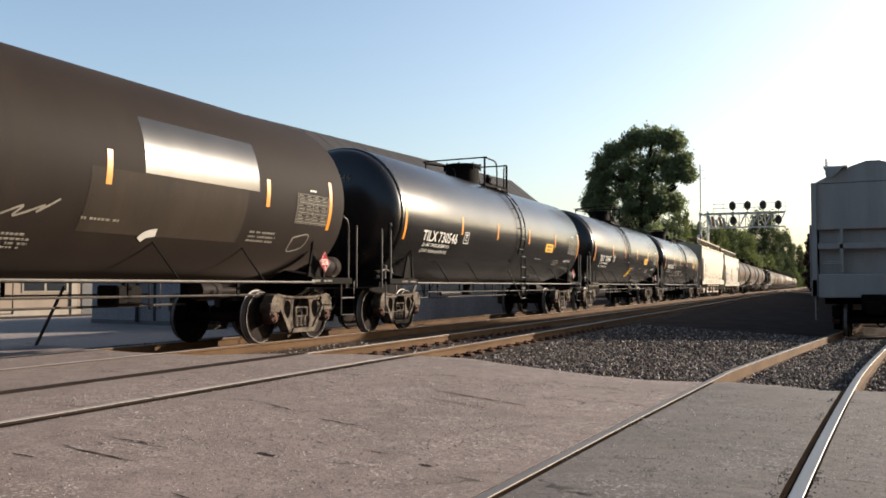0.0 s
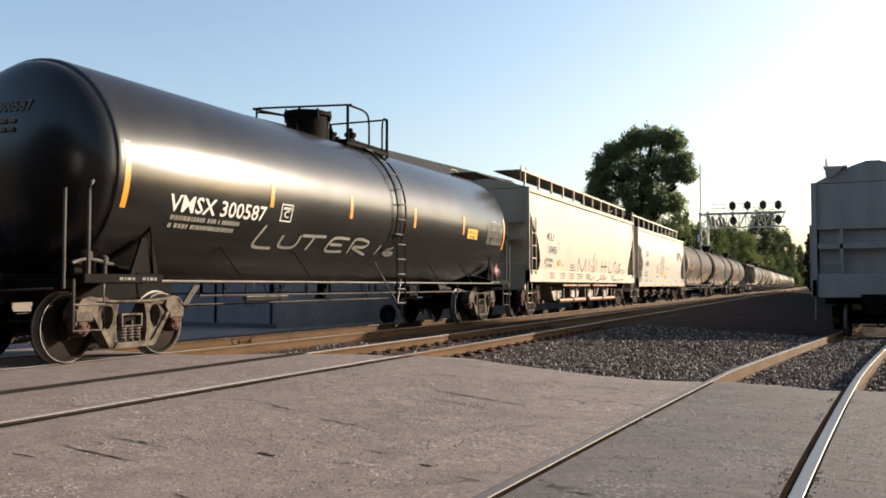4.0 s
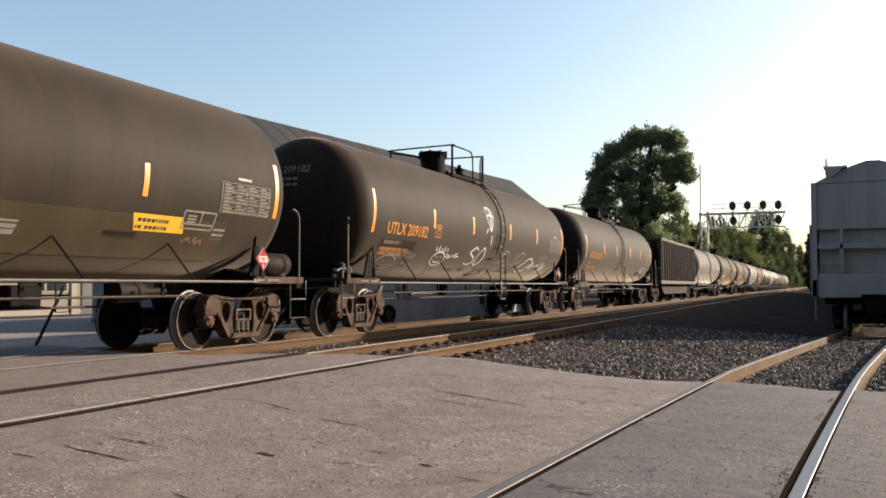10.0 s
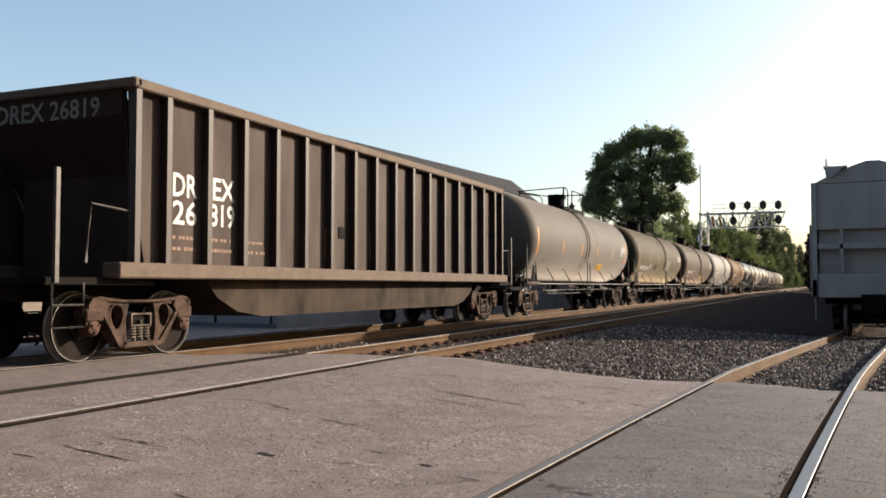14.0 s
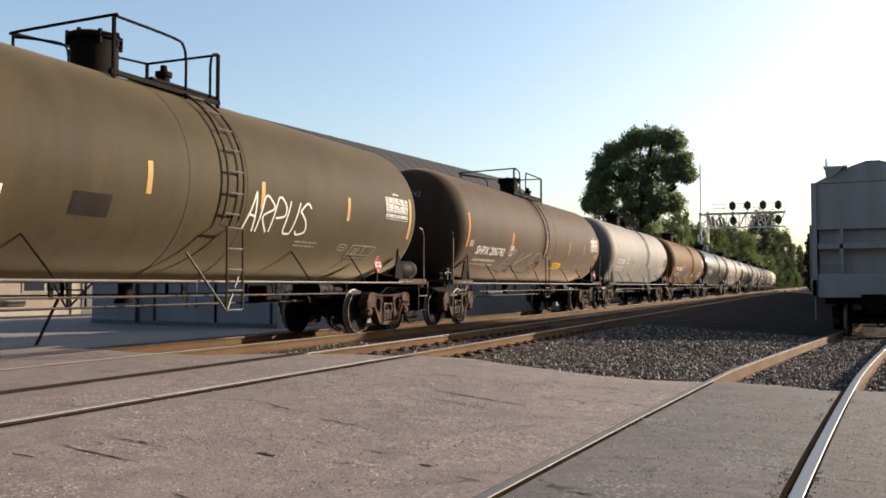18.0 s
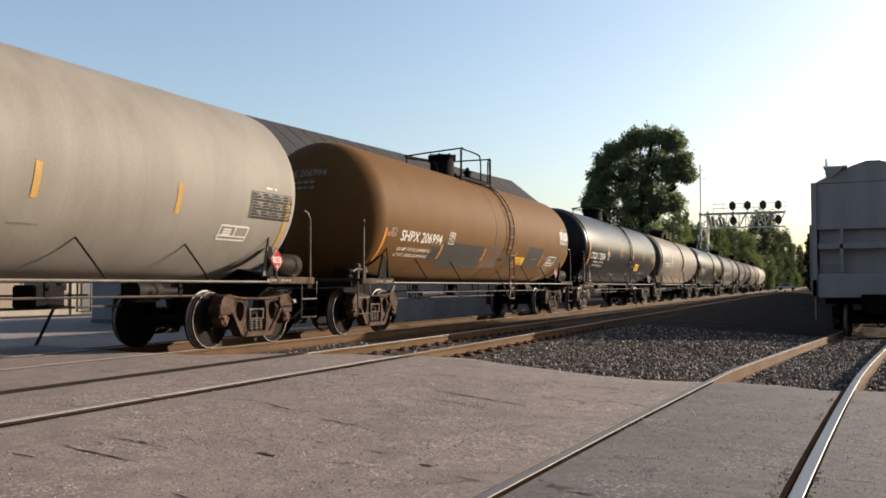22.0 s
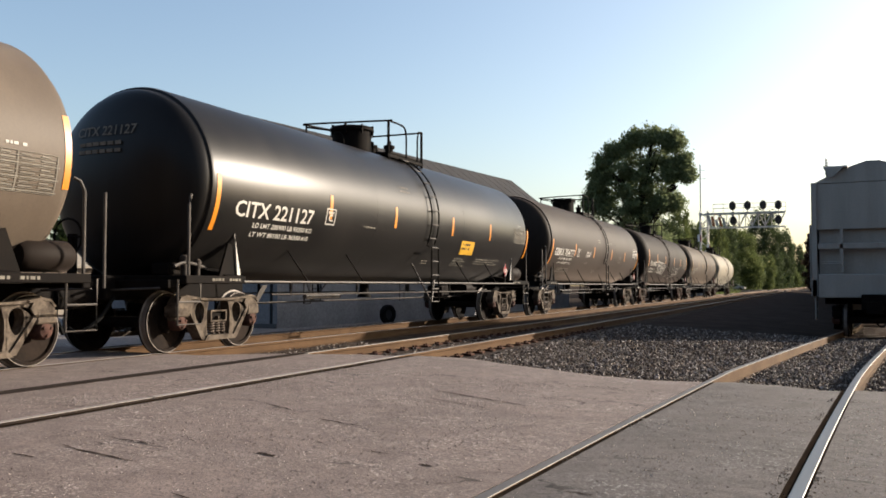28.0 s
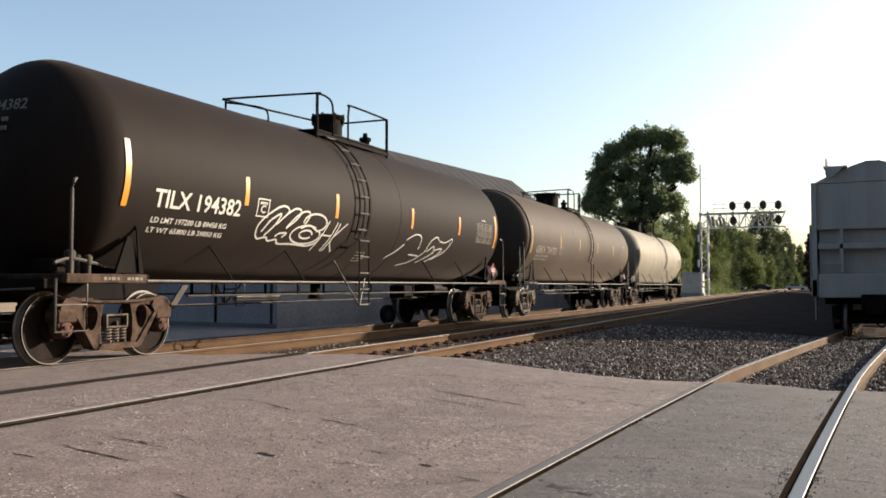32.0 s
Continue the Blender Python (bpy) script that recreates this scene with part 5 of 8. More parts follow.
def bearing_cap(x, e):
    """The end cap of a roller bearing with its three bolts."""
    s = 1 if x > 0 else -1
    g = Geo(True).lathe([(0.0, s * 0.105), (0.05, s * 0.105), (0.075, s * 0.085), (0.095, s * 0.085), (0.105, s * 0.07), (0.122, s * 0.03), (0.122, -s * 0.09)], 18, (x, e, 0.457), "x")
    for k in range(3):
        a = 0.5 + k * 2.094
        g.lathe([(0.02, s * 0.08), (0.02, s * 0.118), (0.0, s * 0.118)], 6, (x, e + 0.062 * math.cos(a), 0.457 + 0.062 * math.sin(a)), "x")
    return g


def coil(x, y, z0, z1, r=0.062, turns=5, wire=0.016):
    n = turns * 8
    return [(x + r * math.cos(k * math.pi / 4), y + r * math.sin(k * math.pi / 4), z0 + (z1 - z0) * k / n) for k in range(n + 1)], wire


WHEELSETS = []


def add_truck(car, y, tone):
    """A two-axle truck under a car: frames and bolster, springs, caps and two turning wheelsets."""
    def frames():
        g = Geo()
        for x in (-1.0, 1.0):
            s = side_frame(x)
            g.add(s.v, s.f)
        g.box(-0.35, 0.35, -0.3, 0.3, 0.73, 0.84)
        for s in (-1, 1):
            g.box(-0.92, 0.92, s * 0.36 - 0.05, s * 0.36 + 0.05, 0.36, 0.46)
            for x in (-0.755, 0.755):
                g.box(x - 0.06, x + 0.06, s * 0.40 - 0.03, s * 0.40 + 0.04, 0.28, 0.62)
            for e in (-1, 1):
                g.box(s * 1.0 - 0.12, s * 1.0 + 0.12, e * 0.889 - 0.16, e * 0.889 + 0.16, 0.54, 0.71, 0.02)
        return g
    tr = part("truck", cached(("truck", tone), frames, M[tone]), None, car, "dusty cast steel truck", at=(0, y, 0))
    part("bolster", cached(("bolster",), lambda: Geo().box(-1.03, 1.03, -0.19, 0.19, 0.46, 0.60, 0.02).box(-0.62, 0.62, -0.2, 0.2, 0.58, 0.735, 0.02), M["frame"]), None, tr)

    def rim(s):
        # raised lip round the open end of the bolster
        g, a, b = Geo(), *sorted((s * 1.02, s * 1.09))
        for y0, y1, z0, z1 in ((-0.2, 0.2, 0.605, 0.63), (-0.2, 0.2, 0.445, 0.47), (-0.2, -0.175, 0.47, 0.605), (0.175, 0.2, 0.47, 0.605), (-0.012, 0.012, 0.47, 0.53)):
            g.box(a, b, y0, y1, z0, z1)
        return g
    for x in (-1.02, 1.02):
        part("bolster_rim", cached(("bolster_rim", x), lambda: rim(1 if x > 0 else -1), M["truck_grey"]), None, tr)
        for dy in (-0.135, 0.0, 0.135):
            part("spring", cached(("spring", x, dy), lambda: Geo(True).tube(*coil(x, dy, 0.255, 0.455, wire=0.014), n=5), M["spring"]), None, tr)
        for e in (-0.889, 0.889):
            part("axle_cap", cached(("axle_cap", x, e), lambda: bearing_cap(x, e), M["cap_rust"]), None, tr)
    for e in (-0.889, 0.889):
        ws = part("wheelset", cached(("wheelset",), wheelset, M["wheel"]), None, tr, at=(0, e, 0.457))
        # the polished treads are a second face set of the same wheelset
        WHEELSETS.append((ws, e))
        if ("tread",) not in CACHE:
            me = CACHE[("wheelset",)]
            bm = bmesh.new()
            bm.from_mesh(me)
            t = tread_rings()
            vs = [bm.verts.new(p) for p in t.v]
            for f in t.f:
                bm.faces.new([vs[i] for i in f]).material_index = 1
            bm.to_mesh(me)
            bm.free()
            me.materials.append(M["tread"])
            me.polygons.foreach_set("use_smooth", [True] * len(me.polygons))
            me.set_sharp_from_angle(angle=radians(40))
            CACHE[("tread",)] = True
    return tr


def coupler(car, y, s):
    g = Geo().box(-0.14, 0.14, min(y, y + s * 0.55), max(y, y + s * 0.55), 0.74, 0.95, 0.02)
    g.prism([(-0.19, 0.68), (0.19, 0.68), (0.22, 0.84), (0.17, 1.0), (-0.2, 1.0)], min(y + s * 0.45, y + s * 0.72), max(y + s * 0.45, y + s * 0.72), "y")
    part("coupler", g, M["frame"], car)
    part("air_hose", Geo(True).tube(smooth_line([(0.3, y, 0.85), (0.34, y + s * 0.3, 0.55), (0.2, y + s * 0.55, 0.35), (0.05, y + s * 0.62, 0.42)]), 0.03, 6), M["rubber"], car)


def end_steps(car, y, s, z_low=0.45, z_top=1.1, x=1.42, width=0.5):
    """Stirrup steps at both corners of a car's end."""
    for e in (-1, 1):
        a, b = y, y - s * width
        pts = [(e * x, a, z_top), (e * x, a, z_low), (e * x, b, z_low), (e * x, b, z_top)]
        part("stirrup_step", Geo(True).tube(pts, 0.018, 6), M["pipe"], car)
        part("stirrup_tread", Geo(True).tube([(e * x, a, (z_low + z_top) / 2), (e * x, b, (z_low + z_top) / 2)], 0.016, 6), M["pipe"], car)


def diamond(car, x, y, z):
    h = 0.205
    pl = part("placard", Geo().prism([(y - h, z), (y, z - h), (y + h, z), (y, z + h)], x - 0.008, x), M["red"], car, "red and white hazard diamond")
    k = h * 0.88
    edge = Geo()
    for (a, b), (c, d) in zip(((y - k, z), (y, z - k), (y + k, z), (y, z + k)), ((y, z - k), (y + k, z), (y, z + k), (y - k, z))):
        edge.tube([(x + 0.004, a, b), (x + 0.004, c, d)], 0.008, 4)
    part("placard_edge", edge, M["white"], pl)
    part("placard_band", Geo().box(x + 0.001, x + 0.004, y - 0.115, y + 0.115, z - 0.05, z + 0.05), M["white"], pl)
    for body, y0, w, z0, hh, mt in (("1987", y - 0.098, 0.196, z - 0.036, 0.072, "red"), ("3", y - 0.02, 0.04, z - 0.14, 0.06, "white")):
        v, width, f = text_shape(body)
        part("placard_number", Geo().add([(x + 0.007, y0 + p[0] * w / width, z0 + p[1] * hh) for p in v], f), M[mt], pl)


def flank(z0, z1):
    """The outline of a hopper's bulged side between sill and eave, a hair outside the sheet."""
    return lambda z: 1.504 + 0.08 * math.sin(math.pi * min(1.0, max(0.0, (z - z0) / (z1 - z0)) * 0.9 + 0.05))


def out(x, z):
    return x(z) if callable(x) else x


def flat_text(car, name, body, x, y0, y1, z, height, mt):
    v, width, f = text_shape(body)
    part(name, Geo().add([(out(x, z + p[1] * height), y0 - TRUCK_Y + p[0] * (y1 - y0) / width, z + p[1] * height) for p in v], f), M[mt], car)


def lettering(ob):
    """Small writing that is too fine to pick apart."""
    return tagged(ob, kind="stuff")


def tank_car(spec):
    new_type = spec.get("new", True)
    R, zc = spec.get("R", 1.55), 2.60
    sh = Shell(R, zc)
    half = spec.get("half", 7.68 if new_type else 7.22)
    dish = 0.50 if new_type else 0.80
    car = thing("tank_car", spec["label"], "tank car", "cars of the freight train")
    body = M[spec["mat"]]
    # shell with two dished heads
    prof = []
    for k in range(13):
        a = radians(90 * k / 12)
        prof.append((max(1e-5, (R - (0.05 if new_type else 0.0)) * math.sin(a)), -half - dish * math.cos(a)))
    if new_type:
        prof += [(R - 0.012, -half + 0.015), (R, -half + 0.06)]
    mid = [(R, -half * 0.5), (R, 0.0), (R, half * 0.5)]
    prof = prof + mid + [(r, -s) for r, s in prof[::-1]]
    part("tank_shell", Geo(True).lathe(prof, 72, (0, 0, zc)), body, car)
    for y in spec.get("seams", (4.6, 9.4)):
        part("weld_seam", Geo(True).lathe([(R - 0.01, -0.014), (R + 0.0008, -0.008), (R + 0.0008, 0.008), (R - 0.01, 0.014)], 72, (0, y - TRUCK_Y, zc), closed=True), body, car)
    if not new_type:
        for y in (6.55, 7.95):
            part("band", Geo(True).lathe([(R - 0.01, -0.06), (R + 0.005, -0.055), (R + 0.005, 0.055), (R - 0.01, 0.06)], 72, (0, y - TRUCK_Y, zc), closed=True), body, car)
    low = zc - R
    # underframe
    for s in (-1, 1):
        part("stub_sill", Geo().box(-0.32, 0.32, min(s * 5.2, s * 8.55), max(s * 5.2, s * 8.55), 0.80, low + 0.12, 0.02), M["frame"], car)
        part("body_bolster", Geo().prism([(-1.45, 1.04), (1.45, 1.04), (1.45, 1.16), (0.6, low + 0.3), (-0.6, low + 0.3), (-1.45, 1.16)], s * TRUCK_Y - 0.2, s * TRUCK_Y + 0.2, "y"), M["frame"], car)
        part("end_platform", Geo().box(-1.46, 1.46, min(s * 6.75, s * 8.15), max(s * 6.75, s * 8.15), 1.045, 1.165, 0.012), M["truck"] if not new_type else M["frame"], car)
        part("end_beam", Geo().box(-1.30, 1.30, min(s * 8.15, s * 8.35), max(s * 8.15, s * 8.35), 0.98, 1.10, 0.01), M["frame"], car)
        saddle_mat = M[spec.get("saddle", "frame")]
        for e in (-1, 1):
            y0, y1 = s * 7.15, s * 6.72
            pts = [(y0 + s * 0.05, 1.16), (y1, 1.16), (y1 + s * 0.05, 1.30), (y0 - s * 0.25, 1.66), (y0 - s * 0.17, 1.68)]
            part("saddle", Geo().prism(pts, e * 1.30 - 0.02, e * 1.30 + 0.02), M["frame"], car)
            pole = [(e * 1.42, s * 8.05, 1.1), (e * 1.42, s * 8.05, 2.2), (e * 1.40, s * 8.0, 2.32), (e * 1.36, s * 7.93, 2.36)]
            part("grab_pole", Geo(True).tube(pole, 0.022, 8), M["pipe"], car)
            part("saddle_edge", Geo().prism([(y1 - s * 0.03, 1.16), (y1 + s * 0.06, 1.16), (y1 - s * 0.10 + s * 0.24, 1.95), (y1 + s * 0.18, 1.98)], e * 1.325, e * 1.35), saddle_mat, car)
        for e in (-1, 1) if new_type and spec.get("saddle") != "white" else ():
            part("grab_post", Geo(True).tube([(e * 1.40, s * 8.42, 0.98), (e * 1.40, s * 8.42, 2.22)], 0.02, 8), M["pipe"], car)
        lettering(part("sill_lettering", Geo().add(*mark_bars(s)), M["white_old"], car))
        end_steps(car, s * 8.28, s)
        coupler(car, s * 8.35, s)
        part("cut_lever", Geo(True).tube([(-1.2, s * 8.4, 0.98), (-0.3, s * 8.42, 0.95), (0.3, s * 8.42, 0.95), (1.2, s * 8.4, 0.98)], 0.016, 5), M["pipe"], car)
    part("air_reservoir", Geo(True).lathe([(0.0, -0.42), (0.15, -0.40), (0.20, -0.32), (0.20, 0.32), (0.15, 0.40), (0.0, 0.42)], 18, (1.05, 7.75, 1.38)), M[spec.get("reservoir", "black_dull")], car)
    # hand brake gear and valves on the leading platform
    part("brake_gear", Geo().box(0.62, 0.98, -7.95, -7.6, 1.165, 1.36, 0.03), M["frame"], car)
    for gx, gy, gr, gz in ((1.12, -7.78, 0.075, 1.48), (1.12, -7.48, 0.06, 1.42), (0.86, -7.42, 0.07, 1.5)):
        part("brake_fitting", Geo(True).lathe([(gr * 0.7, 1.165), (gr * 0.7, gz - 0.14), (gr, gz - 0.13), (gr, gz - 0.03), (gr * 0.5, gz), (0.0, gz)], 12, (gx, gy, 0), "z"), M["axle"], car)
    part("brake_pipe", Geo(True).tube(smooth_line([(1.2, -8.1, 1.3), (1.16, -7.8, 1.36), (1.1, -7.3, 1.3), (0.9, -6.9, 1.22)]), 0.022, 6), M["pipe"], car)
    part("brake_cylinder", Geo(True).lathe([(0.0, -0.3), (0.16, -0.3), (0.16, 0.2), (0.06, 0.3), (0.05, 0.75), (0.0, 0.75)], 16, (0.75, 4.6, 0.93)), M["black_dull"], car)
    part("brake_valve", Geo().box(0.55, 0.95, 2.4, 2.9, 0.72, 1.02, 0.03), M["frame"], car)
    part("brake_rod", Geo(True).tube([(0.55, -5.2, 0.70), (0.55, 4.3, 0.72)], 0.02, 6), M["axle"], car)
    part("brake_lever", Geo().prism([(-5.25, 0.64), (-5.1, 0.64), (-4.75, 1.02), (-4.9, 1.02)], 0.50, 0.53), M["axle"], car)
    part("slack_adjuster", Geo(True).tube([(0.8, -3.9, 0.80), (0.8, -2.6, 0.80)], 0.05, 8), M["pipe"], car)
    for yy in (-3.4, 0.9, 3.6):
        part("rod_hanger", Geo(True).tube([(0.55, yy - 0.12, low + 0.06), (0.55, yy - 0.12, 0.66), (0.55, yy + 0.12, 0.66), (0.55, yy + 0.12, low + 0.06)], 0.014, 5), M["axle"], car)
    part("release_rod", Geo(True).tube([(0.6, 2.6, 0.80), (1.40, 2.62, 0.74)], 0.012, 5), M["pipe"], car)
    part("bottom_outlet", Geo(True).lathe([(0.17, 0.74), (0.15, 0.80), (0.11, 0.86), (0.11, low + 0.1)], 16, (0, 0, 0), "z"), M["frame"], car)
    part("handbrake_wheel", Geo(True).tube([(-0.55, -8.42 + 0.0, 1.75)] + [(-0.55 + 0.28 * math.cos(a * math.pi / 8), -8.42, 1.75 + 0.28 * math.sin(a * math.pi / 8)) for a in range(17)], 0.018, 6), M["frame"], car)
    part("handbrake_post", Geo().box(-0.6, -0.5, -8.38, -8.28, 1.1, 1.8), M["frame"], car)
    for e in (-1, 1):
        part("side_rail", Geo(True).tube([(e * 1.45, -6.75, 1.075), (e * 1.45, 6.75, 1.075)], 0.022, 8), M["pipe"], car)
        if spec.get("lower", True):
            part("lower_pipe", Geo(True).tube([(e * 1.2, -5.6, 0.86), (e * 1.2, 5.4, 0.86)], 0.018, 6), M["axle"], car)
            for k in range(5):
                y = -5.0 + 2.45 * k
                part("pipe_hanger", Geo().box(e * 1.2 - 0.015, e * 1.2 + 0.015, y - 0.03, y + 0.03, 0.84, 1.06), M["frame"], car)
        for y in spec.get("struts", (2.1, 4.2, 10.0, 12.1)):
            a = sh.at(y - 0.32, -50)
            part("strut", Geo(True).tube([(e * a[0], a[1], a[2]), (e * 1.44, a[1] + 0.32, 1.08)], 0.015, 6), M["frame"], car)
        # ladder up the flank
        yl = spec.get("ladder", 7.55)
        rungs = []
        for dy in (-0.2, 0.2):
            arc = [sh.at(yl + dy, 50 - 4.6 * k, 0.07) for k in range(19)]
            pts = [(e * p[0], p[1], p[2]) for p in arc]
            pts += [(e * (R + 0.06), yl + dy - TRUCK_Y, 1.9), (e * (R + 0.06), yl + dy - TRUCK_Y, 0.62)]
            part("ladder_rail", Geo(True).tube(pts, 0.02, 6), M["frame"] if new_type else body, car)
        for k in range(7):
            p = sh.at(yl, 46 - 12.0 * k, 0.07)
            rungs.append((e * p[0], p[2]))
        rungs += [(e * (R + 0.06), 1.9), (e * (R + 0.06), 1.58), (e * (R + 0.06), 1.26), (e * (R + 0.06), 0.94), (e * (R + 0.06), 0.64)]
        for x, z in rungs:
            part("rung", cached(("rung",), lambda: Geo(True).tube([(0, -0.2, 0), (0, 0.2, 0)], 0.016, 6), M["pipe"]), None, car, at=(x, yl - TRUCK_Y, z))
        if not new_type or spec.get("foot_brace", True):
            part("ladder_brace", Geo(True).tube([(e * 1.45, yl - TRUCK_Y - 0.95, 1.5), (e * (R + 0.06), yl - TRUCK_Y - 0.2, 0.62)], 0.018, 6), M["pipe"], car)
            part("ladder_brace", Geo(True).tube([(e * 1.45, yl - TRUCK_Y + 0.3, 1.15), (e * (R + 0.06), yl - TRUCK_Y - 0.2, 0.62)], 0.018, 6), M["pipe"], car)
    # top fittings: rails from far_front round to the rear post, with a gap where the ladder arrives
    top = zc + R
    far_front, front, gap0, gap1, rear, ym, rm = spec.get("top", (5.5, 6.66, 7.62, 8.25, 8.5, 6.15, 0.60) if new_type else (5.4, 5.8, 7.35, 7.95, 8.15, 6.1, 0.46))
    far_front, front, gap0, gap1, rear, ym = (v - TRUCK_Y for v in (far_front, front, gap0, gap1, rear, ym))
    lid, rm, ym = top + (0.52 if new_type else 0.6), rm * 0.78, ym + rm * 0.2
    ring = [(rm * 0.96, top - 0.25), (rm * 0.96, lid - 0.10), (rm + 0.04, lid - 0.10), (rm + 0.04, lid - 0.04), (rm, lid - 0.01), (0.0, lid)]
    dome = part("manway", Geo(True).lathe(ring, 32, (0, ym, 0), "z"), M["frame"], car, "black bolted manway drum")
    for k in range(8):
        a = k * math.pi / 4 + 0.2
        cx, cy = (rm + 0.02) * math.cos(a), ym + (rm + 0.02) * math.sin(a)
        part("lid_bolt", Geo().box(cx - 0.022, cx + 0.022, cy - 0.022, cy + 0.022, lid - 0.2, lid + 0.01), M["frame"], dome)
    for dx, dy, r, h in ((0.2, -rm - 0.45, 0.15, 0.30), (-0.25, -rm - 0.35, 0.11, 0.36), (0.1, rm + 0.3, 0.11, 0.30), (0.35, rm + 0.75, 0.10, 0.36), (-0.2, rm + 1.1, 0.12, 0.26))[2 if new_type else 3:]:
        part("valve", Geo(True).lathe([(r, top - 0.15), (r, top + h * 0.5), (r * 1.35, top + h * 0.5), (r * 1.35, top + h * 0.7), (r * 0.6, top + h * 0.75), (r * 0.5, top + h), (0, top + h)], 12, (dx, ym + dy, 0), "z"), M["frame"], car)
    part("platform", Geo().box(-0.74, 0.74, max(front, ym + rm + 0.05) if ym < front + 0.5 else front, rear, top - 0.05, top, 0.01), M["frame"], car)
    part("platform_angle", Geo().box(0.70, 0.77, front - 0.05, rear + 0.05, top - 0.14, top - 0.07), M["frame"], car)
    zr, gr, xr = top + 0.70, M["frame"], 0.75
    part("handrail", Geo(True).tube([(-xr, far_front, top - 0.25), (-xr, far_front, zr - 0.22)] + smooth_line([(-xr, far_front, zr - 0.2), (-xr + 0.06, far_front + 0.03, zr - 0.17), (xr - 0.06, front - 0.02, zr), (xr, front, zr)], 4) + smooth_line([(xr, front + 0.05, zr), (xr, gap0 - 0.3, zr), (xr, gap0 - 0.06, zr - 0.08), (xr, gap0, zr - 0.3)], 4) + [(xr, gap0, top - 0.2)], 0.022, 7), gr, car)
    part("rail_post", Geo(True).tube([(xr, front, zr), (xr, front, top - 0.25)], 0.032, 7), gr, car)
    part("rail_post", Geo(True).tube([(xr, rear, zr), (xr, rear, top - 0.25)], 0.034, 7), gr, car)
    part("rail_post", Geo(True).tube([(-xr, rear, zr), (-xr, rear, top - 0.25)], 0.032, 7), gr, car)
    part("handrail", Geo(True).tube([(-xr, far_front, zr - 0.2), (-xr, rear, zr), (xr, rear, zr)], 0.022, 7), gr, car)
    part("handrail", Geo(True).tube([(xr, gap1, top - 0.2)] + smooth_line([(xr, gap1, zr - 0.25), (xr, gap1 + 0.04, zr - 0.06), (xr, gap1 + 0.14, zr), (xr, rear, zr)], 4), 0.022, 7), gr, car)
    part("handrail", Geo(True).tube(smooth_line([(-xr, far_front, zr - 0.25), (-xr + 0.45, far_front + 0.1, zr - 0.32), (-xr + 0.8, far_front + 0.2, zr - 0.42), (-xr + 0.85, far_front + 0.22, top + 0.0)], 4), 0.02, 6), gr, car)
    # markings on both flanks would be alike; the flank towards the crossing carries them
    st = M[spec.get("tape", "stripe")]
    marks = spec.get("stripes", (-0.62, 2.72, 5.42, 8.35, 11.3, 14.42) if new_type else (-0.28, 2.78, 5.4, 8.3, 10.95, 13.98))
    for i, y in enumerate(marks):
        a0, a1 = ((4, -30) if i in (0, len(marks) - 1) else (-2, -19))
        da = spec.get("end_drop", 0) if i in (0, len(marks) - 1) else spec.get("drop", 0)
        part("reflector_stripe", sh.patch(y - 0.05, y + 0.05, a0 + da, a1 + da), st, car, "yellow reflective stripe")
    ink = M[spec.get("ink", "white")]
    y0, y1, a, h = spec.get("num", (0.40, 2.52, -28.5, 0.27))
    if spec.get("number"):
        lettering(part("car_number", sh.text(spec["number"], y0, y1, a, h), ink, car, "painted reporting mark"))
        if spec.get("end_number", True):
                        end_letters(car, sh, spec["number"], half, dish, R, zc, ink)
        part("plate_box", plate_box(sh, y1 + 0.42, a + 3.0), ink, car)
        part("plate_letter", sh.text("C", y1 + 0.52, y1 + 0.66, a + 4.0, 0.13), ink, car)
    ly0, ly1, la = spec.get("limits_at", (y0 + 0.1, y1 - 0.4, a - 5.5))
    for i, line in enumerate(spec.get("limits", ())):
        lettering(part("load_limit", sh.text(line, ly0, ly1 - 0.02 * i, la - 6.4 * i, 0.09), ink, car))
    if ink == M["amber"] and spec.get("number"):
        lettering(part("slogan", sh.bars(y0 + 0.03, y0 + 1.0, a - 6.2, 1, 0.085, 0.05, 4), M["amber_faint"], car))
    if not spec.get("limits") and spec.get("number"):
        lettering(part("load_limit", sh.bars(ly0, ly1, la + 3, 2, 0.075, 0.06, 3), M["white_old"] if ink == M["white"] else ink, car))
    if spec.get("panel", True):
        py0, py1, pa0, pa1 = spec.get("panel_at", (13.05, 14.2, -4, -25) if new_type else (12.5, 13.65, -5, -25))
        solid = spec.get("solid", False)
        if solid:
            part("data_panel", sh.patch(py0, py1, pa0, pa1), M["white"], car, "pale data panel")
        lettering(part("data_lettering", data_lines(sh, py0, py1, pa0, pa1, solid), M[spec.get("panel_ink", "dark_ink" if solid else "white_old")], car))
        lettering(part("panel_heading", sh.bars(py0 + 0.4, py1 - 0.4, pa0 + 3.6, 1, 0.035, 0.05, 5), M["white"], car))
    for y0, y1, a0, a1, mt in spec.get("patches", ()):
        part("paint_patch", sh.patch(y0, y1, a0, a1, 0.004), M[mt], car, "repainted patch")
    for y0, y1, a0, a1, slant in spec.get("stickers", ()):
        sk = part("sticker", sh.patch(y0, y1, a0, a1, 0.006, slant=slant), M["yellow"], car, "yellow warning sticker")
        lettering(part("sticker_lettering", sh.bars(y0 + 0.12, y1 - 0.1, a0 - 2.5, 2, 0.06, 0.06, 8), M["dark_ink"], sk))
    for y0, y1, a, rows in spec.get("bars", ()):
        lettering(part("small_lettering", sh.bars(y0, y1, a, rows), M["white_old"], car))
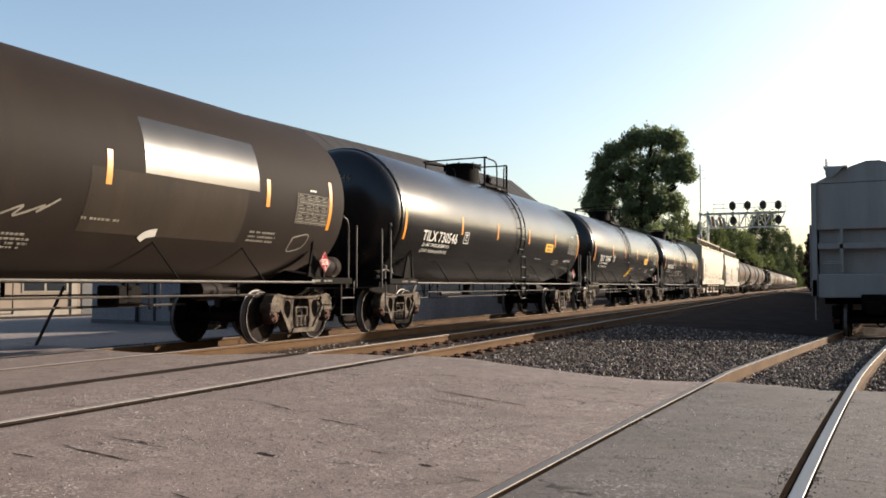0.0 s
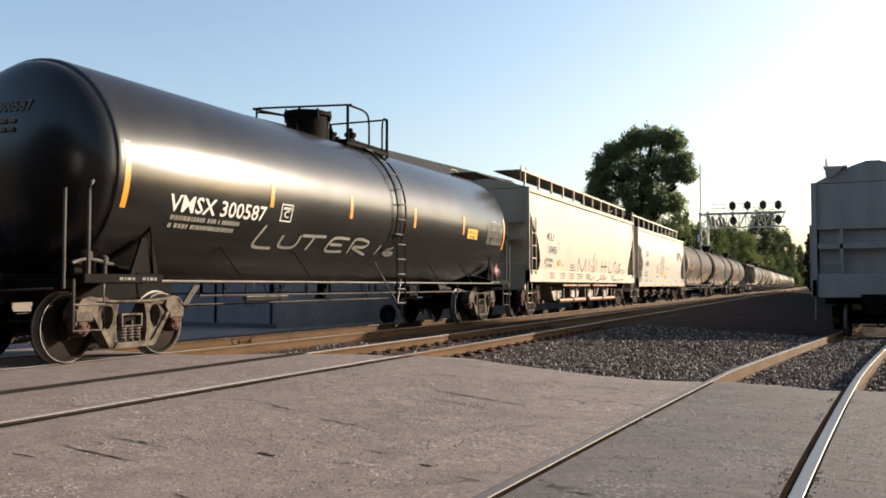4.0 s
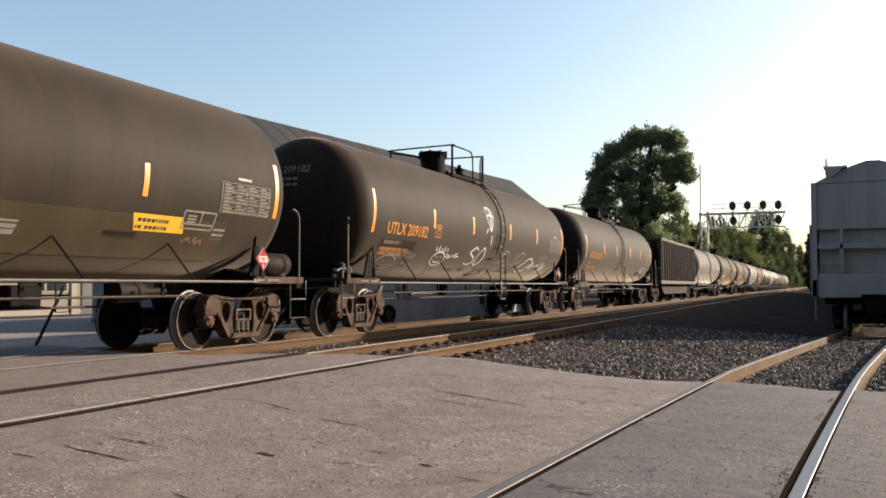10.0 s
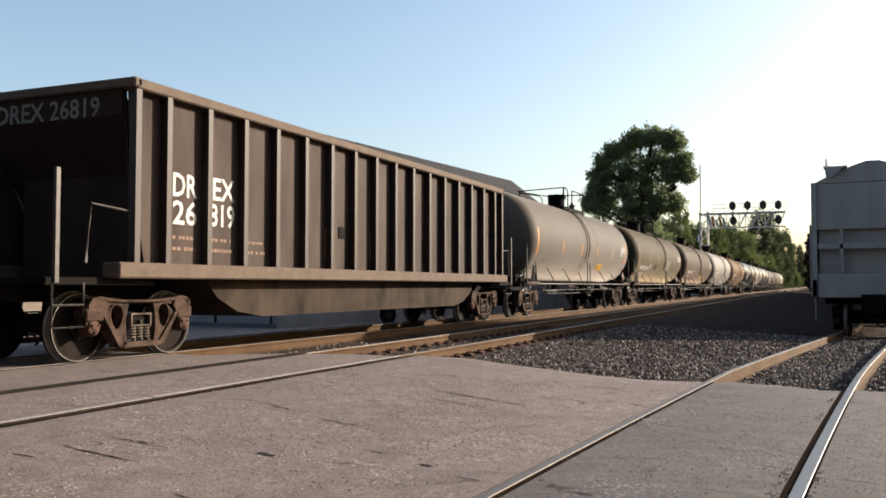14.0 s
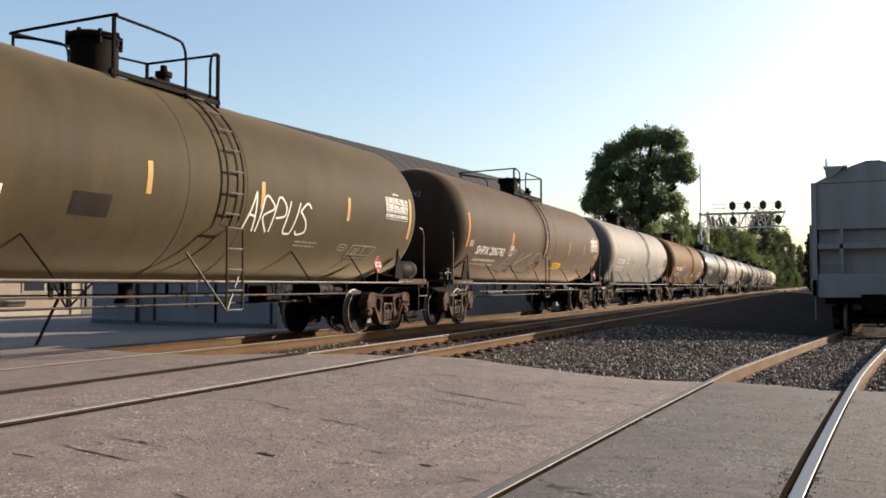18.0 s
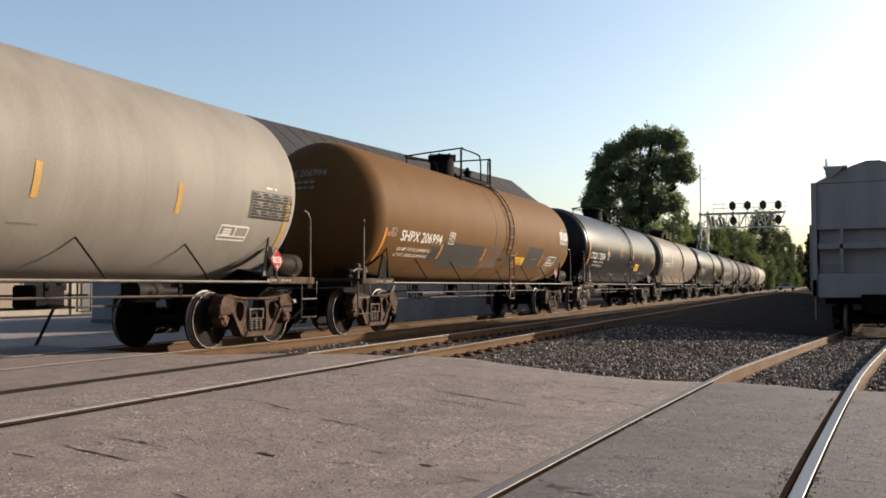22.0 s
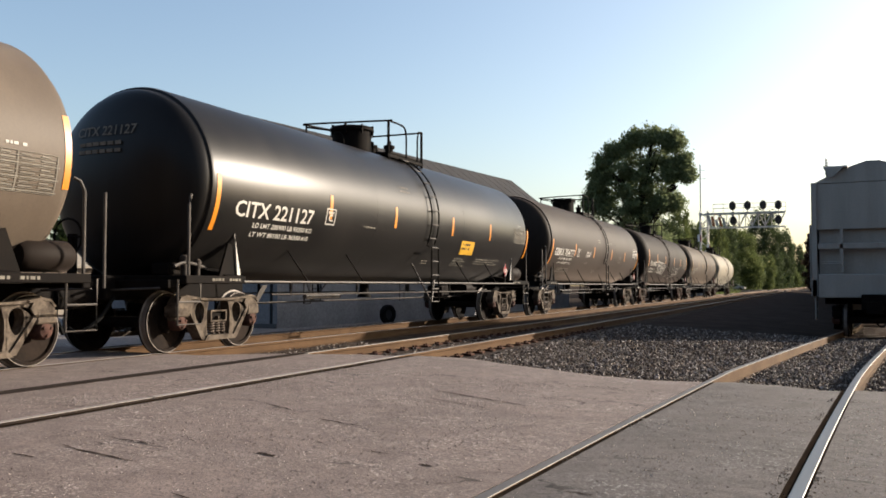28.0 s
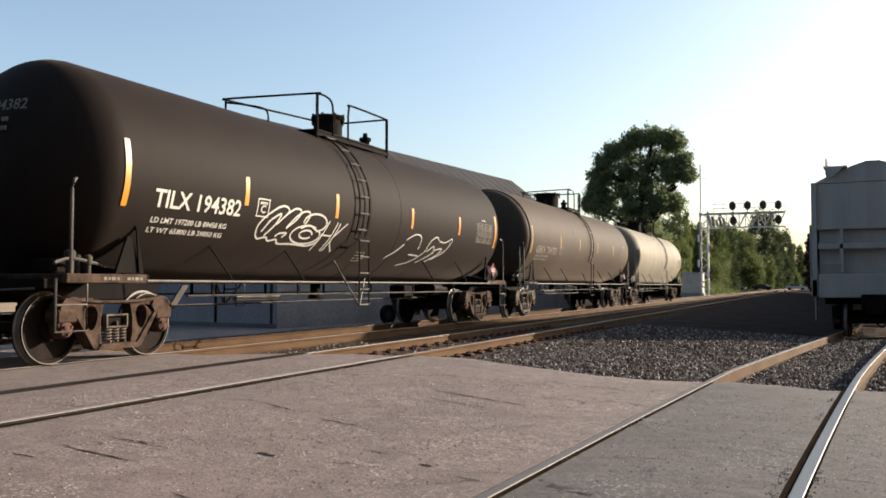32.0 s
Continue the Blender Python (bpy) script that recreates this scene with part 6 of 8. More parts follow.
    for words, a, b, deg, h in spec.get("texts", ()):
        lettering(part("side_lettering", sh.text(words, a, b, deg, h), M["white"], car))
    for colour, width, kind, ya, yb, lo, hi, *more in spec.get("tags", ()):
        g = Geo()
        for line in hand_lines(kind, ya, yb, lo, hi, *more):
            sh.stroke(line, width, g)
        stencil = kind in ("box", "ring", "rhomb")
        lettering(part("stencil" if stencil else "graffiti", g, M[colour], car, "stencilled frame" if stencil else "sprayed graffiti"))
    for k, (colour, width, lines) in enumerate(spec.get("spray", ())):
        g = Geo()
        for line in lines:
            sh.stroke(line, width, g)
        lettering(part("graffiti", g, M[colour], car, "sprayed graffiti"))
    diamond(car, 1.47, 13.98 - TRUCK_Y + spec.get("plac", 0.0), 1.45)
    part("placard_holder", Geo().box(1.42, 1.46, 13.98 - TRUCK_Y + spec.get("plac", 0.0) - 0.03, 13.98 - TRUCK_Y + spec.get("plac", 0.0) + 0.03, 1.1, 1.5), M["frame"], car)
    tone = spec.get("tone", "truck_grey" if new_type else "truck")
    for y in (-TRUCK_Y, TRUCK_Y + spec.get("longer", 0.0)):
        add_truck(car, y, tone)
    return car


def mark_bars(s):
    g = Geo()
    y = s * 7.1 - 0.45
    for k in range(8):
        w = (0.06, 0.03, 0.07, 0.045)[k % 4]
        g.box(1.461, 1.466, y, y + w, 1.085, 1.125)
        y += w + (0.025 if k != 3 else 0.14)
    return g.v, g.f


def plate_box(sh, y, a):
    g = Geo()
    for y0, y1, a0, a1 in ((y, y + 0.34, a + 10, a + 9.2), (y, y + 0.34, a - 1, a - 1.8), (y, y + 0.025, a + 10, a - 1.8), (y + 0.315, y + 0.34, a + 10, a - 1.8)):
        sh.patch(y0, y1, a0, a1, 0.008, g)
    for k in range(4):
        sh.patch(y + 0.07 + 0.055 * k, y + 0.11 + 0.055 * k, a + 8.0, a + 6.3, 0.008, g)
    return g


def data_lines(sh, y0, y1, a0, a1, dark):
    """Ruled lines and columns of small lettering."""
    g = Geo()
    n = 9
    for k in range(n + 1):
        a = a0 + (a1 - a0) * k / n
        sh.patch(y0, y1, a + 0.12, a - 0.12, 0.010, g)
        if k < n:
            for c in range(4):
                ya = y0 + (y1 - y0) * (0.04 + 0.25 * c)
                sh.patch(ya, ya + (y1 - y0) * (0.12 + 0.06 * ((k * 7 + c * 3) % 3)), a - 0.8, a - 1.45, 0.010, g)
    for u in (0.0, 0.5, 1.0):
        y = y0 + (y1 - y0) * u
        sh.patch(y - 0.008, y + 0.008, a0, a1, 0.010, g)
    if dark:
        # the lower part of the table is reversed
        for k in (6, 8):
            a = a0 + (a1 - a0) * (k + 0.2) / n
            sh.patch(y0 + 0.02, y1 - 0.02, a, a + (a1 - a0) * 0.55 / n, 0.0095, g)
    return g


def end_letters(car, sh, body, half, dish, R, zc, ink):
    """The number again, high on the head that leads."""
    v, width, f = text_shape(body)
    x0, x1, z0, h = -0.75, 0.45, zc + 0.72, 0.145
    pts = []
    for p in v:
        x, z = x0 + p[0] * (x1 - x0) / width, z0 + p[1] * h
        q = min(0.98, math.hypot(x, z - zc) / R)
        pts.append((x, -half - dish * math.sqrt(1 - q * q) - 0.012, z))
    part("end_lettering", Geo().add(pts, f), M["white_old"], car)
    g = Geo()
    for r in range(2):
        for k in range(6):
            x = x0 + 0.1 + 0.15 * k
            z = z0 - 0.16 - 0.12 * r
            q = min(0.98, math.hypot(x, z - zc) / R)
            y = -half - dish * math.sqrt(1 - q * q) - 0.022
            g.box(x, x + 0.11, y, y + 0.015, z, z + 0.055)
    lettering(part("end_small_lettering", g, M["white_old"], car))


# ---- hopper cars ----
def hopper_car(spec):
    car = thing("hopper_car", spec["label"], "hopper car", spec.get("group", "cars of the freight train"))
    body = M[spec["mat"]]
    yf, yr = spec.get("ends", (-1.62, 14.85))
    yf, yr = yf - TRUCK_Y, yr - TRUCK_Y
    zs0, zs1, eave = spec.get("sill", (1.13, 1.52, 4.18))
    cut = spec.get("cut", ((1.52, 1.15), (1.75, 1.35), (2.2, 1.15), (2.7, 0.75), (3.1, 0.25), (3.5, 0.12), (4.18, 0.12)))

    def inset(z):
        for (za, a), (zb, b) in zip(cut, cut[1:]):
            if z <= zb:
                return a + (b - a) * max(0.0, z - za) / (zb - za)
        return cut[-1][1]
    bulge = lambda z: 1.50 + 0.08 * math.sin(math.pi * min(1.0, max(0.0, (z - zs1) / (eave - zs1)) * 0.9 + 0.05))
    for e in (-1, 1):
        rows, cols = 16, 40
        g = Geo(True)
        for layer in (0.0, -0.03):
            for i in range(rows + 1):
                z = zs1 - 0.02 + (eave - zs1 + 0.02) * i / rows
                a, b = yf + inset(z), yr - inset(z)
                for j in range(cols + 1):
                    y = a + (b - a) * j / cols
                    seam = 0.006 if abs(((y + 40) % 2.72) - 1.36) < 0.12 else 0.0
                    g.v.append((e * (bulge(z) + layer - (seam if layer == 0 else 0)), y, z))
        n, m = cols + 1, (rows + 1) * (cols + 1)
        for i in range(rows):
            for j in range(cols):
                g.f.append((i * n + j, i * n + j + 1, (i + 1) * n + j + 1, (i + 1) * n + j))
                g.f.append((m + i * n + j, m + (i + 1) * n + j, m + (i + 1) * n + j + 1, m + i * n + j + 1))
            for j in (0, cols):
                g.f.append((i * n + j, (i + 1) * n + j, m + (i + 1) * n + j, m + i * n + j))
        part("side_sheet", g, body, car)
        part("side_sill", Geo().box(min(e * 1.44, e * 1.6), max(e * 1.44, e * 1.6), yf, yr, zs0, zs1, 0.015), body, car)
        part("eave_rail", Geo().box(min(e * 1.44, e * 1.585), max(e * 1.44, e * 1.585), yf + 0.1, yr - 0.1, eave - 0.10, eave + 0.05, 0.02), body, car)
        for s, y in ((1, yf), (-1, yr)):
            part("corner_post", Geo().box(min(e * 1.44, e * 1.58), max(e * 1.44, e * 1.58), min(y, y + s * 0.11), max(y, y + s * 0.11), zs0, eave + 0.06, 0.012), body, car)
            lad = spec.get("rail_mat", spec["mat"])
            for dy in (0.13, 0.58):
                part("ladder_rail", Geo(True).tube([(e * 1.62, y + s * dy, zs0 + 0.25), (e * 1.62, y + s * dy, zs0 + 2.05)], 0.022, 6), M[lad], car)
            for k in range(5):
                part("rung", Geo(True).tube([(e * 1.62, y + s * 0.08, zs0 + 0.35 + 0.40 * k), (e * 1.62, y + s * 0.62, zs0 + 0.35 + 0.40 * k)], 0.018, 6), M[lad], car)
            x = e * 1.5
            part("stirrup_step", Geo(True).tube([(x, y + s * 0.05, zs0), (x, y + s * 0.05, 0.48), (x, y + s * 0.5, 0.48), (x, y + s * 0.5, zs0)], 0.02, 6), M[lad], car)
            part("stirrup_tread", Geo(True).tube([(x, y + s * 0.05, 0.78), (x, y + s * 0.5, 0.78)], 0.018, 6), M[lad], car)
    # tapered inside body and sloping end sheets
    run = spec.get("slope_run", 2.9)
    core = [(yf + 0.75, eave - 0.05), (yf + 0.75, 3.15), (yf + run, zs1 + 0.02), (yr - run, zs1 + 0.02), (yr - 0.75, 3.15), (yr - 0.75, eave - 0.05)]
    part("hopper_body", Geo().prism(core, -1.43, 1.43), body, car)
    arc = [(1.52 * math.cos(radians(a)), eave + 0.05 + spec.get("arch", 0.34) * (1.0 - abs(math.cos(radians(a))) ** 1.3)) for a in range(0, 181, 12)]
    part("roof", Geo(True).prism(arc, yf + 0.12, yr - 0.12, "y"), body, car)
    for s, y in ((1, yf), (-1, yr)):
        lo, hi = sorted((y + s * 0.12, y + s * 0.77))
        part("end_hood", Geo().prism([(-1.44, 3.02), (1.44, 3.02), (1.44, eave + 0.03), (-1.44, eave + 0.03)], lo, hi, "y"), body, car)
        lo, hi = sorted((y, y + s * 0.14))
        part("end_sill", Geo().box(-1.42, 1.42, lo, hi, *spec.get("end_sill", (zs0 - 0.25, zs1 + 0.2)), 0.02), body, car)
        part("end_beam", Geo().box(-1.42, 1.42, lo, hi, 2.46, 2.62, 0.015), body, car)
        for x in (-0.81, 0.81):
            part("end_post", Geo().box(x - 0.04, x + 0.04, lo, hi, zs1 + 0.2, 3.02), body, car)
        if spec.get("end_sheet", True):
            lo2, hi2 = sorted((y + s * 0.3, y + s * 0.34))
            part("end_sheet", Geo().box(-1.40, 1.40, lo2, hi2, zs1, 3.02), body, car)
        part("end_rung", Geo(True).tube([(-1.35, y + s * 0.05, 2.10), (-0.82, y + s * 0.05, 2.10)], 0.016, 6), M[spec["mat"]], car)
        part("end_grab", Geo(True).tube([(-1.3, y, 2.05), (-0.8, y - s * 0.04, 2.05)], 0.018, 6), M[spec["mat"]], car)
        lo, hi = sorted((y - s * 0.45, y + s * 2.6))
        part("stub_sill", Geo().box(-0.32, 0.32, lo, hi, 0.78, 1.2, 0.02), M["frame"], car)
        coupler(car, y - s * 0.1, -s)
        part("bolster", Geo().box(-1.35, 1.35, s * -TRUCK_Y - 0.2, s * -TRUCK_Y + 0.2, 0.9, zs0 + 0.12), M["frame"], car)
    # roof walk on upright posts
    n, wh, wi = 11, spec.get("walk_h", 0.62), spec.get("walk_in", 0.3)
    for e in (-1, 1):
        part("roof_walk", Geo().box(*sorted((e * spec.get("walk_from", 0.62), e * 1.22)), yf + wi, yr - wi, eave + wh, eave + wh + 0.035), M[spec.get("walk", "galv")], car, "steel grating roof walk")
        part("walk_edge", Geo().box(min(e * 1.20, e * 1.24), max(e * 1.20, e * 1.24), yf + wi, yr - wi, eave + wh - 0.015, eave + wh + 0.05), body, car)
        for k in range(n):
            y = yf + 0.75 + k * (yr - yf - 1.5) / (n - 1)
            part("walk_bracket", Geo().box(min(e * 1.16, e * 1.22), max(e * 1.16, e * 1.22), y - 0.04, y + 0.04, eave + 0.12, eave + wh), body, car)
        for s, y in ((1, yf), (-1, yr)):
            ya, yb = sorted((y + s * wi, y + s * (wi + 0.05)))
            if spec.get("gusset"):
                part("walk_gusset", Geo().prism([(e * 1.22, eave + wh), (e * 0.72, eave + wh), (e * 1.0, eave + 0.2), (e * 1.1, eave + 0.2)], ya, yb, "y"), body, car)
            part("walk_rail", Geo(True).tube(smooth_line([(e * 1.2, y + s * 0.9, eave + 0.62), (e * 1.2, y + s * 0.85, eave + 0.78), (e * 1.2, y + s * 0.4, eave + 0.78), (e * 1.2, y + s * 0.3, eave + 0.7), (e * 1.2, y + s * 0.32, eave + 0.3)], 3), 0.016, 5), body, car)
    for k in range(4):
        y = yf + 2.4 + k * (yr - yf - 4.8) / 3
        part("hatch", Geo().box(-0.35, 0.35, y - 0.9, y + 0.9, eave + spec.get("arch", 0.34) + 0.02, eave + spec.get("arch", 0.34) + 0.12, 0.03), body, car)
    # chutes below
    chutes = spec.get("chutes", 4)
    for k in range(chutes):
        y = -TRUCK_Y + 3.0 + (2 * TRUCK_Y - 6.0) * k / (chutes - 1)
        w = (2 * TRUCK_Y - 6.0) / (chutes - 1) * 0.5
        part("chute", Geo().prism([(y - w, zs1), (y - 0.35, 0.48), (y + 0.35, 0.48), (y + w, zs1)], -1.15, 1.15), M[spec.get("chute_mat", spec["mat"])], car)
        part("outlet", Geo().box(-0.55, 0.55, y - 0.42, y + 0.42, 0.36, 0.5, 0.02), M["pipe"], car)
        if spec.get("gates", False):
            part("gate_pinion", Geo(True).tube([(-1.3, y, 0.62), (1.35, y, 0.62)], 0.05, 8), M["pipe"], car)
    if spec.get("pipes"):
        for a, b, z, x, r in ((2.6, 6.6, 1.02, 1.46, 0.05), (7.1, 11.6, 1.02, 1.46, 0.05), (2.35, 6.1, 0.48, 1.38, 0.085), (6.7, 11.4, 0.48, 1.38, 0.085)):
            part("vacuum_pipe", Geo(True).tube([(x, a - TRUCK_Y, z), (x, b - TRUCK_Y, z)], r, 10), M["pipe_rust"], car, "long brown unloading pipe")
            part("pipe_joint", Geo(True).tube([(x, (a + b) / 2 - TRUCK_Y - 0.06, z), (x, (a + b) / 2 - TRUCK_Y + 0.06, z)], r * 1.35, 10), M["coal_chord"], car)
        for y in (2.9, 4.35, 7.0, 8.45, 10.4):
            part("chute_brace", Geo(True).tube([(1.30, y - TRUCK_Y, 1.14), (1.30, y - TRUCK_Y, 0.56)], 0.022, 6), M["cream"], car)
            part("chute_brace", Geo(True).tube([(1.28, y - TRUCK_Y + 0.05, 0.56), (1.28, y - TRUCK_Y + 0.75, 1.14)], 0.02, 6), M["cream"], car)
        for y in (3.2, 5.0, 6.4, 7.9, 9.6, 11.2):
            part("pipe_strap", Geo().box(1.30, 1.36, y - TRUCK_Y - 0.04, y - TRUCK_Y + 0.04, 0.5, 1.2), M["pipe"], car)
    tone = spec.get("tone", "truck")
    for y in (-TRUCK_Y, TRUCK_Y):
        add_truck(car, y, tone)
    return car


def side_bars(car, mt, y0, y1, z, rows, x=1.588, h=0.05, gap=0.045, seed=1, name="small_lettering"):
    rng = random.Random(seed + int(y0 * 50))
    g = Geo()
    for r in range(rows):
        y, zz = y0, z - r * (h + gap)
        end = y0 + (y1 - y0) * rng.uniform(0.75, 1)
        while y < end:
            w = rng.uniform(0.03, 0.085)
            g.box(out(x, zz) - 0.008, out(x, zz) + 0.002, y - TRUCK_Y, min(y + w, end) - TRUCK_Y, zz, zz + h * 0.8)
            y += w + (0.02 if rng.random() < 0.75 else 0.07)
    lettering(part(name, g, M[mt], car))


def flat_stroke(car, mt, lines, x=1.592, width=0.06):
    g = Geo()
    for line in lines:
        pts = smooth_line(line, 3)
        start = len(g.v)
        for i, (y, z) in enumerate(pts):
            a, b = pts[max(i - 1, 0)], pts[min(i + 1, len(pts) - 1)]
            d = Vector((b[0] - a[0], b[1] - a[1]))
            d = d.normalized() if d.length > 1e-6 else Vector((1, 0))
            g.v += [(out(x, z + d.x * width / 2), y - TRUCK_Y - d.y * width / 2, z + d.x * width / 2), (out(x, z - d.x * width / 2), y - TRUCK_Y + d.y * width / 2, z - d.x * width / 2)]
        for i in range(len(pts) - 1):
            a = start + 2 * i
            g.f.append((a, a + 1, a + 3, a + 2))
    lettering(part("graffiti", g, M[mt], car, "sprayed graffiti"))


# ---- coal hopper ----
def coal_car(spec):
    car = thing("coal_car", spec["label"], "open hopper car", "cars of the freight train")
    y0, y1 = -0.70 - TRUCK_Y, 14.05 - TRUCK_Y
    zb, zt = 1.30, 3.66
    for e in (-1, 1):
        side = lambda a, b: (min(e * a, e * b), max(e * a, e * b))
        panel = [(y0 + 0.35, zb), (y1 - 0.35, zb), (y1 - 0.12, 2.3), (y1 - 0.02, zt), (y0 + 0.02, zt), (y0 + 0.12, 2.3)]
        part("side_panel", Geo().prism(panel, *side(1.41, 1.44)), M["coal_panel"], car)
        part("top_chord", Geo().box(*side(1.32, 1.61), y0, y1, zt - 0.02, zt + 0.125, 0.02), M["coal_chord"], car)
        part("bottom_sill", Geo().box(*side(1.32, 1.62), y0 - 0.30, y1 + 0.30, zb - 0.19, zb + 0.02, 0.02), M["coal_chord"], car)
        for y in [y0 + 0.05] + [-0.04 - TRUCK_Y + 0.896 * k for k in range(16)] + [y1 - 0.05]:
            # deep plate with a narrow outer flange
            part("side_rib", Geo().prism([(1.44 * e, y + 0.02), (1.44 * e, y - 0.02), (1.55 * e, y - 0.02), (1.55 * e, y - 0.05), (1.59 * e, y - 0.05), (1.59 * e, y + 0.05), (1.55 * e, y + 0.05), (1.55 * e, y + 0.02)], zb + 0.02, zt - 0.02, "z"), M["coal_rib"], car)
        for s, y in ((1, y0), (-1, y1)):
            part("grab_pole", Geo().box(*side(1.40, 1.45), min(y - s * 1.12, y - s * 1.18), max(y - s * 1.12, y - s * 1.18), 1.05, 2.45), M["pipe"], car)
            part("grab_iron", Geo(True).tube([(e * 1.5, y - s * 0.02, 2.0), (e * 1.5, y - s * 0.68, 2.05), (e * 1.5, y - s * 0.75, 1.3)], 0.018, 6), M["pipe"], car)
            end_steps(car, y - s * 1.2, -s, 0.5, 1.05)
    for s, y in ((1, y0), (-1, y1)):
        # the end sheet leans out to the top of the side
        pts = [(y, zt + 0.12), (y, zt - 0.35), (y + s * 1.5, zb), (y + s * 1.6, zb), (y + s * 0.1, zt - 0.3), (y + s * 0.1, zt + 0.12)]
        part("end_slope", Geo().prism(pts, -1.33, 1.33), M["coal_brown"], car)
        part("end_chord", Geo().box(-1.61, 1.61, min(y - s * 0.06, y + s * 0.08), max(y - s * 0.06, y + s * 0.08), zt - 0.0, zt + 0.13, 0.02), M["coal_chord"], car)
        for e in (-1, 1):
            part("end_brace", Geo().prism([(y + s * 0.04, zt - 0.05), (y + s * 0.16, zt - 0.3), (y + s * 1.2, zb + 0.05), (y + s * 0.35, zb + 0.05), (y + s * 0.12, 2.3)], e * 1.345 - 0.012, e * 1.345 + 0.012), M["coal_brown"], car)
        part("end_wall", Geo().box(-1.05, 1.05, min(y + s * 0.55, y + s * 0.6), max(y + s * 0.55, y + s * 0.6), 1.1, 2.9), M["coal_brown"], car)
        part("end_platform", Geo().box(-1.42, 1.42, min(y - s * 1.3, y + s * 0.6), max(y - s * 1.3, y + s * 0.6), 1.02, 1.12, 0.01), M["frame"], car)
        lo, hi = sorted((y - s * 1.35, y + s * 2.5))
        part("centre_sill", Geo().box(-0.32, 0.32, lo, hi, 0.8, 1.1), M["frame"], car)
        coupler(car, y - s * 1.25, -s)
    tub = [(y - TRUCK_Y, z) for y, z in ((1.2, 1.1), (1.5, 0.82), (2.0, 0.60), (2.7, 0.50), (11.2, 0.50), (11.8, 0.60), (12.3, 0.82), (12.6, 1.1))]
    part("belly_tub", Geo().prism(tub, -1.25, 1.25), M["coal_belly"], car)
    part("load_floor", Geo().box(-1.38, 1.38, y0 + 1.0, y1 - 1.0, 1.1, 1.3), M["coal_brown"], car)
    for words, a, b, z in (("DR", 0.20, 0.73, 2.30), ("EX", 1.10, 1.64, 2.32), ("26", 0.20, 0.73, 1.90), ("819", 1.02, 1.64, 1.92)):
        flat_text(car, "car_number", words, 1.446, a, b, z, 0.33, "white")
    for y in (0.1, 0.95, 1.85):
        side_bars(car, "amber_faint", y + 0.1, y + 0.65, 1.68, 2, 1.446, 0.06, 0.10)
    v, width, f = text_shape("DREX 26819")
    part("end_lettering", Geo().add([(-1.0 + p[0] * 1.95 / width, y0 - 0.006, 3.32 + p[1] * 0.26) for p in v], f), M["white_old"], car)
    for y in (4.4, 6.2):
        part("paint_mark", Geo().box(1.442, 1.448, y - TRUCK_Y, y - TRUCK_Y + 0.1, 1.5, 2.1), M["stripe_faded"], car, "faded yellow paint mark")
    part("bracket_hole", Geo().box(1.44, 1.46, 4.9 - TRUCK_Y, 5.12 - TRUCK_Y, 1.92, 2.14), M["frame"], car)
    for y in (-TRUCK_Y, TRUCK_Y):
        add_truck(car, y, "truck")
    return car


# ---- the train, front to back: (place of the leading truck at the start, car) ----
TRAIN = []


def join_train(s, car):
    TRAIN.append((s, car))
    return car


NUM_NEW = (0.38, 2.46, -29.0, 0.26)
NUM_WIDE = (-0.30, 2.22, -27.0, 0.26)
join_train(0.14, tank_car(dict(mat="black_dull", new=True, label="dull black tank car with a glossy repainted patch", number="", ladder=5.5, top=(3.6, 4.6, 5.2, 5.8, 6.3, 4.5, 0.6), stripes=(-0.62, 2.72, 5.2, 8.5, 12.04, 14.05), panel_at=(12.93, 13.95, -7, -27),
    patches=((9.15, 11.78, 19, -10.5, "black"), (8.2, 11.5, -11, -46, "umber")), bars=((8.2, 9.0, -37, 1), (11.75, 12.6, -36, 3), (7.1, 7.65, -50, 4)),
    spray=(("white", 0.13, (((9.38, -49), (9.45, -45), (9.64, -43)),)), ("white_old", 0.03, (((7.0, -40), (7.3, -34), (7.2, -40), (7.6, -33), (7.5, -37), (7.8, -29)), ((13.05, -38), (13.5, -35), (13.45, -46), (13.07, -50), (13.05, -38))))))))
join_train(18.09, tank_car(dict(mat="black", label="glossy black tank car with white lettering", number="TILX 730546", ladder=7.5, top=(5.5, 6.46, 7.55, 8.2, 8.47, 6.4, 0.68), num=NUM_NEW, limits=("LD LMT 194100 LB 88080 KG", "LT WT 91900 LB 41700 KG"), stickers=((10.25, 11.1, -15, -26, 0.0),), texts=(("AAR ST-470", 12.85, 13.75, -38, 0.10),), bars=((9.4, 10.2, -36, 1), (11.6, 12.3, -36, 3)))))
join_train(36.04, tank_car(dict(mat="black", label="glossy black tank car with a yellow slanted patch", number="TILX 730467", ladder=6.0, top=(4.97, 5.77, 6.2, 6.65, 7.81, 6.6, 0.65), num=NUM_NEW, limits=("LD LMT 195000 LB 88400 KG", "LT WT 91000 LB 41300 KG"), stickers=((10.35, 11.2, -15, -27, 0.0), (7.2, 7.72, -37, -62, -0.17)), texts=(("AAR ST-470", 12.85, 13.75, -38, 0.10),), bars=((7.8, 8.4, -34, 3), (9.5, 10.3, -36, 1), (11.4, 12.2, -38, 3)))))
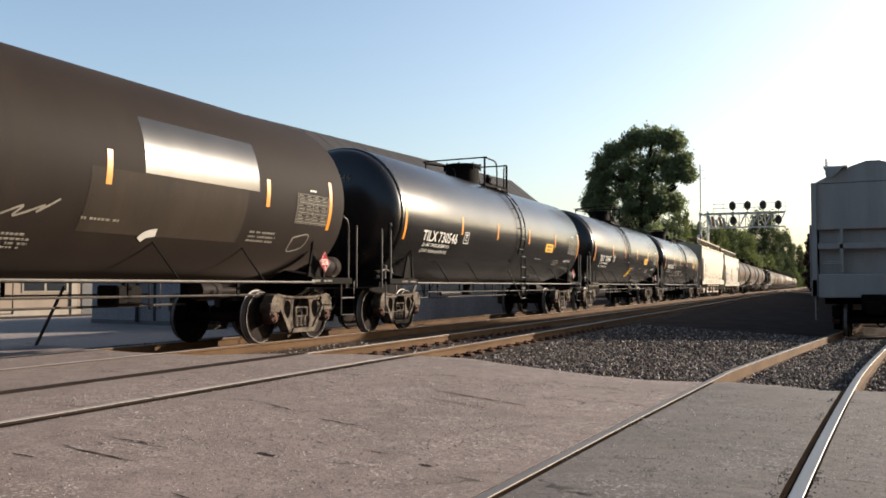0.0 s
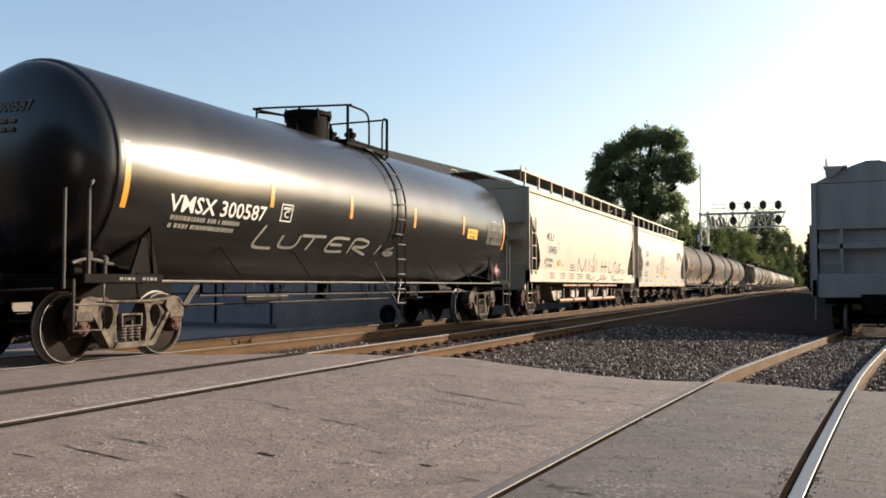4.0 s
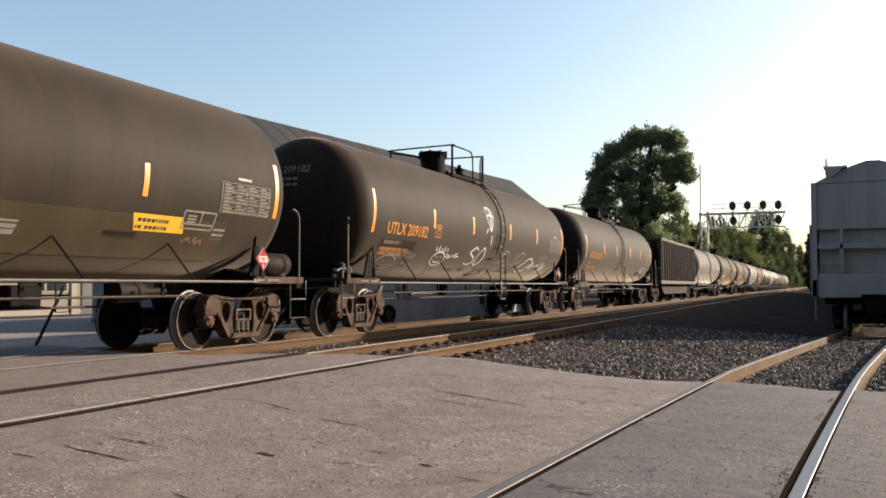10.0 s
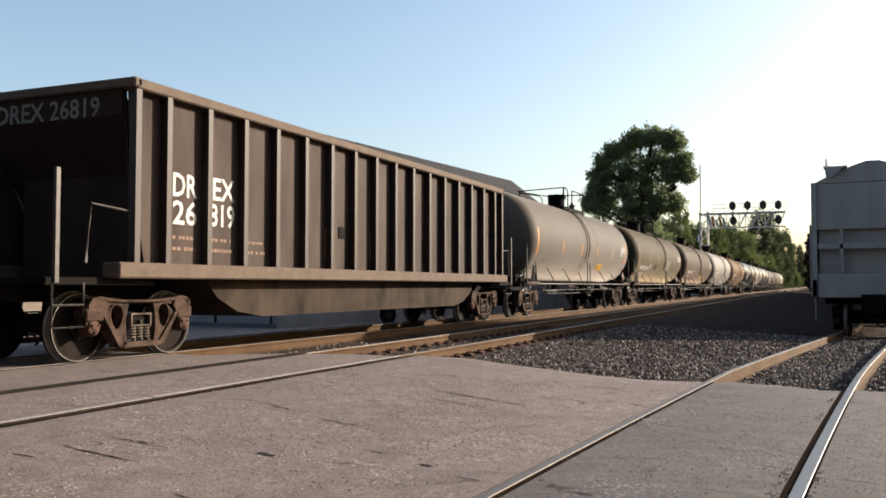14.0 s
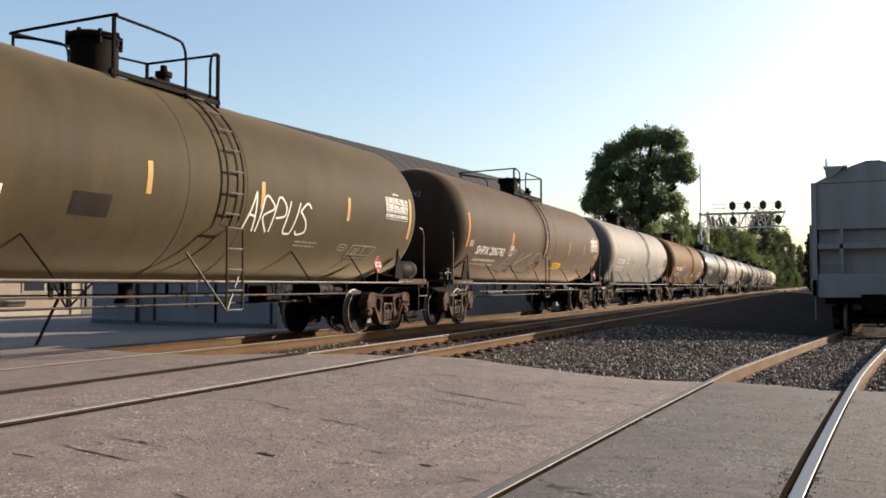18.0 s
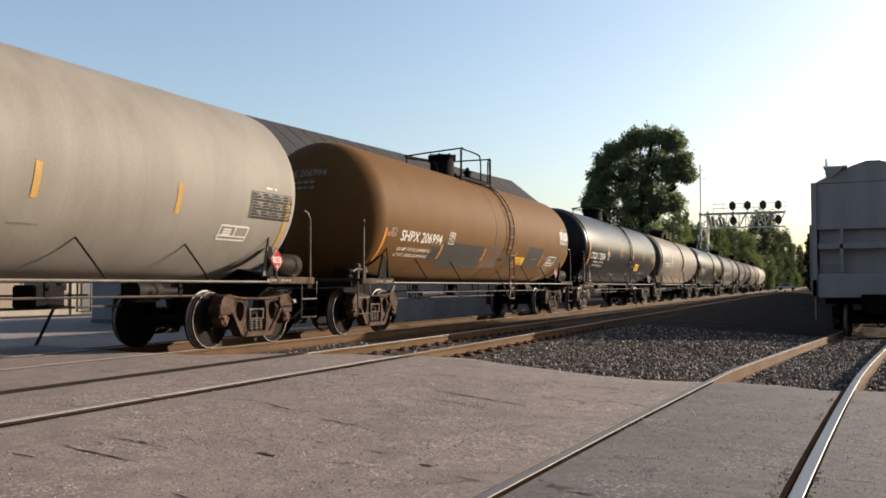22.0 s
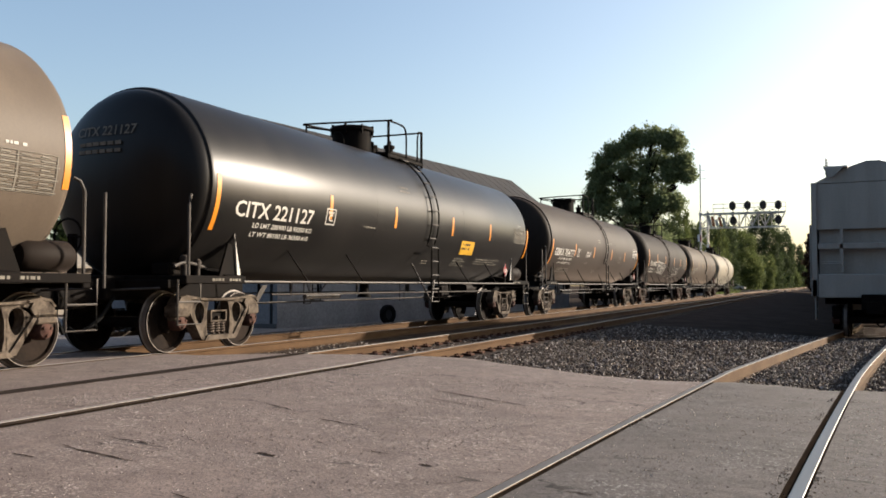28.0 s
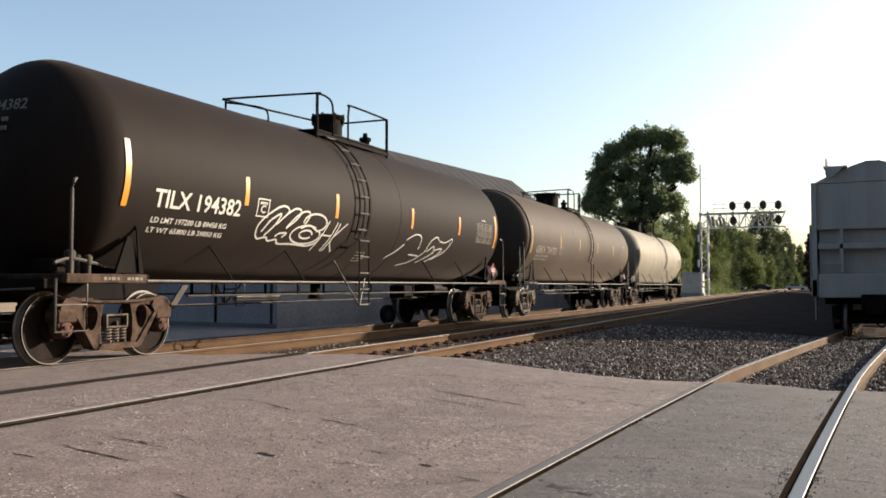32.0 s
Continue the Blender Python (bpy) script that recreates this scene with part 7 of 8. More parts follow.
join_train(53.98, tank_car(dict(mat="black", label="black tank car with chalky graffiti on its flank", number="VMSX 300587", ladder=7.5, num=(0.25, 2.6, -28.5, 0.25), stickers=((11.6, 12.3, -12, -22, 0.0),), spray=(("white_old", 0.06, (
    ((2.7, -31), (2.55, -47), (3.1, -48.5)), ((3.3, -37), (3.3, -46), (3.75, -46), (3.85, -36)), ((3.9, -36), (4.7, -35)), ((4.3, -36), (4.2, -48)), ((5.6, -35), (5.0, -36), (4.9, -47), (5.5, -47)), ((4.95, -41), (5.4, -41)), ((5.75, -48), (5.85, -35), (6.4, -36), (6.3, -41), (5.85, -42), (6.5, -49)), ((7.0, -38), (6.9, -48)), ((7.6, -39), (7.25, -44), (7.5, -48), (7.7, -45), (7.3, -44)))),))))


def hopper_mulx():
    car = hopper_car(dict(mat="cream", label="dusty cream covered hopper car with brown graffiti strokes", ends=(-1.62, 15.28), sill=(1.13, 1.52, 4.07), pipes=True, walk_from=0.3, walk="roof_metal", chutes=4, chute_mat="cream_dirty"))
    FL = flank(1.52, 4.07)
    for y in (2.9, 5.6, 8.3, 10.9):
        zs = [1.6 + 0.2 * k for k in range(12)]
        g = Geo().add([(FL(z) + 0.001, y - TRUCK_Y + d + 0.12 * math.sin((z - 1.6) * 1.4), z) for z in zs for d in (-0.012, 0.012)], [(2 * i, 2 * i + 1, 2 * i + 3, 2 * i + 2) for i in range(11)])
        part("panel_seam", g, M["cream_dirty"], car)
    flat_text(car, "car_number", "MULX", FL, 0.32, 1.26, 2.53, 0.27, "dark_ink")
    flat_text(car, "car_number", "50485", FL, 0.52, 1.55, 2.11, 0.25, "dark_ink")
    for ya, yb, za, zb in ((0.27, 1.30, 2.46, 2.84), (0.47, 1.60, 2.06, 2.41)):
        part("number_ground", Geo().add([(FL(z) - 0.002, y - TRUCK_Y, z) for z in (za, (za + zb) / 2, zb) for y in (ya, yb)], [(0, 1, 3, 2), (2, 3, 5, 4)]), M["ivory"], car, "paler repainted field behind the number")
    flat_stroke(car, "grey_ink", (((1.69, 2.51), (1.95, 2.51)), ((1.95, 2.51), (1.95, 2.26)), ((1.95, 2.26), (1.69, 2.26)), ((1.69, 2.26), (1.69, 2.51)), ((1.76, 2.44), (1.88, 2.44)), ((1.79, 2.33), (1.84, 2.36))), FL, 0.018)
    flat_text(car, "load_limit", "LD LMT 217800 LB", FL, 0.25, 1.15, 1.82, 0.11, "dark_ink")
    flat_text(car, "load_limit", "LT WT 68200 LB", FL, 0.3, 1.1, 1.64, 0.11, "dark_ink")
    for y, z0, z1 in ((0.15, 1.75, 2.65), (2.4, 1.68, 2.13), (6.88, 1.97, 2.45), (13.4, 1.64, 2.5)):
        part("rust_streak", Geo().box(FL(z0) - 0.02, FL(z0) + 0.004, y - TRUCK_Y, y - TRUCK_Y + 0.09, z0, z1), M["coal_chord"], car, "faded brown reflector strip")
    part("yellow_patch", Geo().box(FL(1.70) - 0.01, FL(1.92) + 0.002, 1.75 - TRUCK_Y, 2.16 - TRUCK_Y, 1.70, 1.92), M["stripe_faded"], car)
    for y, z, r, mt in ((3.5, 1.75, 3, "grey_ink"), (6.6, 1.75, 5, "red_ink"), (11.3, 1.7, 4, "grey_ink"), (12.5, 1.7, 3, "grey_ink")):
        side_bars(car, mt, y, y + 0.8, z, r, FL)
    for y, w, mt in ((0.6, 0.7, "red_ink"), (1.9, 0.7, "red_ink"), (3.1, 0.8, "red_ink"), (4.2, 0.9, "grey_ink"), (5.6, 0.7, "grey_ink"), (8.0, 1.0, "red_ink"), (10.0, 0.9, "grey_ink")):
        side_bars(car, mt, y, y + w, 1.42, 3, 1.606, 0.045, 0.035)
    s = 1.0
    flat_stroke(car, "coal_chord", (
        ((4.55, 1.55), (4.65, 2.05)), ((4.65, 2.05), (5.25, 1.55), (5.75, 2.05)), ((5.75, 2.05), (5.85, 1.55)), ((6.35, 2.05), (6.3, 1.58)), ((7.15, 2.3), (7.1, 1.6)), ((7.5, 2.1), (7.5, 1.6)),
        ((8.6, 2.05), (8.5, 1.55)), ((9.2, 2.05), (9.1, 1.55)), ((8.3, 1.8), (9.5, 1.82)), ((9.9, 2.05), (9.85, 1.6), (10.5, 1.62)), ((11.0, 1.6), (10.8, 1.85), (11.1, 2.05), (11.4, 1.8), (11.1, 1.58)), ((12.3, 2.0), (11.8, 1.9), (12.3, 1.72), (11.8, 1.6))), FL, 0.075)
    flat_stroke(car, "coal_chord", (((6.0, 1.42), (6.3, 1.22), (6.9, 1.40)), ((7.2, 1.4), (7.2, 1.2), (8.0, 1.3)), ((8.4, 1.22), (9.3, 1.4)), ((10.4, 1.4), (10.5, 1.25), (12.6, 1.3))), 1.607, 0.04)
    return car


def hopper_gacx():
    # chutes take the dark truck steel: shade under the sill put into their colour
    car = hopper_car(dict(mat="ivory", label="clean ivory covered hopper car with dark lettering", ends=(-1.45, 14.8), sill=(0.97, 1.42, 3.93), cut=((1.42, 0.95), (1.65, 1.25), (2.2, 1.32), (2.7, 0.9), (3.0, 0.45), (3.15, 0.12), (4.0, 0.12)), walk_h=0.66, walk_from=0.02, chutes=4, chute_mat="truck", gates=True, walk="frame", tone="truck", rail_mat="ivory"))
    FL = flank(1.42, 3.93)
    for z in (3.48, 3.62, 3.76):
        part("eave_rib", Geo(True).tube([(FL(z) - 0.005, -1.25 - TRUCK_Y, z), (FL(z) - 0.005, 14.6 - TRUCK_Y, z)], 0.022, 8), M["ivory"], car)
    part("sill_ledge", Geo().box(1.48, 1.63, -1.4 - TRUCK_Y, 14.75 - TRUCK_Y, 1.385, 1.43, 0.01), M["ivory"], car)
    flat_text(car, "car_number", "GACX", FL, 0.66, 1.55, 2.55, 0.30, "dark_ink")
    flat_text(car, "car_number", "64506", FL, 0.62, 1.62, 2.05, 0.27, "dark_ink")
    flat_text(car, "load_limit", "LD LMT 223100", FL, 0.46, 1.36, 1.68, 0.10, "dark_ink")
    flat_text(car, "load_limit", "LT WT 62900", FL, 0.46, 1.30, 1.50, 0.10, "dark_ink")
    for y, z, r, mt, w in ((4.0, 2.15, 5, "red_ink", 1.0), (5.3, 2.66, 11, "grey_ink", 1.5), (4.0, 1.5, 1, "dark_ink", 1.0), (6.9, 1.55, 2, "dark_ink", 0.8)):
        side_bars(car, mt, y, y + w, z, r, FL, 0.05, 0.05)
    flat_text(car, "side_lettering", "DO NOT HAMMER ON CAR", FL, 7.0, 8.5, 1.98, 0.085, "red_ink")
    part("sticker", Geo().box(FL(1.56) - 0.01, FL(1.84) + 0.001, 6.0 - TRUCK_Y, 6.65 - TRUCK_Y, 1.56, 1.84), M["yellow"], car, "yellow warning sticker")
    # slanted dark emblem near the trailing end
    for k, (y, w, lean) in enumerate(((11.55, 0.40, 0.0), (12.02, 0.42, 0.06), (12.50, 0.36, 0.0), (12.92, 0.44, 0.08))):
        g = Geo()
        for z0, z1, a, b in ((2.62, 2.74, 0.0, 1.0), (2.74, 3.02, 0.0, 0.34), (2.74, 3.02, 0.66, 1.0), (3.02, 3.14, 0.0, 1.0)):
            if (k == 2 and z0 < 3.0 and a != 0.66) or (k == 1 and z0 < 2.7) or (k == 3 and z0 > 3.0):
                continue
            pts = [(y + a * w + lean, z0), (y + b * w + lean, z0), (y + b * w, z1), (y + a * w, z1)]
            g.add([(FL(z) + 0.006, q - TRUCK_Y, z) for q, z in pts], [(0, 1, 2, 3)])
        lettering(part("emblem_stroke", g, M["dark_ink"], car, "dark slanted emblem stroke"))
    for y in (-0.2, 3.3, 5.9, 8.9, 12.0, 13.9):
        part("reflector_stripe", Geo().box(1.60, 1.606, y - TRUCK_Y - 0.25, y - TRUCK_Y + 0.25, 1.0, 1.09), M["stripe"], car, "yellow reflective stripe")
    for y in (3.3, 5.95, 8.95, 12.0):
        part("yellow_dot", Geo().prism([(y - TRUCK_Y - 0.07, 1.22), (y - TRUCK_Y, 1.12), (y - TRUCK_Y + 0.07, 1.22), (y - TRUCK_Y, 1.32)], 1.60, 1.606), M["yellow"], car)
    flat_text(car, "side_lettering", "CENTER FLOW", 1.606, 7.4, 8.2, 1.16, 0.10, "dark_ink")
    for y, w in ((0.3, 0.8), (1.7, 0.6), (10.5, 0.8), (13.0, 0.7)):
        side_bars(car, "dark_ink", y, y + w, 1.3, 2, 1.606, 0.04, 0.04)
    return car


join_train(72.34, hopper_mulx())
join_train(90.26, hopper_gacx())
U = dict(new=False, ink="amber", tape="stripe")
BOX = (11.85, 12.56, -46, -35.5)
join_train(107.86, tank_car(dict(U, mat="umber", label="dusty dark tank car with amber lettering and white graffiti", number="UTLX 205946", plac=-0.19, ladder=6.3, top=(4.75, 5.7, 6.33, 6.95, 8.77, 7.3, 0.42), num=(0.42, 2.55, -24.6, 0.26), limits=("LD LMT 197600 LB 89650 KG", "LT WT 65400 LB 29690 KG"), limits_at=(0.43, 1.73, -39.5),
    stripes=(-0.28, 2.82, 5.6, 8.1, 10.96, 14.06), drop=-3.5, end_drop=4, panel_at=(12.6, 13.85, -8, -26), stickers=((10.84, 11.85, -32, -42.5, 0.12),),
    patches=((6.9, 8.62, -29, -55, "black_dull"), (0.3, 2.2, -28, -48, "black_dull"), (8.66, 12.9, -33, -66, "olive"), (8.7, 9.1, -42, -51, "white_grey"), (10.44, 11.05, -44, -48.5, "black_dull"), (12.62, 12.9, -37, -44.5, "white_old")),
    tags=(("white_old", 0.026, "box", *BOX[:2], -38.5, -27.5), ("white_old", 0.022, "scrawl", 6.75, 7.6, -14, 6, 2, 0.2), ("amber_faint", 0.03, "scrawl", 12.0, 12.5, -50, -43, 2)), spray=(("white", 0.032, (
    ((-0.26, 8), (-0.40, 4), (-0.18, 3), (-0.15, 8), (-0.33, 9)), ((-0.58, -3), (-0.47, -14), (-0.36, -4), (-0.47, -2)), ((-0.40, -12), (-0.69, -3)), ((-0.15, 0), (-0.18, -14), (-0.00, -12)), ((-0.08, -4), (0.10, -24), (0.36, -8)), ((0.28, -8), (0.25, -22), (-0.00, -28), (-0.18, -33), (-0.29, -31)), ((0.39, -6), (0.43, -9)), ((0.50, -7), (0.54, -10)), ((-0.00, -28), (-0.15, -40)))),))))
join_train(125.72, tank_car(dict(U, mat="umber", label="dusty dark tank car covered with white scrawls and drawn faces", number="UTLX 209182", plac=-0.15, ladder=7.5, top=(5.05, 5.8, 7.35, 7.95, 8.15, 6.1, 0.46), num=(0.40, 2.48, -26.2, 0.26), limits_at=(0.35, 1.9, -42), stripes=(-0.25, 2.81, 5.38, 8.38, 11.03, 14.06), drop=2, end_drop=3, panel_at=(12.55, 13.83, -9, -26), patches=((0.3, 2.0, -31, -41, "black_dull"),),
    tags=(("white_old", 0.045, "face", 0.55, 1.45, -66, -47), ("white_old", 0.028, "scrawl", 1.35, 2.35, -52, -41, 2, 0.2), ("white_old", 0.03, "scrawl", 1.6, 2.4, -63, -53, 2, 0.2), ("white", 0.042, "face", 3.25, 4.0, -57, -39), ("white", 0.04, "line", 3.66, 3.5, -76, -59),
          ("white", 0.032, "scrawl", 4.0, 4.9, -48, -37, 2, 0.2), ("white_old", 0.035, "scrawl", 4.3, 5.95, -66, -54, 3, 0.3), ("white", 0.05, "word", 5.5, 6.7, -53, -31, "SO", 0.15), ("white_old", 0.035, "word", 6.4, 7.35, -72, -58, "229", 0.25),
          ("white", 0.034, "kite", 6.38, 6.9, -11, 12.5), ("white", 0.05, "line", 6.81, 6.79, -26, -16), ("white", 0.04, "line", 6.36, 6.46, -14, -9), ("white_old", 0.03, "line", 6.1, 6.18, 6, 9),
          ("white_old", 0.055, "word", 7.9, 10.1, -62, -33, "BUB", 0.35), ("white", 0.055, "word", 10.15, 11.2, -62, -38, "C", 0.5), ("white", 0.042, "scrawl", 10.9, 12.9, -60, -38, 3, 0.4), ("white_old", 0.024, "box", *BOX[:2], -46.5, -34), ("amber_faint", 0.03, "scrawl", 0.4, 2.0, -46, -40, 4)))))
join_train(143.69, tank_car(dict(U, mat="umber", label="dusty dark tank car with amber lettering and white arcs", number="UTLX 209304", plac=-0.2, ladder=6.45, top=(4.75, 5.7, 6.33, 6.95, 8.77, 7.3, 0.42), num=(0.36, 2.49, -26.6, 0.26), limits_at=(0.31, 2.0, -43), stripes=(-0.29, 2.78, 5.35, 8.34, 10.88, 13.98), drop=1.5, end_drop=3.5, panel_at=(12.55, 13.79, -9.5, -28),
    patches=((11.0, 11.9, -45, -58, "black_dull"), (6.98, 7.25, -40.5, -47.5, "red"), (7.5, 8.25, -46.8, -49, "black_dull"), (8.58, 9.05, -54.5, -57, "black_dull"), (6.3, 8.0, -24, -52, "dust_brown"), (12.7, 13.4, -52, -57, "black_dull")),
    tags=(("white_old", 0.028, "word", 8.2, 8.95, -42, -29, "RIP", 0.1), ("white_old", 0.026, "scallops", 8.7, 12.2, -38, -24, 7), ("white_old", 0.022, "scallops", 8.4, 10.6, -52, -40, 4), ("white", 0.024, "box", *BOX), ("white", 0.022, "sprig", 12.8, 13.45, -53, -35), ("white_old", 0.02, "scrawl", 7.5, 8.25, -49, -47, 3), ("amber_faint", 0.03, "scrawl", 0.4, 2.0, -47, -41, 4)))))
join_train(161.66, coal_car(dict(label="rusty brown ribbed open coal hopper car")))
join_train(179.6, tank_car(dict(new=False, mat="slate", label="faded slate-grey tank car with a yellow sticker", number="ACFX 200423", plac=-0.6, ladder=6.2, top=(4.75, 5.7, 6.33, 6.95, 8.77, 7.3, 0.42), ink="white_old", num=(0.35, 2.3, -30, 0.24), stripes=(-0.28, 2.8, 5.5, 8.03, 10.91, 13.6), drop=-6, end_drop=0, stickers=((8.56, 9.55, -36.6, -47.5, 0.1),), solid=True, panel_at=(12.5, 13.55, -2, -19.5), patches=((13.2, 13.5, -22.5, -28.5, "red_ink"),), bars=((10.93, 11.35, -44.7, 2),), seams=(1.6, 3.9, 8.45, 10.75))))
ROUND = (11.15, 11.5, -46, -40)
join_train(197.2, tank_car(dict(new=False, mat="olive", label="dusty olive tank car with white lettering", number="SHPX 208578", plac=-1.43, ladder=7.5, ink="white", tape="stripe_faded", num=(0.38, 2.62, -38.2, 0.24), limits=("LD LMT 196900 LB 89300 KG", "LT WT 66100 LB 30000 KG"), limits_at=(0.44, 2.15, -49), stripes=(-0.32, 2.6, 5.68, 8.33, 11.19, 13.96), drop=-2, patches=((4.4, 5.05, -24, -36.5, "black_dull"),), solid=True, panel_at=(12.76, 13.83, 2.5, -15),
    bars=((9.61, 10.43, -40.5, 2),), tags=(("white", 0.036, "word", 7.95, 9.85, -36, -13, "ARPUS", 0.1), ("white_old", 0.022, "box", -0.14, 0.14, -29, -22), ("white_old", 0.022, "ring", *ROUND), ("white_old", 0.026, "box", 11.66, 12.62, -53, -40, "", 0.1)))))
join_train(215.1, tank_car(dict(new=False, mat="dust_brown", tape="amber", label="dusty brown tank car with a white outlined tag", number="SHPX 206742", plac=-0.19, ladder=6.6, top=(4.75, 5.7, 6.33, 6.95, 8.77, 7.3, 0.42), ink="white", num=(0.48, 2.77, -37.2, 0.25), limits=("LD LMT 196900 LB 89300 KG", "LT WT 66100 LB 30000 KG"), limits_at=(0.52, 2.3, -46.5), stripes=(-0.32, 3.29, 6.9, 9.75, 11.95, 14.2), drop=-7, patches=((-0.13, 0.15, -23, -29.5, "white_old"), (13.66, 13.9, -22, -28, "stripe_faded"), (12.5, 12.9, -54, -61, "stripe_faded")), stickers=((8.2, 9.22, -40.5, -51.6, 0.1),), solid=True, panel_at=(12.92, 14.0, 1, -18),
    tags=(("white_old", 0.045, "word", 2.9, 6.5, -62, -31, "AKB", 0.7), ("white_old", 0.04, "scallops", 2.55, 4.0, -72, -58, 2), ("white_old", 0.024, "ring", *ROUND), ("white_old", 0.026, "box", 11.85, 12.8, -54.5, -40.5, "", 0.1)))))
join_train(233.03, tank_car(dict(new=False, mat="white_grey", label="weathered grey-white tank car with dark patches", number="ACFX 200437", plac=-0.16, ladder=7.6, ink="white", num=(0.37, 2.16, -30.5, 0.24), limits=("LD LMT 192200 LB 87200 KG", "LT WT 70800 LB 32100 KG"), limits_at=(0.36, 1.98, -38.5), tape="stripe_faded", stripes=(-0.33, 2.5, 5.7, 8.8, 11.29, 14.05), drop=-11, end_drop=-17, patches=((3.29, 4.3, -20, -33, "slate"), (2.5, 3.15, -39, -49.5, "slate")), panel_ink="dark_ink", panel_at=(12.99, 14.13, -10.5, -27), tags=(("white", 0.03, "box", 12.39, 13.1, -44, -34),), bars=((8.6, 9.2, -43, 1),), saddle="white_old", tone="truck", seams=(1.6, 5.3, 8.2, 9.3, 10.6))))
join_train(251.17, tank_car(dict(new=False, mat="brown", label="ochre-brown tank car with grey primer patches", number="SHPX 206994", plac=-1.19, ladder=7.65, ink="white", num=(0.48, 2.75, -31.3, 0.25), tape="amber", stripes=(-0.28, 2.89, 5.9, 8.6, 11.33, 14.2), drop=-29, end_drop=-26, limits=("LD LMT 197100 LB 89400 KG", "LT WT 65900 LB 29900 KG"), limits_at=(0.5, 2.28, -41),
    patches=((2.95, 5.8, -28, -60, "slate_patch"), (2.3, 2.86, -34, -50, "slate_patch"), (6.0, 7.3, -27, -57, "dust_brown"), (7.85, 8.5, -32, -51, "slate_patch"), (9.7, 11.26, -22, -50, "slate_patch"), (11.7, 12.7, -28, -57, "dust_brown"), (12.85, 13.7, -30, -45, "dust_brown"), (-0.2, -0.05, -25, -28.5, "red_ink")), stickers=((8.66, 9.55, -37, -47.5, 0.1),), solid=True, panel_at=(13.06, 14.1, 3, -14.5),
    bars=((10.24, 11.0, -37.2, 1),), tags=(("white_old", 0.022, "box", -0.03, 0.2, -28, -21.5), ("white_old", 0.024, "rhomb", 11.5, 11.85, -39.5, -32.5), ("white", 0.032, "box", 12.03, 12.95, -45.5, -32, "", 0.1), ("grey_ink", 0.024, "box", 13.45, 13.7, -26, -20)))))
join_train(269.34, tank_car(dict(mat="black_satin", label="satin black tank car with white saddles", number="CTCX 732586", plac=-1.37, ladder=7.4, num=(-0.38, 2.25, -27.0, 0.27), limits=("LD LMT 206900 LB 93800 KG", "LT WT 79100 LB 35900 KG"), limits_at=(0.36, 2.1, -34), saddle="white", stripes=(-0.56, 2.72, 5.55, 8.28, 11.07, 14.4), drop=-1.5, end_drop=-8.5, panel_at=(13.13, 14.3, -3, -21), stickers=((9.15, 10.1, -28.3, -43, 0.12),), bars=((4.3, 5.6, -53, 3), (9.27, 9.81, -23.5, 1), (10.72, 12.8, -44, 3), (7.87, 8.42, -51, 2), (5.92, 6.4, 14, 2), (12.6, 13.0, -34, 2)))))
join_train(287.4, tank_car(dict(mat="taupe", label="dusty taupe tank car with yellow stripes", number="CTCX 301581", plac=-1.04, ladder=7.0, num=(0.1, 2.1, -26, 0.25), stickers=((5.6, 6.5, -40, -50, 0.0),), stripes=(-0.62, 2.72, 5.42, 8.35, 11.3, 14.56), drop=2, end_drop=5.5, panel_at=(13.26, 14.4, -10, -28), bars=((8.6, 9.4, -42, 1), (9.94, 10.84, -35, 1), (11.64, 12.34, -34.5, 2), (12.92, 13.27, -34, 2)))))
join_train(305.5, tank_car(dict(mat="black_satin", label="satin black tank car with white saddle plates", number="CITX 221127", plac=-1.15, ladder=7.4, num=(-0.16, 2.15, -26.9, 0.26), limits=("LD LMT 205900 LB 93350 KG", "LT WT 80100 LB 36350 KG"), limits_at=(0.4, 2.19, -33.5), saddle="white", stripes=(-0.62, 2.73, 5.47, 8.67, 11.37, 14.7), drop=-2.5, end_drop=-8, panel_at=(13.38, 14.5, -3.5, -20), stickers=((9.4, 10.3, -25, -40, 0.12),), bars=((4.07, 4.63, -23, 1), (9.37, 10.3, -45, 4), (10.81, 13.05, -44, 3), (7.5, 8.0, -51, 2), (5.8, 6.3, 14, 2)))))
join_train(323.8, tank_car(dict(mat="brown_black", label="dull brown-black tank car with white lettering", number="GBRX 704777", longer=0.3, ladder=7.4, num=(-0.28, 2.35, -28.2, 0.27), stripes=(-0.63, 2.44, 5.43, 8.66, 11.47, 14.55), drop=-7, end_drop=-11.5, limits=("LD LMT 185400 LB 84100 KG", "LT WT 90600 LB 41100 KG"), limits_at=(0.4, 2.15, -34), panel_at=(13.28, 14.3, -3.5, -19.5), solid=True, texts=(("THERMAL PROTECTION", 4.13, 4.9, -21.5, 0.1), ("SYSTEM EQUIPPED", 4.13, 4.75, -26, 0.1)), tags=(("white_old", 0.02, "scrawl", 8.0, 8.7, -3, 4, 2),), bars=((0.9, 2.9, -48.5, 3), (4.14, 4.69, -35.5, 1), (6.07, 6.53, 3, 2), (10.2, 10.9, -18.5, 4), (6.2, 6.7, -50, 2)), saddle="frame")))
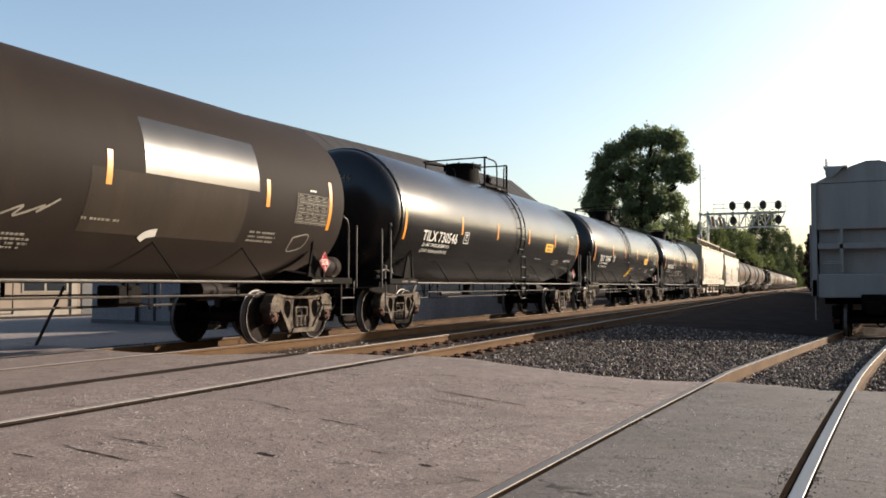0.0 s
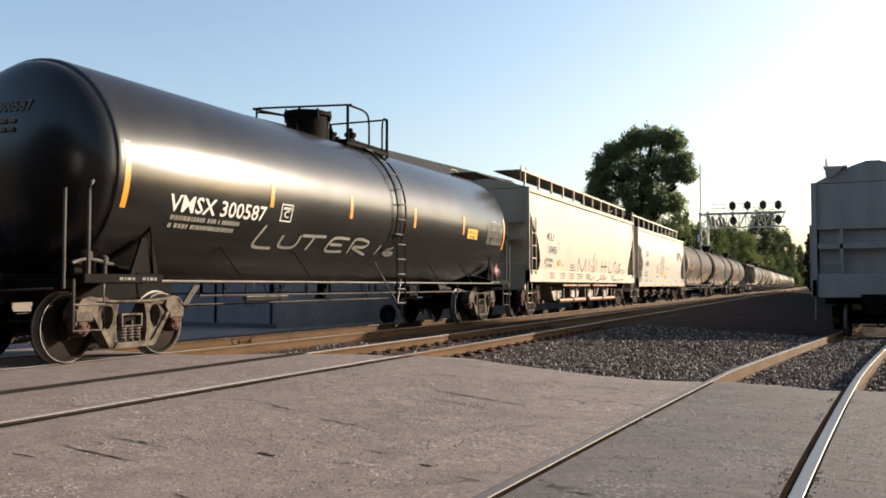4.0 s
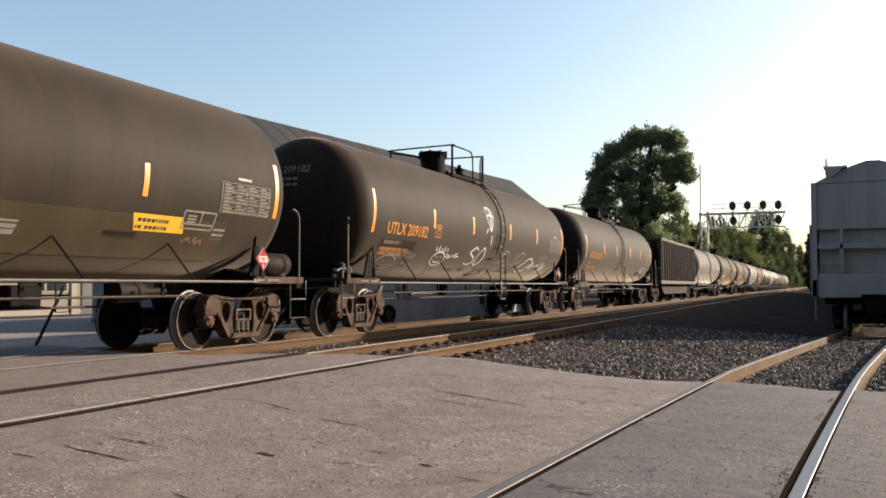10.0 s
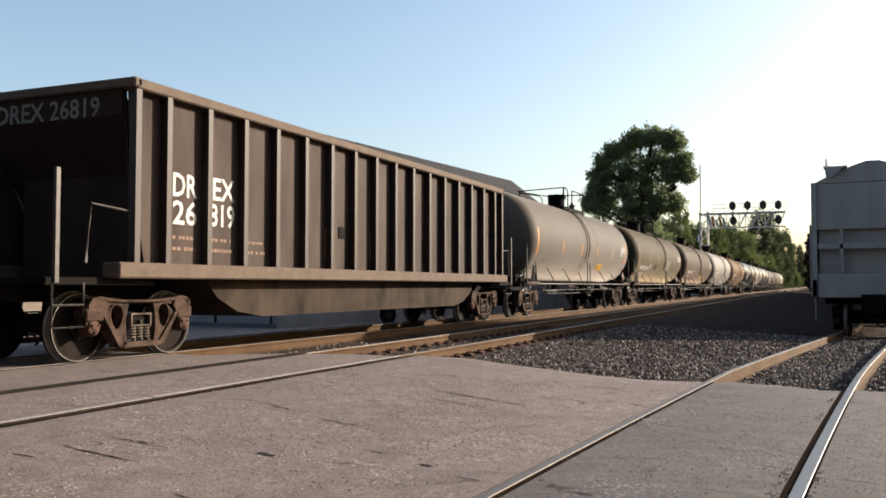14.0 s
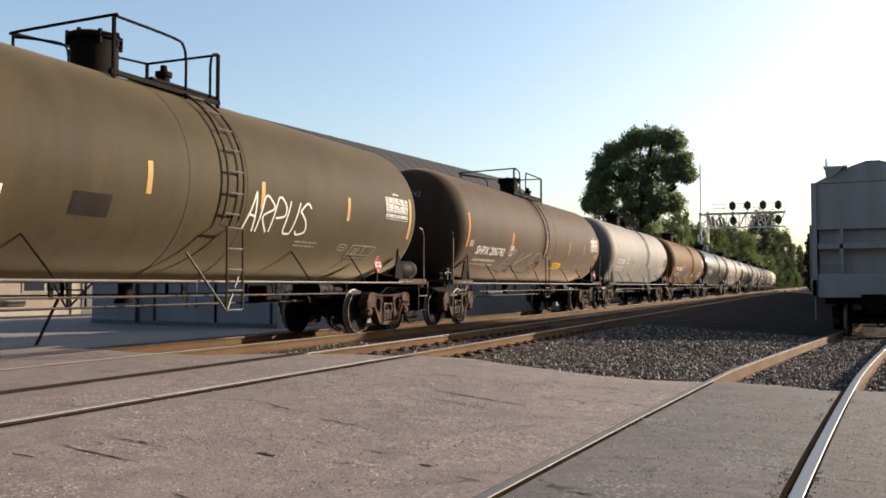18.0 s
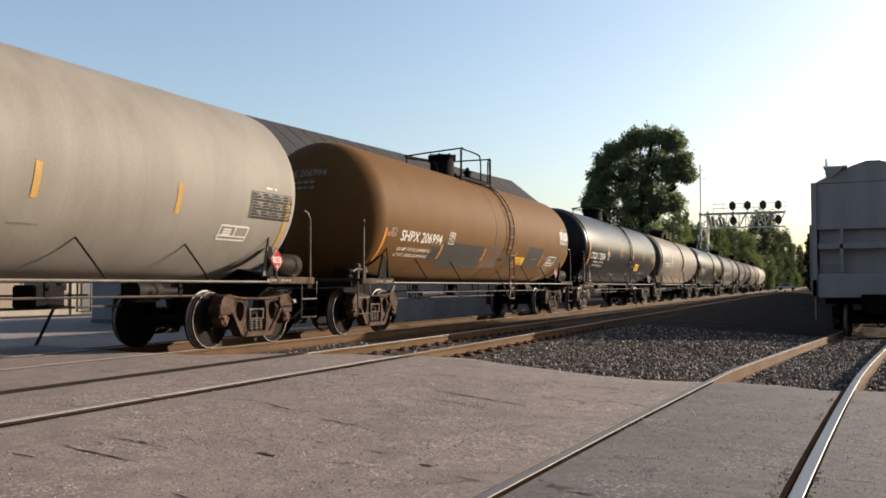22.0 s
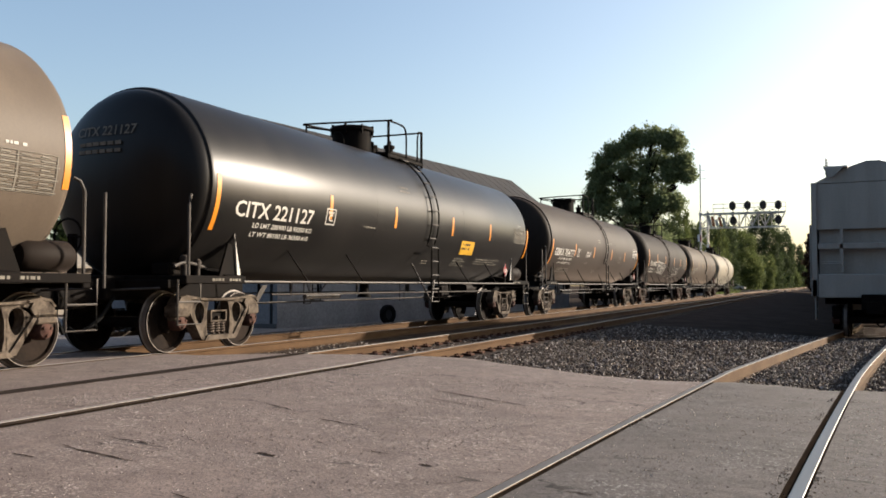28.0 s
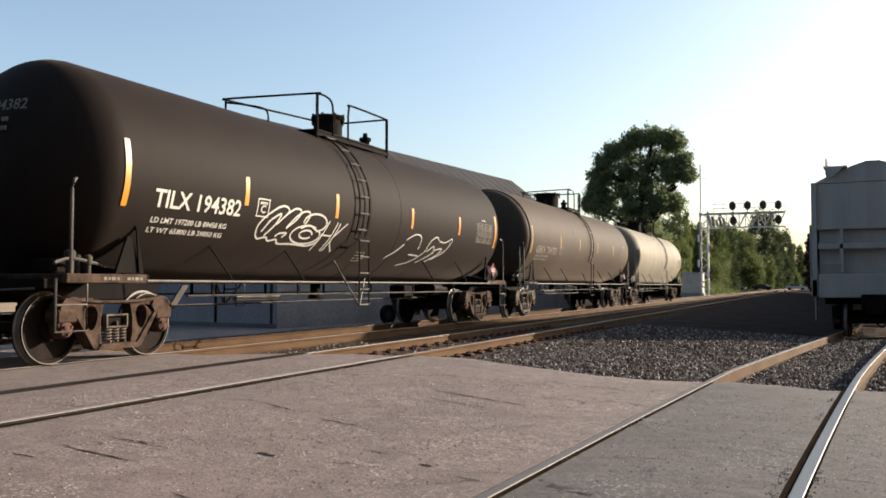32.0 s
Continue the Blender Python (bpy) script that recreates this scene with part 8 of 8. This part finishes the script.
join_train(342.1, tank_car(dict(new=False, mat="black_dull", label="dull dark tank car with looping white tags", number="TILX 194382", ladder=6.1, top=(4.75, 5.7, 6.33, 6.95, 8.77, 7.3, 0.42), ink="white", num=(0.22, 2.18, -27.2, 0.26), limits=("LD LMT 197200 LB 89450 KG", "LT WT 65800 LB 29850 KG"), limits_at=(0.26, 1.94, -36.5), stripes=(-0.33, 2.3, 5.15, 8.5, 11.3, 13.98), drop=-1, end_drop=1,
    tags=(("white", 0.036, "fingers", 2.75, 4.8, -44, -17, "", 0.12), ("white", 0.03, "word", 4.75, 5.6, -48, -23, "HK", 0.3), ("white", 0.034, "slashes", 7.8, 10.8, -60, -24, "", 0.3)), bars=((6.4, 6.9, -46, 4),))))
join_train(360.2, tank_car(dict(mat="taupe_dark", label="dusty grey-brown tank car with faded lettering", number="GBRX 704785", ladder=7.1, num=(-0.1, 2.3, -28, 0.25), tape="stripe_faded", ink="white_old")))
join_train(378.4, tank_car(dict(new=False, mat="cream_tank", label="weathered cream tank car at the end of the train", number="", tape="stripe_faded", half=7.0)))


# ---- parked hopper cars on the siding ----
def build_parked():
    def heading(y):
        return math.degrees(math.atan2(siding_x(y + 7) - siding_x(y - 7), 14.0))
    src = None
    y = 27.0 + 8.25
    for k in range(9):
        at = pose(siding_x(y), y, siding_z(y), 0, 0, -heading(y))
        if src is None:
            src = hopper_car(dict(mat="grey_hopper", label="parked pale grey covered hopper car in shade", group="hopper cars on the siding", tone="frame", chute_mat="grey_hopper", sill=(1.12, 1.62, 4.28), arch=0.60, slope_run=1.0, end_sill=(1.10, 1.76), walk_h=0.47, walk_in=-0.02, gusset=True))
            part("cut_lever", Geo(True).tube([(-1.05, -1.95, 0.80), (-0.9, -1.97, 0.78), (0.15, -1.97, 0.58)], 0.018, 6), M["pipe"], src)
            part("air_hose", Geo(True).tube([(-0.45, -1.9, 0.80), (-0.46, -2.05, 0.66), (-0.45, -2.02, 0.52)], 0.022, 6), M["galv"], src)
            src.matrix_basis = at
            del WHEELSETS[-4:]
        else:
            copy_thing(src, at)
        y += 17.9 * math.cos(radians(heading(y)))


build_parked()
build_stones()
build_grit()


# ---- movement ----
def travelled(t):
    """Metres that the train has rolled since the start; it slows a little."""
    return 11.2 * t - 0.025 * t * t


def far_x(px):
    """Place along the far road, from 0 at its left end to 1 where the parked cars hide it."""
    return -18.0 + 19.5 * px


def motions():
    for car, rows in ((FAR_CARS[0], ((0, 0.0), (28.6, 0.0), (30, 0.405), (31, 0.53), (32, 0.68))),
                      (FAR_CARS[1], ((0, 1.0), (28.8, 1.0), (30, 0.735), (31, 0.575), (32, 0.30))),
                      (FAR_CARS[2], ((0, 1.0), (20.5, 1.0), (22, 0.575), (23.5, 0.30), (25, 0.0), (32, 0.0)))):
        walk(car, [(t, pose(far_x(u), FAR_Y[car], -0.02)) for t, u in rows])
    times = [2.0 * k for k in range(17)]
    for s, car in TRAIN:
        walk(car, [(t, pose(XC, s + TRUCK_Y - travelled(t), 0)) for t in times])
    shared = {}
    for ws, e in WHEELSETS:
        if e not in shared:
            rows = [(k / 30, pose(0, e, 0.457, math.degrees(travelled(k / 30) / 0.457) % 360.0)) for k in range(961)]
            walk(ws, rows)
            shared[e] = ws
        else:
            # every axle of the train turns alike
            ws.rotation_mode = "QUATERNION"
            ws.animation_data_create()
            ws.animation_data.action = shared[e].animation_data.action
            ws.animation_data.action_slot = shared[e].animation_data.action_slot


motions()
